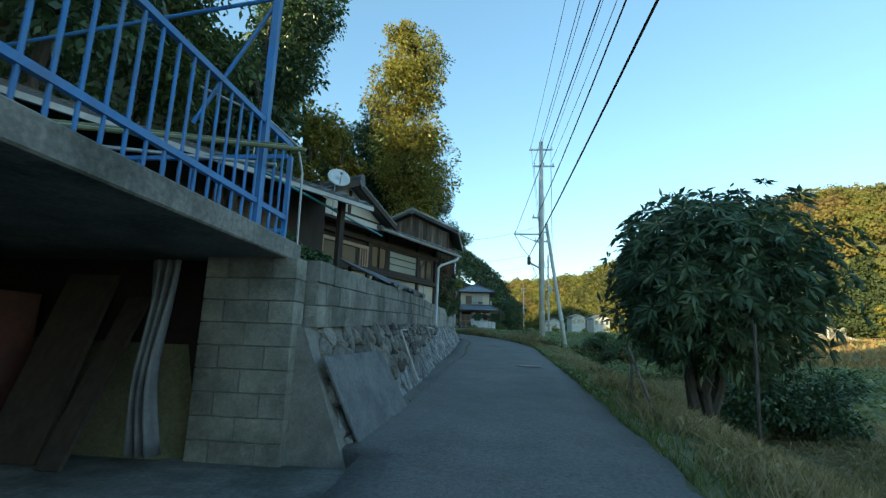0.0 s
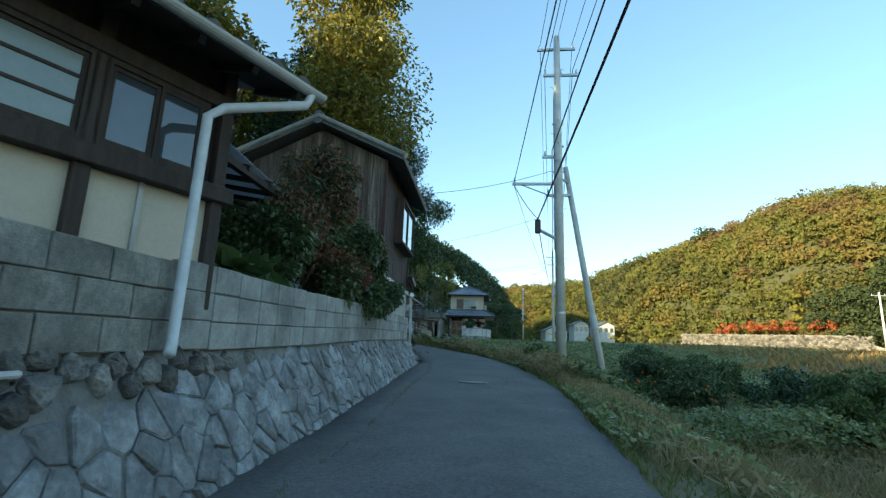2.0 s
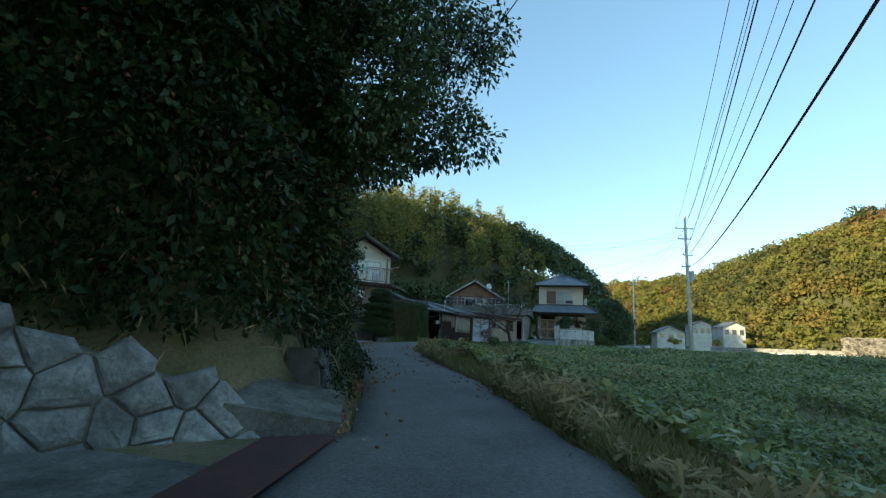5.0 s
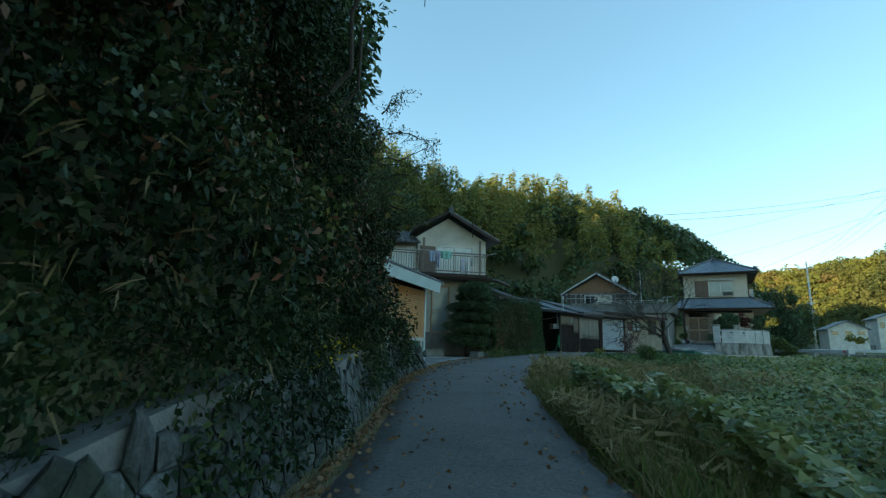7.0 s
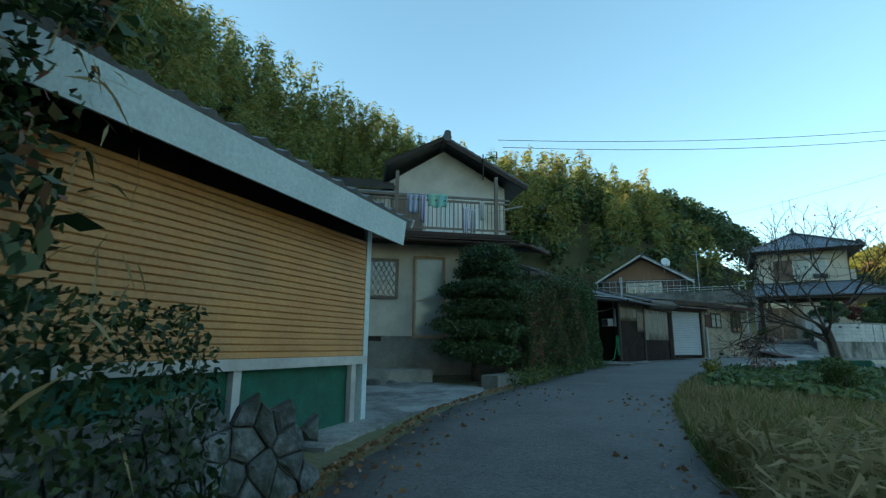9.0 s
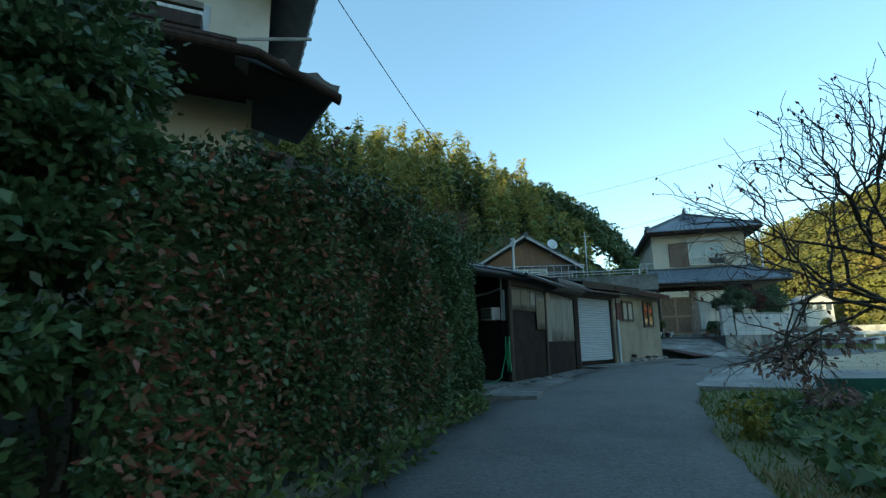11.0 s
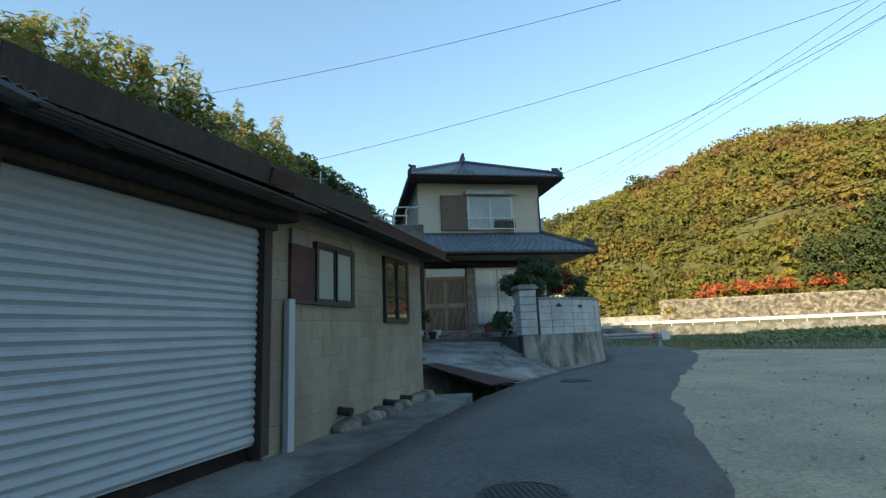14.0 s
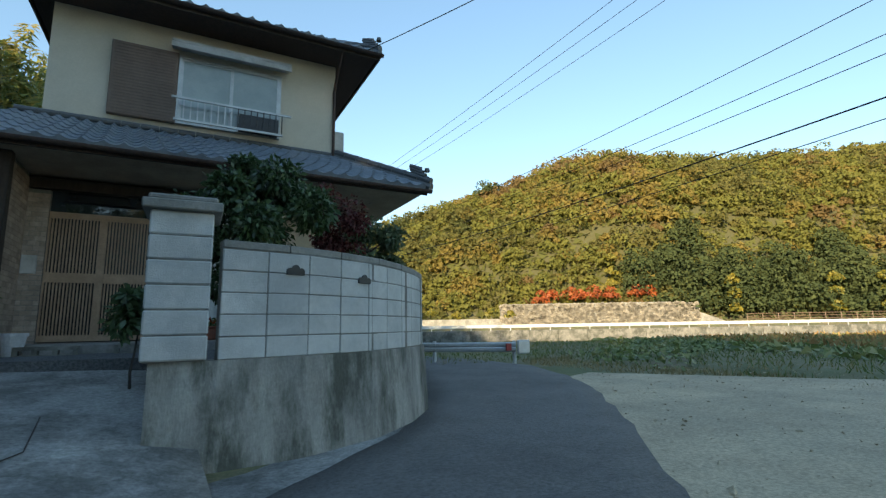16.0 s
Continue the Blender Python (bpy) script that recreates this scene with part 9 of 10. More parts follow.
# overhanging sprays above the lane
ov = thing("overhanging_branch", "thin leafy branches hanging over the lane", "branch")
g = Geo()
qs = []
for k in range(30):
    q = random.Random(500 + k)
    a = Vector((-9.85 + q.uniform(-1.0, 0.6), 40.5 + q.uniform(-1.8, 2.0), 5.0 + q.uniform(0, 2.9)))
    b = a + Vector((q.uniform(0.5, 1.6), q.uniform(-0.9, 0.6), q.uniform(-0.5, 0.6)))
    pts = limb(g, a, b, 0.02, 0.004, 0.4, 6, k)
    for p in pts[1:]:
        for j in range(3):
            e = p + Vector((q.uniform(-0.3, 0.4), q.uniform(-0.3, 0.3), q.uniform(-0.45, 0.15)))
            limb(g, p, e, 0.005, 0.002, 0.3, 2, j)
            qs.append(leaves(np.array([p.lerp(e, t) for t in rng.random(11)]) + 0.05 * rng.normal(size=(11, 3)), np.tile([0.3, 0, -0.4], (11, 1)), 0.055, 0.026, jitter=0.9))
part("twigs", g, M_BARK, ov, kind="stuff")
quads("leaves", np.concatenate(qs), L_MID, ov)
# an airy small-leaved tree where the bank ends
tree("airy small-leaved evergreen at the end of the bank", (-10.9, 43.2, 3.4), [((-10.1, 42.9, 6.6), (0.6, 0.6, 0.5)), ((-9.75, 43.2, 6.3), (0.6, 0.6, 0.42)), ((-9.5, 43.6, 5.85), (0.45, 0.55, 0.35)), ((-10.05, 43.2, 5.7), (0.65, 0.7, 0.5)), ((-10.3, 42.6, 6.0), (0.6, 0.6, 0.6)), ((-10.3, 43.0, 5.0), (0.6, 0.7, 0.5))], L_GLOSSY, 0.06, 330, trunk_r=0.07, shell=0.25, trunk_top=(-10.1, 43.0, 6.2))
# a leafy bough that leans out of the bank
lb_ = thing("leaning_bough", "bough with broad green and browning leaves leaning from the bank", "branch")
g = Geo()
qs = []
for k in range(26):
    q = random.Random(540 + k)
    a = Vector((-9.2, 37.6 + q.uniform(-0.8, 1.2), 4.8 + q.uniform(-0.2, 0.6)))
    b = Vector((-7.95 + 0.75 * q.random(), 37.2 + 1.9 * q.random(), 4.15 + 0.75 * q.random()))
    limb(g, a, b, 0.018, 0.004, 0.3, 5, k)
    cs_ = np.array([a.lerp(b, 0.25 + 0.8 * t) for t in rng.random(46)]) + rng.normal(size=(46, 3)) * np.array([0.14, 0.16, 0.13])
    qs.append(leaves(cs_, np.tile([0.5, -0.4, -0.35], (46, 1)), 0.10, 0.08, droop=0.5, jitter=0.7))
part("twigs", g, M_BARK, lb_, kind="stuff")
quads("leaves", np.concatenate(qs), leafmat("broad_leaf", [(0.07, 0.10, 0.03), (0.12, 0.155, 0.045), (0.19, 0.19, 0.055), (0.19, 0.115, 0.055)], rough=0.5, trans=0.35, spec=0.3), lb_)
# bare slanting trunks in the thicket
g = Geo()
for k in range(7):
    q = random.Random(600 + k)
    y = 31 + 1.9 * k
    xl = float(np.interp(y, LANE_Y, LANE_L))
    limb(g, (xl - 2.2 - q.random(), y, lane_z(y) + 1.5), (xl - 1.2 + q.uniform(-0.8, 0.8), y + q.uniform(-0.6, 0.8), lane_z(y) + 6.5), 0.05, 0.025, 0.2, 5, k)
thing("thicket_stems", "bare slanting stems in the dark thicket", "stems", geo=g, material=M_BARK, kind="stuff")

# ---- clipped tree, hedge ----
tp = thing("clipped_tree", "dark clipped evergreen in layered cushions before the house", "tree")
g = Geo()
limb(g, (-12.65, 52.9, 2.3), (-12.6, 52.9, 5.2), 0.11, 0.04, 0.2, 6, 3)
part("trunk", g, M_BARK, tp)
qs = []
for (c, rad) in (((-12.6, 52.95, 5.2), (0.75, 0.7, 0.34)), ((-13.0, 52.9, 4.85), (0.6, 0.6, 0.2)), ((-12.2, 52.9, 4.85), (0.65, 0.6, 0.2)),
                 ((-13.45, 52.8, 4.42), (0.75, 0.7, 0.2)), ((-12.5, 52.6, 4.45), (0.8, 0.7, 0.2)), ((-11.85, 52.9, 4.4), (0.6, 0.6, 0.2)),
                 ((-12.9, 52.6, 3.98), (0.85, 0.75, 0.2)), ((-12.0, 52.8, 3.95), (0.75, 0.7, 0.2)),
                 ((-13.55, 52.6, 3.62), (0.75, 0.7, 0.2)), ((-12.6, 52.35, 3.5), (0.85, 0.7, 0.2)), ((-11.85, 52.6, 3.45), (0.65, 0.6, 0.22)),
                 ((-13.1, 52.3, 3.1), (0.8, 0.7, 0.18)), ((-12.3, 52.2, 3.02), (0.8, 0.65, 0.2)), ((-11.8, 52.4, 2.95), (0.55, 0.5, 0.2))):
    c = (-12.5 + (c[0] + 12.6) * 0.55, c[1] + 0.2, 3.05 + (c[2] - 2.9) * 0.98)
    qs.append(clump(c, (rad[0] * 0.85, rad[1] * 0.9, rad[2] * 0.95), int(7500 * rad[0]), 0.066, 0.034, shell=0.5, droop=-0.25, jitter=0.7))
quads("crown", np.concatenate(qs), L_DARK, tp)
hg = thing("hedge", "tall dense evergreen hedge beside the lane", "hedge")
n = 92000
u = rng.random((n, 3))
face = rng.random(n)
x = -12.45 + 1.0 * u[:, 0]
y = 52.95 + 6.15 * u[:, 1]
hedge_top = np.interp(y, [52.9, 53.4, 53.8, 54.8, 55.9, 57.4, 59.1], [4.2, 4.38, 4.55, 4.74, 4.87, 4.98, 5.08])
z = 2.85 + (hedge_top - 2.85) * u[:, 2]
skin = face < 0.62
x[skin] = -11.47 - 0.16 * rng.random(skin.sum()) ** 2 + 0.07 * np.sin(3.1 * y[skin] + 2.2 * z[skin]) + 0.05 * np.sin(7 * y[skin] - 5 * z[skin])
endf = (face > 0.62) & (face < 0.76)
y[endf] = 59.1 - 0.15 * rng.random(endf.sum()) ** 2 + 0.06 * np.sin(4 * x[endf] + 3 * z[endf])
topf = (face > 0.76) & (face < 0.9)
z[topf] = hedge_top[topf] + 0.06 * np.sin(2.3 * y[topf]) + 0.25 * rng.random(topf.sum()) ** 3 + 0.1 * np.sin(6 * y[topf])
hc = np.stack([x, y, z - 0.12 * np.clip((60 - y) / 6, 0, 1) * 0], -1)
od = np.zeros((n, 3))
od[:, 0], od[:, 2] = 0.8, 0.2
quads("leaves", leaves(hc, od, 0.058, 0.032, droop=0.0, jitter=0.9), L_DARK, hg)
red_ = (y < 56.8 + 0.8 * np.sin(2.1 * z)) & (rng.random(n) < 0.16) & (x > -11.75)
quads("young_leaves", leaves(hc[red_] + np.array([0.05, 0, 0]), od[red_], 0.055, 0.028, droop=0.0, jitter=0.9), L_REDDISH, hg, "reddish young leaves")
g = Geo()
for k in range(29):
    yy_ = 53.2 + 0.2 * k
    limb(g, (-12.2, yy_, 2.6), (-12.1, yy_ + 0.1, 4.3), 0.025, 0.008, 0.3, 4, k)
part("stem_tangle", g, M_BARK, hg, kind="stuff")
sp = thing("hedge_sprays", "reddish loose sprays growing out of the hedge top", "foliage", kind="stuff")
g = Geo()
qs = []
for k in range(70):
    q = random.Random(900 + k)
    a = Vector((-11.8 + q.uniform(-0.5, 0.1), q.uniform(54.2, 58.9), 4.9))
    a.z = float(np.interp(a.y, [52.9, 53.8, 54.8, 55.9, 57.4, 59.1], [4.2, 4.5, 4.7, 4.8, 4.9, 5.0]))
    b = a + Vector((q.uniform(-0.1, 0.3), q.uniform(-0.2, 0.2), q.uniform(0.2, 0.6)))
    g.tube(a, b, 0.006, 0.002, 4)
    qs.append(leaves(np.array([a.lerp(b, t) for t in rng.random(22)]), np.tile([0.1, 0, 0.5], (22, 1)), 0.055, 0.028, jitter=0.8))
for k in range(16):
    q = random.Random(980 + k)
    a = Vector((-11.6 + q.uniform(-0.25, 0.05), q.uniform(57.6, 59.1), 4.95))
    b = a + Vector((q.uniform(0.0, 0.25), q.uniform(0.0, 0.35), q.uniform(0.45, 0.95)))
    g.tube(a, b, 0.006, 0.002, 4)
    qs.append(leaves(np.array([a.lerp(b, t) for t in rng.random(30)]), np.tile([0.1, 0, 0.5], (30, 1)), 0.05, 0.025, jitter=0.8))
part("twigs", g, M_BARK, sp)
quads("leaves", np.concatenate(qs), L_REDDISH, sp)
wd = quads("kerb_weeds", np.concatenate([clump((-11.45 + 0.1 * math.sin(k), 52.2 + 0.42 * k, 2.6 + 0.05 * (k % 3)), (0.22, 0.3, 0.2), 160, 0.09, 0.04) for k in range(18)]), L_MID)
tagged(wd, "weeds growing along the foot of the hedge", "weeds", kind="stuff")

# ---- bare tree and red-leafed shrub on the open side ----
bt = thing("bare_tree", "leafless tree with a few red leaves beside the lane", "tree")
g = Geo()
leafpts = []


def grow(a, d, L, r, depth, rr):
    b = a + d * L
    limb(g, a, b, r * 0.62, r * 0.4, 0.22, 4, rr.randrange(9999))
    if depth == 0:
        if rr.random() < 0.30:
            leafpts.append(b)
        return
    for k in range(3 if depth > 1 else 3):
        e = Vector((rr.gauss(0, 1), rr.gauss(0, 1), rr.gauss(0.25, 0.8))).normalized()
        grow(b if k else a.lerp(b, 0.7), (d * 0.75 + e * 0.75).normalized(), L * rr.uniform(0.6, 0.8), r * 0.6, depth - 1, rr)


rr = random.Random(11)
base = Vector((-5.35, 58.6, 2.6))
limb(g, base - Vector((0, 0, 0.3)), base + Vector((-0.35, -0.3, 1.2)), 0.13, 0.10, 0.1, 4, 1)
for k, d in enumerate(((-0.8, -0.35, 0.5), (-0.25, 0.3, 0.8), (-0.6, -0.1, 0.62), (0.45, 0.2, 0.62), (-0.9, 0.25, 0.34), (0.1, -0.6, 0.7), (-0.78, 0.34, 0.52), (-0.85, 0.1, 0.6))):
    grow(base + Vector((-0.35, -0.3, 1.2 - 0.05 * k)), Vector(d).normalized(), 1.3, 0.052, 4, rr)
part("trunk", g, M_BARK, bt)
lp = np.array([tuple(p) for p in leafpts])
quads("leaves", leaves(lp, np.tile([0, 0, -1.0], (len(lp), 1)), 0.06, 0.035, jitter=0.5), leafmat("russet_leaf", [(0.07, 0.02, 0.015), (0.14, 0.035, 0.02), (0.20, 0.07, 0.03)]), bt)
tree("red-tinged shrub with dry leaves at the lane edge", (-7.2, 58.9, 2.6), [((-7.15, 58.9, 3.1), (0.6, 0.55, 0.4)), ((-7.05, 58.8, 3.55), (0.5, 0.5, 0.3)), ((-7.4, 58.9, 3.3), (0.35, 0.35, 0.3))], leafmat("dry_red_leaf", [(0.15, 0.10, 0.085), (0.26, 0.16, 0.13), (0.34, 0.22, 0.18)]), 0.10, 75, name="shrub", trunk_r=0.03)
tree("small yellow-green shrub at the lane edge", (-8.3, 57.4, 2.55), [((-8.25, 57.3, 2.85), (0.25, 0.25, 0.25))], L_YELLOW, 0.09, 400, name="shrub", trunk_r=0.02)
tree("rounded dark bush beside the lane", (-5.9, 55.0, 2.55), [((-5.9, 55.0, 2.85), (0.55, 0.6, 0.4))], L_MID, 0.06, 800, name="shrub", trunk_r=0.03)
tarp2 = thing("green_tarpaulin", "dark green tarpaulin heap beside the bare tree", "tarpaulin", geo=Geo().slab([(-6.2, 60.6, 2.95), (-4.6, 60.2, 3.0), (-4.3, 61.6, 2.9), (-6.0, 62.0, 2.85)], 0.25), material=M_GREEN)

# ---- shrubs and pots at the last house ----
tree("dark rounded garden bush behind the block wall", (-2.9, 78.9, 3.6), [((-3.05, 78.9, 5.35), (0.75, 0.6, 0.75)), ((-2.7, 79.1, 5.8), (0.6, 0.55, 0.45)), ((-3.1, 79.0, 4.7), (0.55, 0.5, 0.5))], L_DARK, 0.085, 900, name="shrub", trunk_r=0.05)
tree("small red-leafed maple behind the block wall", (-1.9, 79.9, 3.6), [((-1.8, 79.9, 5.7), (0.5, 0.5, 0.4)), ((-1.7, 79.8, 5.3), (0.5, 0.5, 0.35))], leafmat("maroon_leaf", [(0.05, 0.012, 0.014), (0.10, 0.02, 0.02), (0.13, 0.035, 0.025)]), 0.07, 650, name="shrub", trunk_r=0.04)
tree("grey-green loose bush behind the block wall", (-1.2, 80.2, 3.6), [((-1.2, 80.2, 5.15), (0.55, 0.6, 0.5)), ((-0.95, 80.4, 4.9), (0.4, 0.5, 0.4))], L_LOQUAT, 0.085, 550, name="shrub", trunk_r=0.04)
tree("low bush at the foot of the pillar", (-4.2, 78.6, 3.5), [((-4.15, 78.7, 4.0), (0.3, 0.35, 0.4))], L_DARK, 0.10, 500, name="shrub", trunk_r=0.02)
tree("leafy pot plant by the entrance", (-6.3, 81.0, 3.9), [((-6.3, 81.0, 4.35), (0.3, 0.3, 0.28))], L_MID, 0.13, 320, name="shrub", trunk_r=0.02)
tree("low weedy shrub against the garage wall", (-6.75, 79.5, 3.5), [((-6.7, 79.4, 3.75), (0.25, 0.5, 0.2))], L_MID, 0.08, 700, name="shrub", trunk_r=0.02)
tree("dark bush past the end of the block wall", (1.4, 87.8, 2.7), [((0.6, 88.2, 3.6), (1.1, 0.9, 0.9)), ((1.8, 89.2, 3.2), (0.9, 0.8, 0.6)), ((2.6, 89.6, 3.3), (0.8, 0.8, 0.5))], L_MID, 0.12, 420, name="shrub", trunk_r=0.05)
for k, (x, y) in enumerate(((-0.5, 92.5), (-2.2, 95.0), (-4.5, 95.5))):
    tree("dark evergreen behind the last house", (x, y, 2.8), [((x, y, 5.0), (1.3, 1.3, 1.6)), ((x + 0.4, y, 7.0), (1.0, 1.0, 1.2))], L_DARK, 0.2, 120, trunk_r=0.12, group="trees behind the last house")
for x, y, h in ((1.6, 94.5, 8.6), (3.2, 97.5, 9.2), (-1.5, 97.0, 9.0)):
    tree("tall dark evergreen behind the last house", (x, y, 2.6), [((x, y, h * 0.5), (1.6, 1.5, 1.6)), ((x + 0.5, y, h * 0.75), (1.4, 1.4, 1.5)), ((x - 0.3, y, h), (0.9, 0.9, 1.1)), ((x + 0.9, y + 0.4, h * 0.6), (1.2, 1.2, 1.4))], L_DARK, 0.2, 110, trunk_r=0.12, group="trees behind the last house")
pl_ = thing("tree_shoot", "bamboo and tree shoots behind the concrete garage", "plant")
quads("leaves", np.concatenate([clump((-7.6 + 0.5 * k, 83.4 + 0.3 * k, 7.3 + 0.2 * (k % 2)), (0.6, 0.5, 0.5), 260, 0.14, 0.04) for k in range(4)]), L_MID, pl_)

# ---- verge: grass, weeds and the sloping field ----
def tufts(name, label, mat_, n, region, h, w, seed, keep=None, cat="grass"):
    r = np.random.default_rng(seed)
    x, y = region(r, n)
    if keep is not None:
        k = keep(x, y)
        x, y = x[k], y[k]
    z = land(x, y)
    m_ = len(x)
    c = np.stack([x, y, z - 0.01], -1)
    d = unit(np.stack([0.45 * r.normal(size=m_), 0.45 * r.normal(size=m_), np.ones(m_)], -1))
    side = unit(np.cross(d, r.normal(size=(m_, 3))))
    hh = h * r.uniform(0.5, 1.4, (m_, 1))
    bend = np.stack([r.normal(size=m_), r.normal(size=m_), -0.3 * np.ones(m_)], -1) * 0.22 * hh
    q = np.stack([c - side * w * 1.3, c + side * w * 1.3, c + d * hh + bend], 1)
    return tagged(quads(name, q, mat_), label, cat, kind="stuff")


def vines(name, label, mat_, n, region, h, size, seed, lw=0.8, keep=None, up=0.6):
    r = np.random.default_rng(seed)
    x, y = region(r, n)
    if keep is not None:
        k = keep(x, y)
        x, y = x[k], y[k]
    lump = 0.5 + 0.45 * vnoise(x, y, 0.9, seed) + 0.25 * vnoise(x, y, 2.6, seed + 3)
    z = land(x, y) + h * np.clip(lump, 0, 1) * r.random(len(x)) ** 0.5
    c = np.stack([x, y, z], -1)
    return tagged(quads(name, scales(c, np.tile([0, -0.35, 0.6 + 0.4 * up], (len(x), 1)), size * 1.25, lw, 0.55), mat_), label, "plants", kind="stuff")


def strip(side, y0, y1, d0, d1, pw=1.0):
    def f(r, n):
        y = r.uniform(y0, y1, n)
        e = np.interp(y, LANE_Y, LANE_R if side > 0 else LANE_L)
        return e + side * (d0 + (d1 - d0) * r.random(n) ** pw), y
    return f


vines("verge_weeds", "pale leafy weeds along the lane verge", L_FIELD, 9000, strip(1, 8, 30, 0.05, 1.8, 1.4), 0.22, 0.06, 49, keep=lambda x, y: vnoise(x, y, 1.1, 21) > -0.2)
tufts("verge_grass", "green and straw grass along the verge", L_GRASS, 30000, strip(1, -2, 52, 0.02, 3.2, 1.7), 0.14, 0.006, 21)
tufts("dry_grass", "pale dry grass on the verge bank", L_DRY, 44000, strip(1, 2, 34, 0.25, 3.4, 1.1), 0.22, 0.008, 22, keep=lambda x, y: np.sin(0.7 * y) + np.sin(1.9 * y + x) > -0.9)
tufts("dry_grass", "straw-coloured grass on the slope below the verge", L_DRY, 26000, strip(1, 3, 24, 1.8, 9.0, 1.0), 0.3, 0.01, 42, keep=lambda x, y: vnoise(x, y, 0.8, 7) > -0.1)
tufts("lane_weeds", "weeds growing along the lane edge by the wall", L_GRASS, 2600, strip(-1, 5, 26, -0.03, 0.10), 0.08, 0.005, 23)
tufts("lane_weeds", "weeds and litter along the foot of the bank", L_DRY, 3500, strip(-1, 30, 46, -0.1, 0.35), 0.07, 0.006, 24)
tufts("bed_grass", "grass and leafy weeds in the bed by the lane", L_GRASS, 20000, strip(1, 38, 61.2, 0.03, 6.0, 1.2), 0.10, 0.007, 25)
tufts("field_grass", "short green grass in the field past the lot", L_GRASS, 26000, lambda r, n: (r.uniform(3, 30, n), r.uniform(62, 106, n)), 0.2, 0.012, 26, keep=lambda x, y: (x > 7.3 + 0.9 * np.sin(0.8 * y)) | (y > 86))


vines("field_vines", "low green crop and vines on the sloping field", L_FIELD, 100000, strip(1, 22, 44, 0.9, 17, 1.4), 0.95, 0.08, 31, keep=lambda x, y: vnoise(x, y, 0.55, 4) > -0.6, up=1.2)
vines("field_vines", "green vines spread over the level field", L_FIELD, 44000, strip(1, 43, 62, 4.5, 24, 1.2), 0.35, 0.11, 41, up=1.2, keep=lambda x, y: (y < 59) | (x > 4))
vines("field_weeds", "brown withered weeds on the sloping field", L_DRY, 9000, strip(1, 22, 48, 0.6, 15, 1.2), 0.35, 0.12, 36, lw=0.35, keep=lambda x, y: vnoise(x, y, 0.7, 12) > 0.35)
vines("straw_litter", "pale flattened straw and dead stems on the verge slope", L_DRY, 30000, strip(1, 1, 26, 0.5, 8.5, 1.1), 0.16, 0.2, 45, lw=0.12, keep=lambda x, y: vnoise(x, y, 0.7, 6) > -0.45)
vines("straw_litter", "brown dead stems matted between the field vines", L_DRY, 22000, strip(1, 22, 50, 0.1, 9.0, 1.8), 0.7, 0.2, 46, lw=0.12, keep=lambda x, y: vnoise(x, y, 0.8, 16) > -0.05)
tufts("field_grass", "tall grass growing between the crops beside the lane", L_GRASS, 26000, strip(1, 30, 43, 0.15, 6.5, 1.5), 0.30, 0.007, 47)
tufts("dry_grass", "tall withered grass mixed into the verge growth", L_DRY, 16000, strip(1, 30, 54, 0.1, 6.0, 1.4), 0.2, 0.008, 48)
tufts("field_grass", "short grass between the crops on the sloping field", L_GRASS, 50000, strip(1, 20, 61, 0.8, 22, 1.1), 0.2, 0.012, 37)
vines("field_vines", "rough green growth in the lower field", L_FIELD, 18000, strip(1, -4, 30, 8.0, 22, 1.2), 0.4, 0.15, 32)
vines("far_field", "green rows in the far valley field", L_FIELD, 30000, lambda r, n: (r.uniform(4, 45, n), r.uniform(50, 125, n)), 0.25, 0.28, 33, keep=lambda x, y: (x > 12) & (x > 0.45 * (y - 50)) & (y < 100 + 0.2 * x))
vines("lane_ivy", "leafy weeds in the bed beside the lane", L_MID, 5000, strip(1, 53.5, 59.5, 0.5, 4.2), 0.28, 0.1, 34)
tufts("dry_grass", "short dry grass in the bed by the lane", L_DRY, 42000, strip(1, 39.5, 56, 0.1, 5.5, 1.1), 0.10, 0.008, 38)
vines("field_weeds", "dark weeds at the edge of the grass field", L_FIELD, 7000, lambda r, n: (r.uniform(8, 26, n), r.uniform(80, 104, n)), 0.4, 0.16, 35, keep=lambda x, y: np.abs(y - 80 - 0.9 * (x - 8) * 0.6 - 4) < 2.5)
tufts("stubble", "sunlit orange-brown stubble and withered grass in the far field", leafmat("stubble", [(0.26, 0.15, 0.06), (0.36, 0.22, 0.09), (0.42, 0.29, 0.13), (0.22, 0.20, 0.06)], rough=0.8, trans=0.3, spec=0.1), 52000, lambda r, n: (r.uniform(14, 80, n), r.uniform(6, 112, n)), 0.45, 0.11, 39, keep=lambda x, y: (x > 15 + 3 * np.sin(0.3 * y)) & (0.89 * (y - 139) + 0.45 * (x - 30) < -8) & ((x > 0.5 * (y - 44)) | (y < 55)))
tufts("dry_grass", "withered brown weeds along the edge of the lot", L_DRY, 12000, lambda r, n: (r.uniform(4, 11, n), r.uniform(68, 87, n)), 0.16, 0.012, 43, keep=lambda x, y: np.abs(x - 7.3 - 0.9 * np.sin(0.8 * y)) < 1.0)
r_ = np.random.default_rng(44)
n = 5000
px_, py_ = r_.uniform(-7, 9, n), r_.uniform(62, 82, n)
ok = px_ - np.interp(py_, LANE_Y, LANE_R) > 0.02
px_, py_ = px_[ok], py_[ok]
n = len(px_)
pc = np.stack([px_, py_, np.interp(py_, RISE_Y, RISE_Z) + 0.03], -1)
sz = r_.uniform(0.008, 0.03, (n, 1)) * (0.5 + r_.random((n, 1)))
dv = r_.normal(size=(n, 4, 3)) * np.array([1, 1, 0.35])
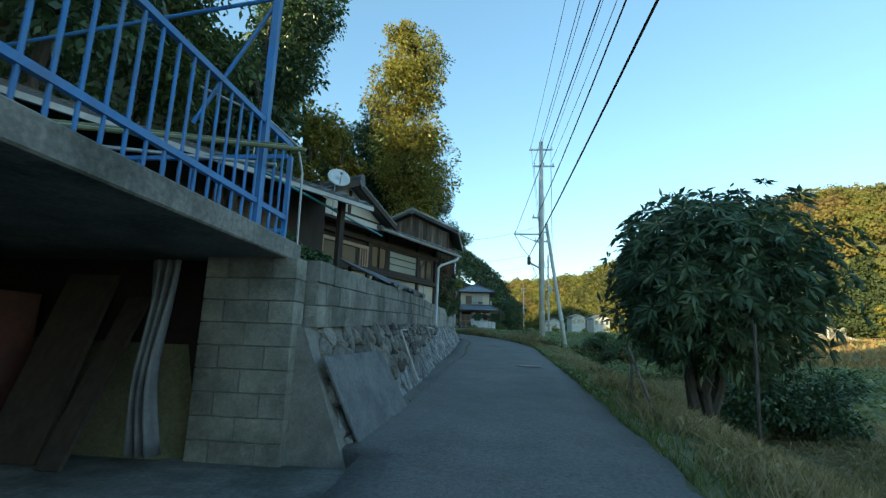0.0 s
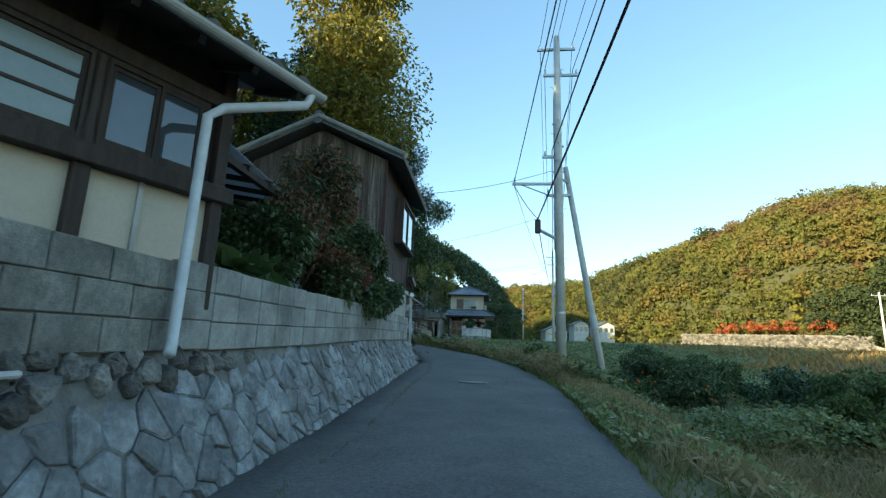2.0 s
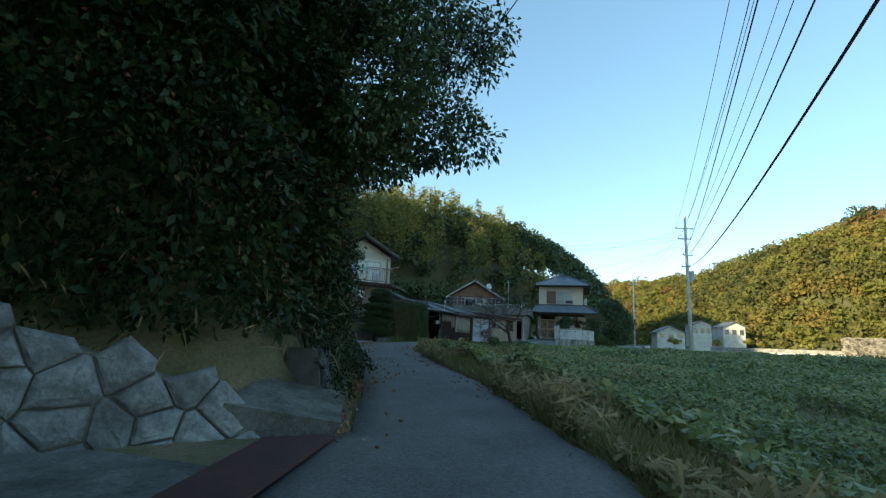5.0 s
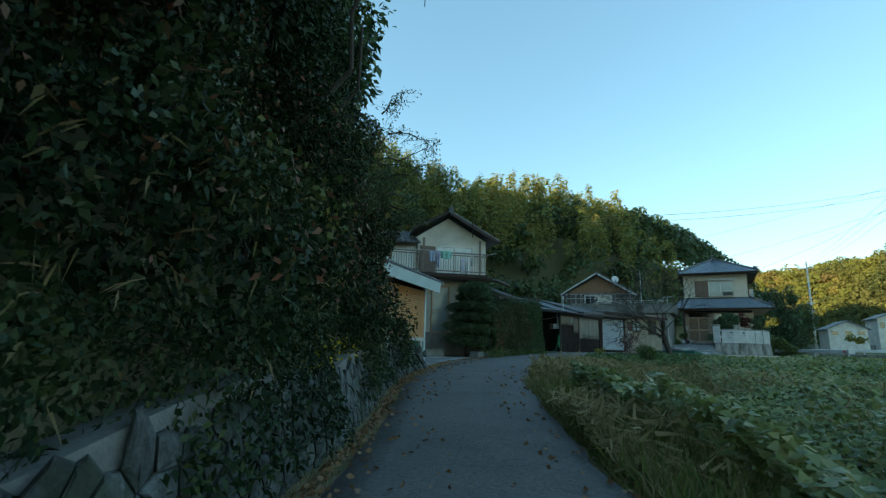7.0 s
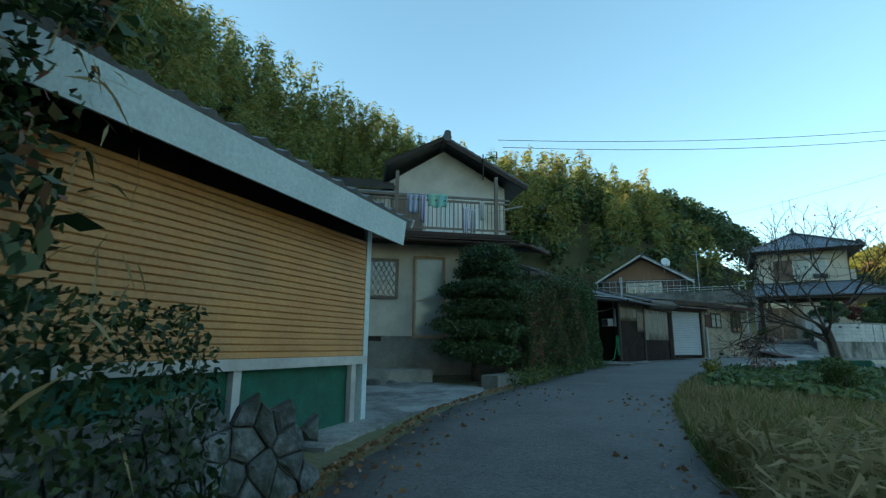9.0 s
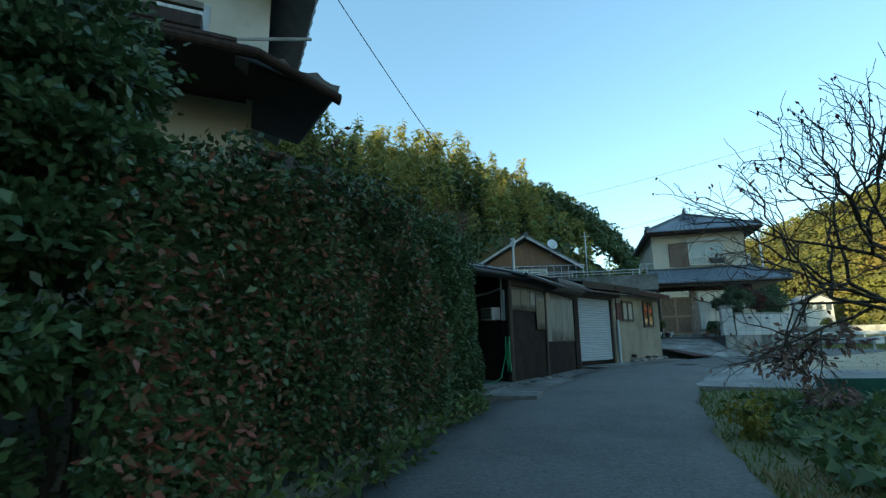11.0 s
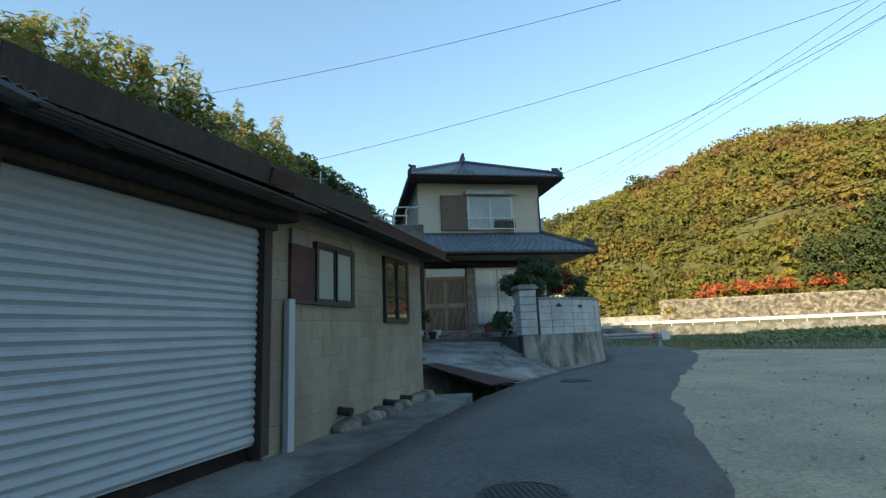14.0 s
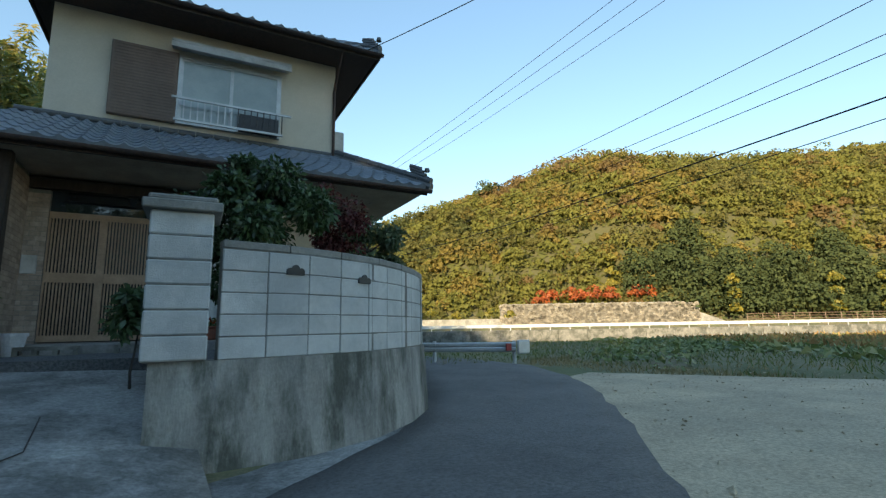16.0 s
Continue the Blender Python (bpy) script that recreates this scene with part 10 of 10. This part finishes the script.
tet = pc[:, None] + unit(dv) * sz[:, :, None]
tagged(quads("pebbles", tet[:, [[0, 1, 2], [0, 2, 3], [0, 3, 1], [1, 3, 2]]].reshape(-1, 3, 3), M_SAND), "small pebbles scattered over the sandy lot", "pebbles", kind="stuff")
# fallen leaves on the lane edges
r_ = np.random.default_rng(41)
n = 2600
yy_ = np.where(r_.random(n) < 0.8, r_.uniform(33, 52, n), r_.uniform(30, 48, n))
sd_ = r_.random(n) < 0.85
xx_ = np.where(sd_, np.interp(yy_, LANE_Y, LANE_L) + r_.random(n) ** 7 * (1.1 + 0.4 * np.sin(0.9 * yy_)) - 0.12, np.interp(yy_, LANE_Y, LANE_R) - r_.random(n) ** 2.2 * 0.9)
c = np.stack([xx_, yy_, np.interp(yy_, RISE_Y, RISE_Z) + 0.055], -1)
tagged(quads("fallen_leaves", leaves(c, np.stack([r_.normal(size=n), r_.normal(size=n), np.zeros(n)], -1) * 2, 0.06, 0.04, droop=0, jitter=0.15), leafmat("fallen_leaf", [(0.20, 0.11, 0.05), (0.30, 0.18, 0.09), (0.14, 0.07, 0.04)])), "fallen brown leaves along the lane edges", "leaves", kind="stuff")

# bushes on the field side, one with orange fruit
bushes = [((7.2, 34.0), 1.5, 1.0, L_MID), ((5.6, 29.8), 1.3, 0.9, L_GLOSSY), ((7.8, 29.4), 1.4, 0.9, L_MID), ((6.3, 26.9), 1.2, 0.85, L_GLOSSY), ((9.6, 27.6), 1.5, 0.9, L_DARK), ((4.7, 27.6), 0.9, 0.75, L_MID), ((9.4, 24.0), 1.6, 0.9, L_MID), ((6.4, 12.2), 1.7, 1.1, L_DARK)]
for k, ((x, y), rw, rh, lf) in enumerate(bushes):
    z = zland(x, y)
    tree("dense dark field bush below the verge" if lf is L_DARK else "green field bush below the verge", (x, y, z), [((x, y, z + rh * 0.9), (rw * 0.8, rw * 0.8, rh * 0.8)), ((x + rw * 0.5, y + 0.3, z + rh * 0.7), (rw * 0.6, rw * 0.6, rh * 0.6)), ((x - rw * 0.5, y - 0.2, z + rh * 0.6), (rw * 0.55, rw * 0.6, rh * 0.6))], lf, 0.11, 330, name="shrub", trunk_r=0.05, group="bushes below the verge")
fr_ = thing("fruit", "small orange fruits on the field bushes", "fruit", kind="stuff")
g = Geo()
for k in range(60):
    q = random.Random(700 + k)
    (x, y), rw, rh, _ = bushes[(0, 3, 5, 1)[k % 4]]
    z = zland(x, y)
    a, b = q.random() * 6.28, q.uniform(-0.2, 0.8)
    cx_, cy_, cz_ = x + rw * 0.95 * math.cos(a) * math.cos(b), y + rw * 0.95 * math.sin(a) * math.cos(b), z + rh * (0.7 + 0.7 * math.sin(b))
    for i, (z0, z1, r0, r1) in enumerate(((-0.04, -0.02, 0.015, 0.035), (-0.02, 0.02, 0.035, 0.035), (0.02, 0.04, 0.035, 0.015))):
        g.tube((cx_, cy_, cz_ + z0), (cx_, cy_, cz_ + z1), r0, r1, 8, cap=False)
part("fruits", g, mat("orange_rind", (0.55, 0.17, 0.02), (0.48, 0.14, 0.02), 8, 0.5, 0.1, 80), fr_, kind="stuff")

# ---- far woods ----
def wood(name, label, mat_, pts, size, per, lsize, seed, squash=0.8, k=5, tilt=0.45):
    """Rounded crowns of several lobes each, one mesh for the whole wood."""
    r = np.random.default_rng(seed)
    P, D = [], []
    m_ = per // k
    for (x, y, z, s) in pts:
        ang = r.random() * 6.28 + np.arange(k) * 6.28 / (k - 1)
        off = np.stack([np.cos(ang), np.sin(ang), np.zeros(k)], -1) * r.uniform(0.2, 0.5, (k, 1))
        off[:, 2] = r.uniform(-0.28, 0.15, k)
        off[0] = (0, 0, 0.32)
        for c in off * s * size:
            rad = size * s * r.uniform(0.30, 0.52)
            d = unit(r.normal(size=(m_, 3)))
            d[:, 2] = np.where(d[:, 2] < -0.35, -d[:, 2], d[:, 2])
            P.append(np.array([x, y, z]) + c + d * rad * np.array([1, 1, squash]) * r.uniform(0.78, 1.06, (m_, 1)))
            D.append(d)
    return tagged(quads(name, scales(np.concatenate(P), np.concatenate(D), lsize, 0.75, tilt), mat_), label, "wood", kind="stuff")


r_ = np.random.default_rng(51)
X_, Y_ = r_.uniform(0, 300, 45000), r_.uniform(20, 330, 45000)
H_ = ridge_height(X_, Y_)
side_ = ridge_height(X_ - 4, Y_ - 4) < H_ + 2.5
ok = (H_ > 2.0) & side_ & (Y_ > 58 + 0.36 * X_)
X_, Y_ = X_[ok], Y_[ok]
sel = []
cell = {}
for x, y in zip(X_, Y_):
    key = (int(x // 2.9), int(y // 2.9))
    if key in cell:
        continue
    cell[key] = 1
    sel.append((x, y))
sel = np.array(sel)
zs = land(sel[:, 0], sel[:, 1])
HUES = [("dark green", [(0.095, 0.105, 0.045), (0.12, 0.13, 0.05), (0.15, 0.15, 0.058)]),
        ("olive green", [(0.145, 0.138, 0.052), (0.175, 0.165, 0.058), (0.205, 0.18, 0.066)]),
        ("yellow-green", [(0.165, 0.17, 0.05), (0.205, 0.205, 0.058), (0.245, 0.23, 0.068)]),
        ("golden", [(0.22, 0.175, 0.058), (0.265, 0.21, 0.066), (0.30, 0.225, 0.075)]),
        ("brown", [(0.185, 0.132, 0.062), (0.22, 0.155, 0.07), (0.25, 0.175, 0.08)])]
tone = 1.1 * vnoise(sel[:, 0], sel[:, 1], 0.045, 9) + 0.6 * vnoise(sel[:, 0], sel[:, 1], 0.13, 5) + 0.42 * r_.normal(size=len(sel)) + 0.012 * (zs - 22)
bins = np.digitize(tone, [-0.8, -0.15, 0.5, 1.05])
sc = 0.62 + 1.0 * r_.random(len(sel)) ** 2.0
for k, (hue, cols) in enumerate(HUES):
    m_ = leafmat("leaf_hill", cols, rough=0.85, trans=0.5, spec=0.05, each=0.22, nscale=0.1)
    wood("hill_wood", hue + " autumn trees of the sunlit wooded hill", m_, [(x, y, z + 1.45 * s, s) for (x, y), z, s, q in zip(sel, zs, sc, bins) if q == k], 4.3, 230, 0.82, 61 + k, tilt=0.5)
# undergrowth that covers the soil between the crowns
ux_, uy_ = r_.uniform(0, 300, 90000), r_.uniform(20, 330, 90000)
uh_ = ridge_height(ux_, uy_)
ok = (uh_ > 1.0) & (ridge_height(ux_ - 4, uy_ - 4) < uh_ + 2.5) & (uy_ > 58 + 0.36 * ux_)
ux_, uy_ = ux_[ok], uy_[ok]
L_UNDER = leafmat("leaf_undergrowth", [(0.07, 0.08, 0.03), (0.11, 0.115, 0.04), (0.15, 0.14, 0.05)], rough=0.85, trans=0.3, spec=0.05, each=0.4, nscale=0.1)
tagged(quads("undergrowth", scales(np.stack([ux_, uy_, land(ux_, uy_) + r_.uniform(0.2, 1.6, len(ux_))], -1), np.tile([-0.5, -0.5, 0.7], (len(ux_), 1)), 1.7, 0.8, 0.7), L_UNDER), "dull green undergrowth covering the hill between the trees", "undergrowth", kind="stuff")
# larger dark trees and red maples at the hill foot
at_far = lambda u, d: (EA.x + ND.x * u - ND.y * d, EA.y + ND.y * u + ND.x * d)      # along and behind the embankment
foot = [(*at_far(u, d), q) for u, d, q in ((46, 40, 1.3), (52, 37, 1.5), (58, 36, 1.6), (64, 33, 1.6), (70, 34, 1.5), (76, 31, 1.5), (83, 32, 1.6), (90, 31, 1.4), (97, 32, 1.6), (105, 31, 1.5), (113, 33, 1.6), (60, 44, 1.5), (80, 42, 1.5), (96, 43, 1.4))]
L_FOOT = leafmat("leaf_olive_wood", [(0.035, 0.05, 0.022), (0.055, 0.072, 0.03), (0.08, 0.095, 0.036)], rough=0.8, trans=0.15, spec=0.1, each=0.5, nscale=0.15)
wood("foot_trees", "large dark olive trees at the foot of the hill", L_FOOT, [(x, y, zland(x, y) + 4.0, s) for x, y, s in foot] + [(x + 1.5, y + 1.5, zland(x, y) + 9.0, s * 0.85) for x, y, s in foot] + [(x + 2.5, y + 2.5, zland(x, y) + 13.5, s * 0.6) for x, y, s in foot[1::2]], 6.2, 1000, 0.68, 64, k=9, tilt=0.5)
wood("crest_tree", "single dark round tree standing on the hill crest", L_FOOT, [(82.4, 210.2, zland(82.4, 210.2) + 4.5, 1.1), (85.4, 209, zland(85.4, 209) + 3.4, 0.8)], 5.5, 500, 0.7, 68)
wood("yellow_trees", "tall yellow-green trees before the hill", L_YELLOW, [(x, y, zland(x, y) + h, 0.75) for x, y in (at_far(62, 30), at_far(82, 28), at_far(92, 27), at_far(40, 42), at_far(110, 28)) for h in (3.0, 6.0, 9.0)], 2.8, 260, 0.55, 67)
wood("maples", "red autumn maples at the foot of the hill", L_RED, [(EA.x + ND.x * u_ - ND.y * 37, EA.y + ND.y * u_ + ND.x * 37, zland(EA.x + ND.x * u_ - ND.y * 37, EA.y + ND.y * u_ + ND.x * 37) + 5.0, s_) for u_, s_ in ((22, 1.1), (24.5, 0.9), (29, 1.2), (31, 0.8), (44, 1.0), (47, 0.8), (34, 1.0), (38, 0.9))], 3.0, 300, 0.5, 65)
wood("ginkgo_saplings", "small yellow trees along the far road", L_YELLOW, [(EA.x + ND.x * a, EA.y + ND.y * a, 5.6, 0.6) for a in (-22, -14, -6, 2, 10)] + [(EA.x + ND.x * a + 4, EA.y + ND.y * a + 8, 6.2, 0.8) for a in (-18, -2, 8)], 2.0, 150, 0.4, 66)

# left hill: bamboo above, mixed evergreens below
Xl, Yl = r_.uniform(-75, 16, 9000), r_.uniform(46, 190, 9000)
Hl = hill_left(Xl, Yl)
ok = (Hl > 1.2) & (hill_left(Xl + 3, Yl) < Hl + 0.6)
Xl, Yl, Hl = Xl[ok], Yl[ok], Hl[ok]
cell, dk, bb = {}, [], []
for x, y, h in zip(Xl, Yl, Hl):
    key = (int(x // 2.7), int(y // 2.7))
    if key in cell:
        continue
    cell[key] = 1
    z = zland(x, y)
    if h > 4.5 + 2 * math.sin(0.08 * y) and y < 136:
        bb.append((x, y, z))
        if len(bb) % 2:
            dk.append((x, y, z + 2.0 + r_.uniform(0, 5.5), r_.uniform(0.8, 1.1)))
    else:
        dk.append((x, y, z + 2.4 + r_.uniform(0, 1.2) + 5.5 * float(smooth01((y - 128) / 12)), r_.uniform(0.8, 1.35)))
L_WOOD = leafmat("leaf_wood", [(0.03, 0.055, 0.02), (0.055, 0.09, 0.03), (0.085, 0.12, 0.04)], trans=0.3, nscale=0.15)
wood("evergreen_wood", "dark evergreen wood on the slope behind the houses", L_WOOD, dk, 3.4, 150, 0.64, 71)
P, D, P2, D2, S, S2 = [], [], [], [], [], []
for (x, y, z) in bb:
    for k in range(4 if y < 98 else (2 if y < 115 else 1)):
        h = r_.uniform(9.0, 13.2) * float(np.interp(y, [60, 74, 84, 100, 115, 128], [1.08, 1.08, 1.12, 1.15, 1.06, 1.0]))
        h *= 1 + 0.28 * float(smooth01((-38 - x) / 8)) * (y < 97)
        az = r_.random() * 6.28
        way = np.array([math.cos(az), math.sin(az)]) * r_.uniform(0.4, 1.6)
        foot_ = np.array([x, y]) + r_.normal(size=2) * 0.9
        near_ = min(1.0, max(0.42, math.hypot(x + 9, y - 64) / 55))
        n1, n2 = int(80 / near_ ** 1.2), int(95 / near_ ** 1.2)
        S.append(np.full((n1, 1), near_))
        S2.append(np.full((n2, 1), near_))
        t = 0.30 + 0.64 * r_.random(n1) ** 0.75
        rad = (0.95 * np.sin(np.pi * np.clip((t - 0.1) / 0.95, 0, 1)) ** 0.8 + 0.05) * r_.uniform(0.7, 1.0, n1)
        ang = r_.random(n1) * 6.28
        lump = 1 + 0.3 * np.sin(3 * ang + 11 * t)
        P.append(np.stack([foot_[0] + way[0] * t ** 3 + rad * lump * np.cos(ang), foot_[1] + way[1] * t ** 3 + rad * lump * np.sin(ang), z + h * (t - 0.08 * t ** 5) - 0.3 * rad], -1))
        D.append(np.stack([np.cos(ang), np.sin(ang), 0.6 * np.ones(n1)], -1))
        t = 0.45 + 0.56 * r_.random(n2) ** 0.8
        rad = 0.55 * np.sin(np.pi * np.clip((t - 0.1) / 0.93, 0, 1)) ** 0.8 * r_.random(n2)
        ang = r_.random(n2) * 6.28
        P2.append(np.stack([foot_[0] + way[0] * t ** 3 + rad * np.cos(ang), foot_[1] + way[1] * t ** 3 + rad * np.sin(ang), z + h * (t - 0.08 * t ** 5)], -1))
        D2.append(np.stack([np.cos(ang), np.sin(ang), 0.3 * np.ones(n2)], -1))
P, D, P2, D2, S, S2 = (np.concatenate(q) for q in (P, D, P2, D2, S, S2))
tagged(quads("bamboo_grove", scales(P, D, 0.78 * S, 0.4, 0.5), L_BAMBOO), "feathery bamboo grove on the hillside", "wood", kind="stuff")
# tips coloured golden to stand for low sun on the crest
L_PLUME_SUN = leafmat("leaf_bamboo_tip_sun", [(0.14, 0.165, 0.045), (0.22, 0.22, 0.055), (0.32, 0.27, 0.07), (0.40, 0.29, 0.08)], trans=0.55, nscale=0.12)
tagged(quads("bamboo_plumes", leaves(P2, D2, 0.95 * S2, 0.20 * S2, droop=0.55, jitter=0.3)[:, [0, 1, 2]], L_PLUME_SUN), "feathery tips of the bamboo grove, sunlight in their golden colour", "wood", kind="stuff")
# wooded crest above the start, which shades the lane
Xl, Yl = r_.uniform(-70, -13, 2600), r_.uniform(-40, 50, 2600)
cell, pts = {}, []
for x, y in zip(Xl, Yl):
    key = (int(x // 4.2), int(y // 4.2))
    if key in cell or float(hill_left(np.array([x]), np.array([y]))[0]) < 1:
        continue
    cell[key] = 1
    pts.append((x, y, zland(x, y) + 2.6, r_.uniform(0.8, 1.3)))
wood("hill_wood", "dark wood on the hillside above the lane", L_MID, pts, 3.2, 200, 0.6, 81)


# ---- pieces of the walls, last ----
r = random.Random(17)
# the battered stone face: rounded field stones above, flat faced stones below


def on_lane_wall(u, v, o):
    """u runs along the lane, v up from the lane's edge."""
    z = lane_z(u) + v
    return face_pt(u, z) - 0.05 + o, u, z + 0.25 * o


stones_on(wall_lane, cells(4.25, 7.6, 0.28, 1.0, 0.30, 0.19, 5, jit=0.46) + cells(7.6, 16.2, 0.28, 1.0, 0.185, 0.135, 15, jit=0.46), on_lane_wall, M_STONE, gap=0.014, dome=0.065, name="stone", seed=6,
          keep=lambda u, v: rubble_low(u) + 0.02 < lane_z(u) + v < stone_top(u) - 0.01 and u > 4.3)
stones_on(wall_lane, cells(4.25, 25.75, 0.0, 1.0, 0.25, 0.185, 7, jit=0.46), on_lane_wall, M_FACE, gap=0.008, dome=0.03, seed=8,
          keep=lambda u, v: lane_z(u) + v < min(rubble_low(u), stone_top(u) - 0.05) and u > 4.3)
# block courses on the stones
pts = [(wall_x(v) + 0.0, v) for v in (4.3, 9.0, 14.2)]
core_ = Geo()
for (xa, ya), (xb, yb) in zip(pts[:-1] + [(wall_x(14.2), 14.2), (wall_x(20), 20.0)], pts[1:] + [(wall_x(20), 20.0), (wall_x(25.75), 25.75)]):
    za, zb = stone_top(ya), stone_top(yb)
    core_.add([(xa - 0.02, ya, za), (xb - 0.02, yb, zb), (xb - 0.14, yb, zb), (xa - 0.14, ya, za), (xa - 0.02, ya, za + 0.58), (xb - 0.02, yb, zb + 0.58), (xb - 0.14, yb, zb + 0.58), (xa - 0.14, ya, za + 0.58)],
              [(0, 3, 2, 1), (4, 5, 6, 7), (0, 1, 5, 4), (1, 2, 6, 5), (2, 3, 7, 6), (3, 0, 4, 7)])
part("joints", core_, M_MORTAR, wall_lane)


def along(pl):
    seg = [0.0]
    for a, b in zip(pl[:-1], pl[1:]):
        seg.append(seg[-1] + math.hypot(b[0] - a[0], b[1] - a[1]))
    ys_ = [p[1] for p in pl]
    return lambda s: stone_top(float(np.interp(s, seg, ys_)))


lay_blocks(wall_lane, pts, along(pts), 3, 0.42, 0.205, 0.13, M_BLOCK, seed=21, rough=0.005)
pts2 = [(wall_x(v), v) for v in (14.25, 17.0, 20.0, 23.0, 25.75)]
lay_blocks(wall_lane, pts2, along(pts2), 3, 0.41, 0.22, 0.13, M_BLOCK_P, seed=22, rough=0.005, stagger=False)
# cut stones past the barn
stones_on(cut_wall, cells(0.05, 4.2, 1.42, 2.6, 0.44, 0.26, 9, jit=0.36), lambda u, v, o: CUT_A + CW * u + CN * (o - 0.07 * (v - 1.4)) + Vector((0, 0, v)), M_FACE, gap=0.014, dome=0.045, seed=10,
          keep=lambda u, v: v < cut_top(u) - 0.02)


# stones of the bank wall
def on_bank(u, v, o):
    x = float(np.interp(u, [p[1] for p in bank_pts], [p[0] for p in bank_pts]))
    return x + 0.22 - 0.22 * v + o * 0.85, u - 0.4 * o, lane_z(u) + v


stones_on(bank_wall, cells(31.3, 45.2, -0.05, 0.74, 0.21, 0.155, 11, jit=0.46), on_bank, M_MOSSY, gap=0.004, dome=0.055, seed=12, keep=lambda u, v: v < 0.66)
# rubble face of the far wall, too small to pick apart
g = Geo()
mm_ = Matrix.Translation((EA.x, EA.y, 0)) @ Matrix.Rotation(math.atan2(ND.y, ND.x), 4, "Z")
for k in range(1500):
    u_, v_ = r.uniform(12, 54), r.uniform(3.6, 8.4)
    s = r.uniform(0.35, 0.7)
    c = [(u_ + s * math.cos(t + r.uniform(-0.2, 0.2)), v_ + 0.7 * s * math.sin(t)) for t in (0.3, 1.5, 2.7, 3.9, 5.3)]
    n0 = len(g.v)
    g.v += [tuple(mm_ @ Vector((a, 29.9 - r.uniform(0, 0.03), b))) for a, b in c] + [tuple(mm_ @ Vector((a * 0.8 + u_ * 0.2, 29.75, b * 0.8 + v_ * 0.2))) for a, b in c]
    g.f += [tuple(n0 + 5 + i for i in range(5))] + [(n0 + i, n0 + (i + 1) % 5, n0 + 5 + (i + 1) % 5, n0 + 5 + i) for i in range(5)]
part("rubble", g, mat("far_stone", (0.30, 0.265, 0.215), (0.14, 0.13, 0.11), 1.3, 0.9, 0.3, 5), far_wall, kind="stuff")
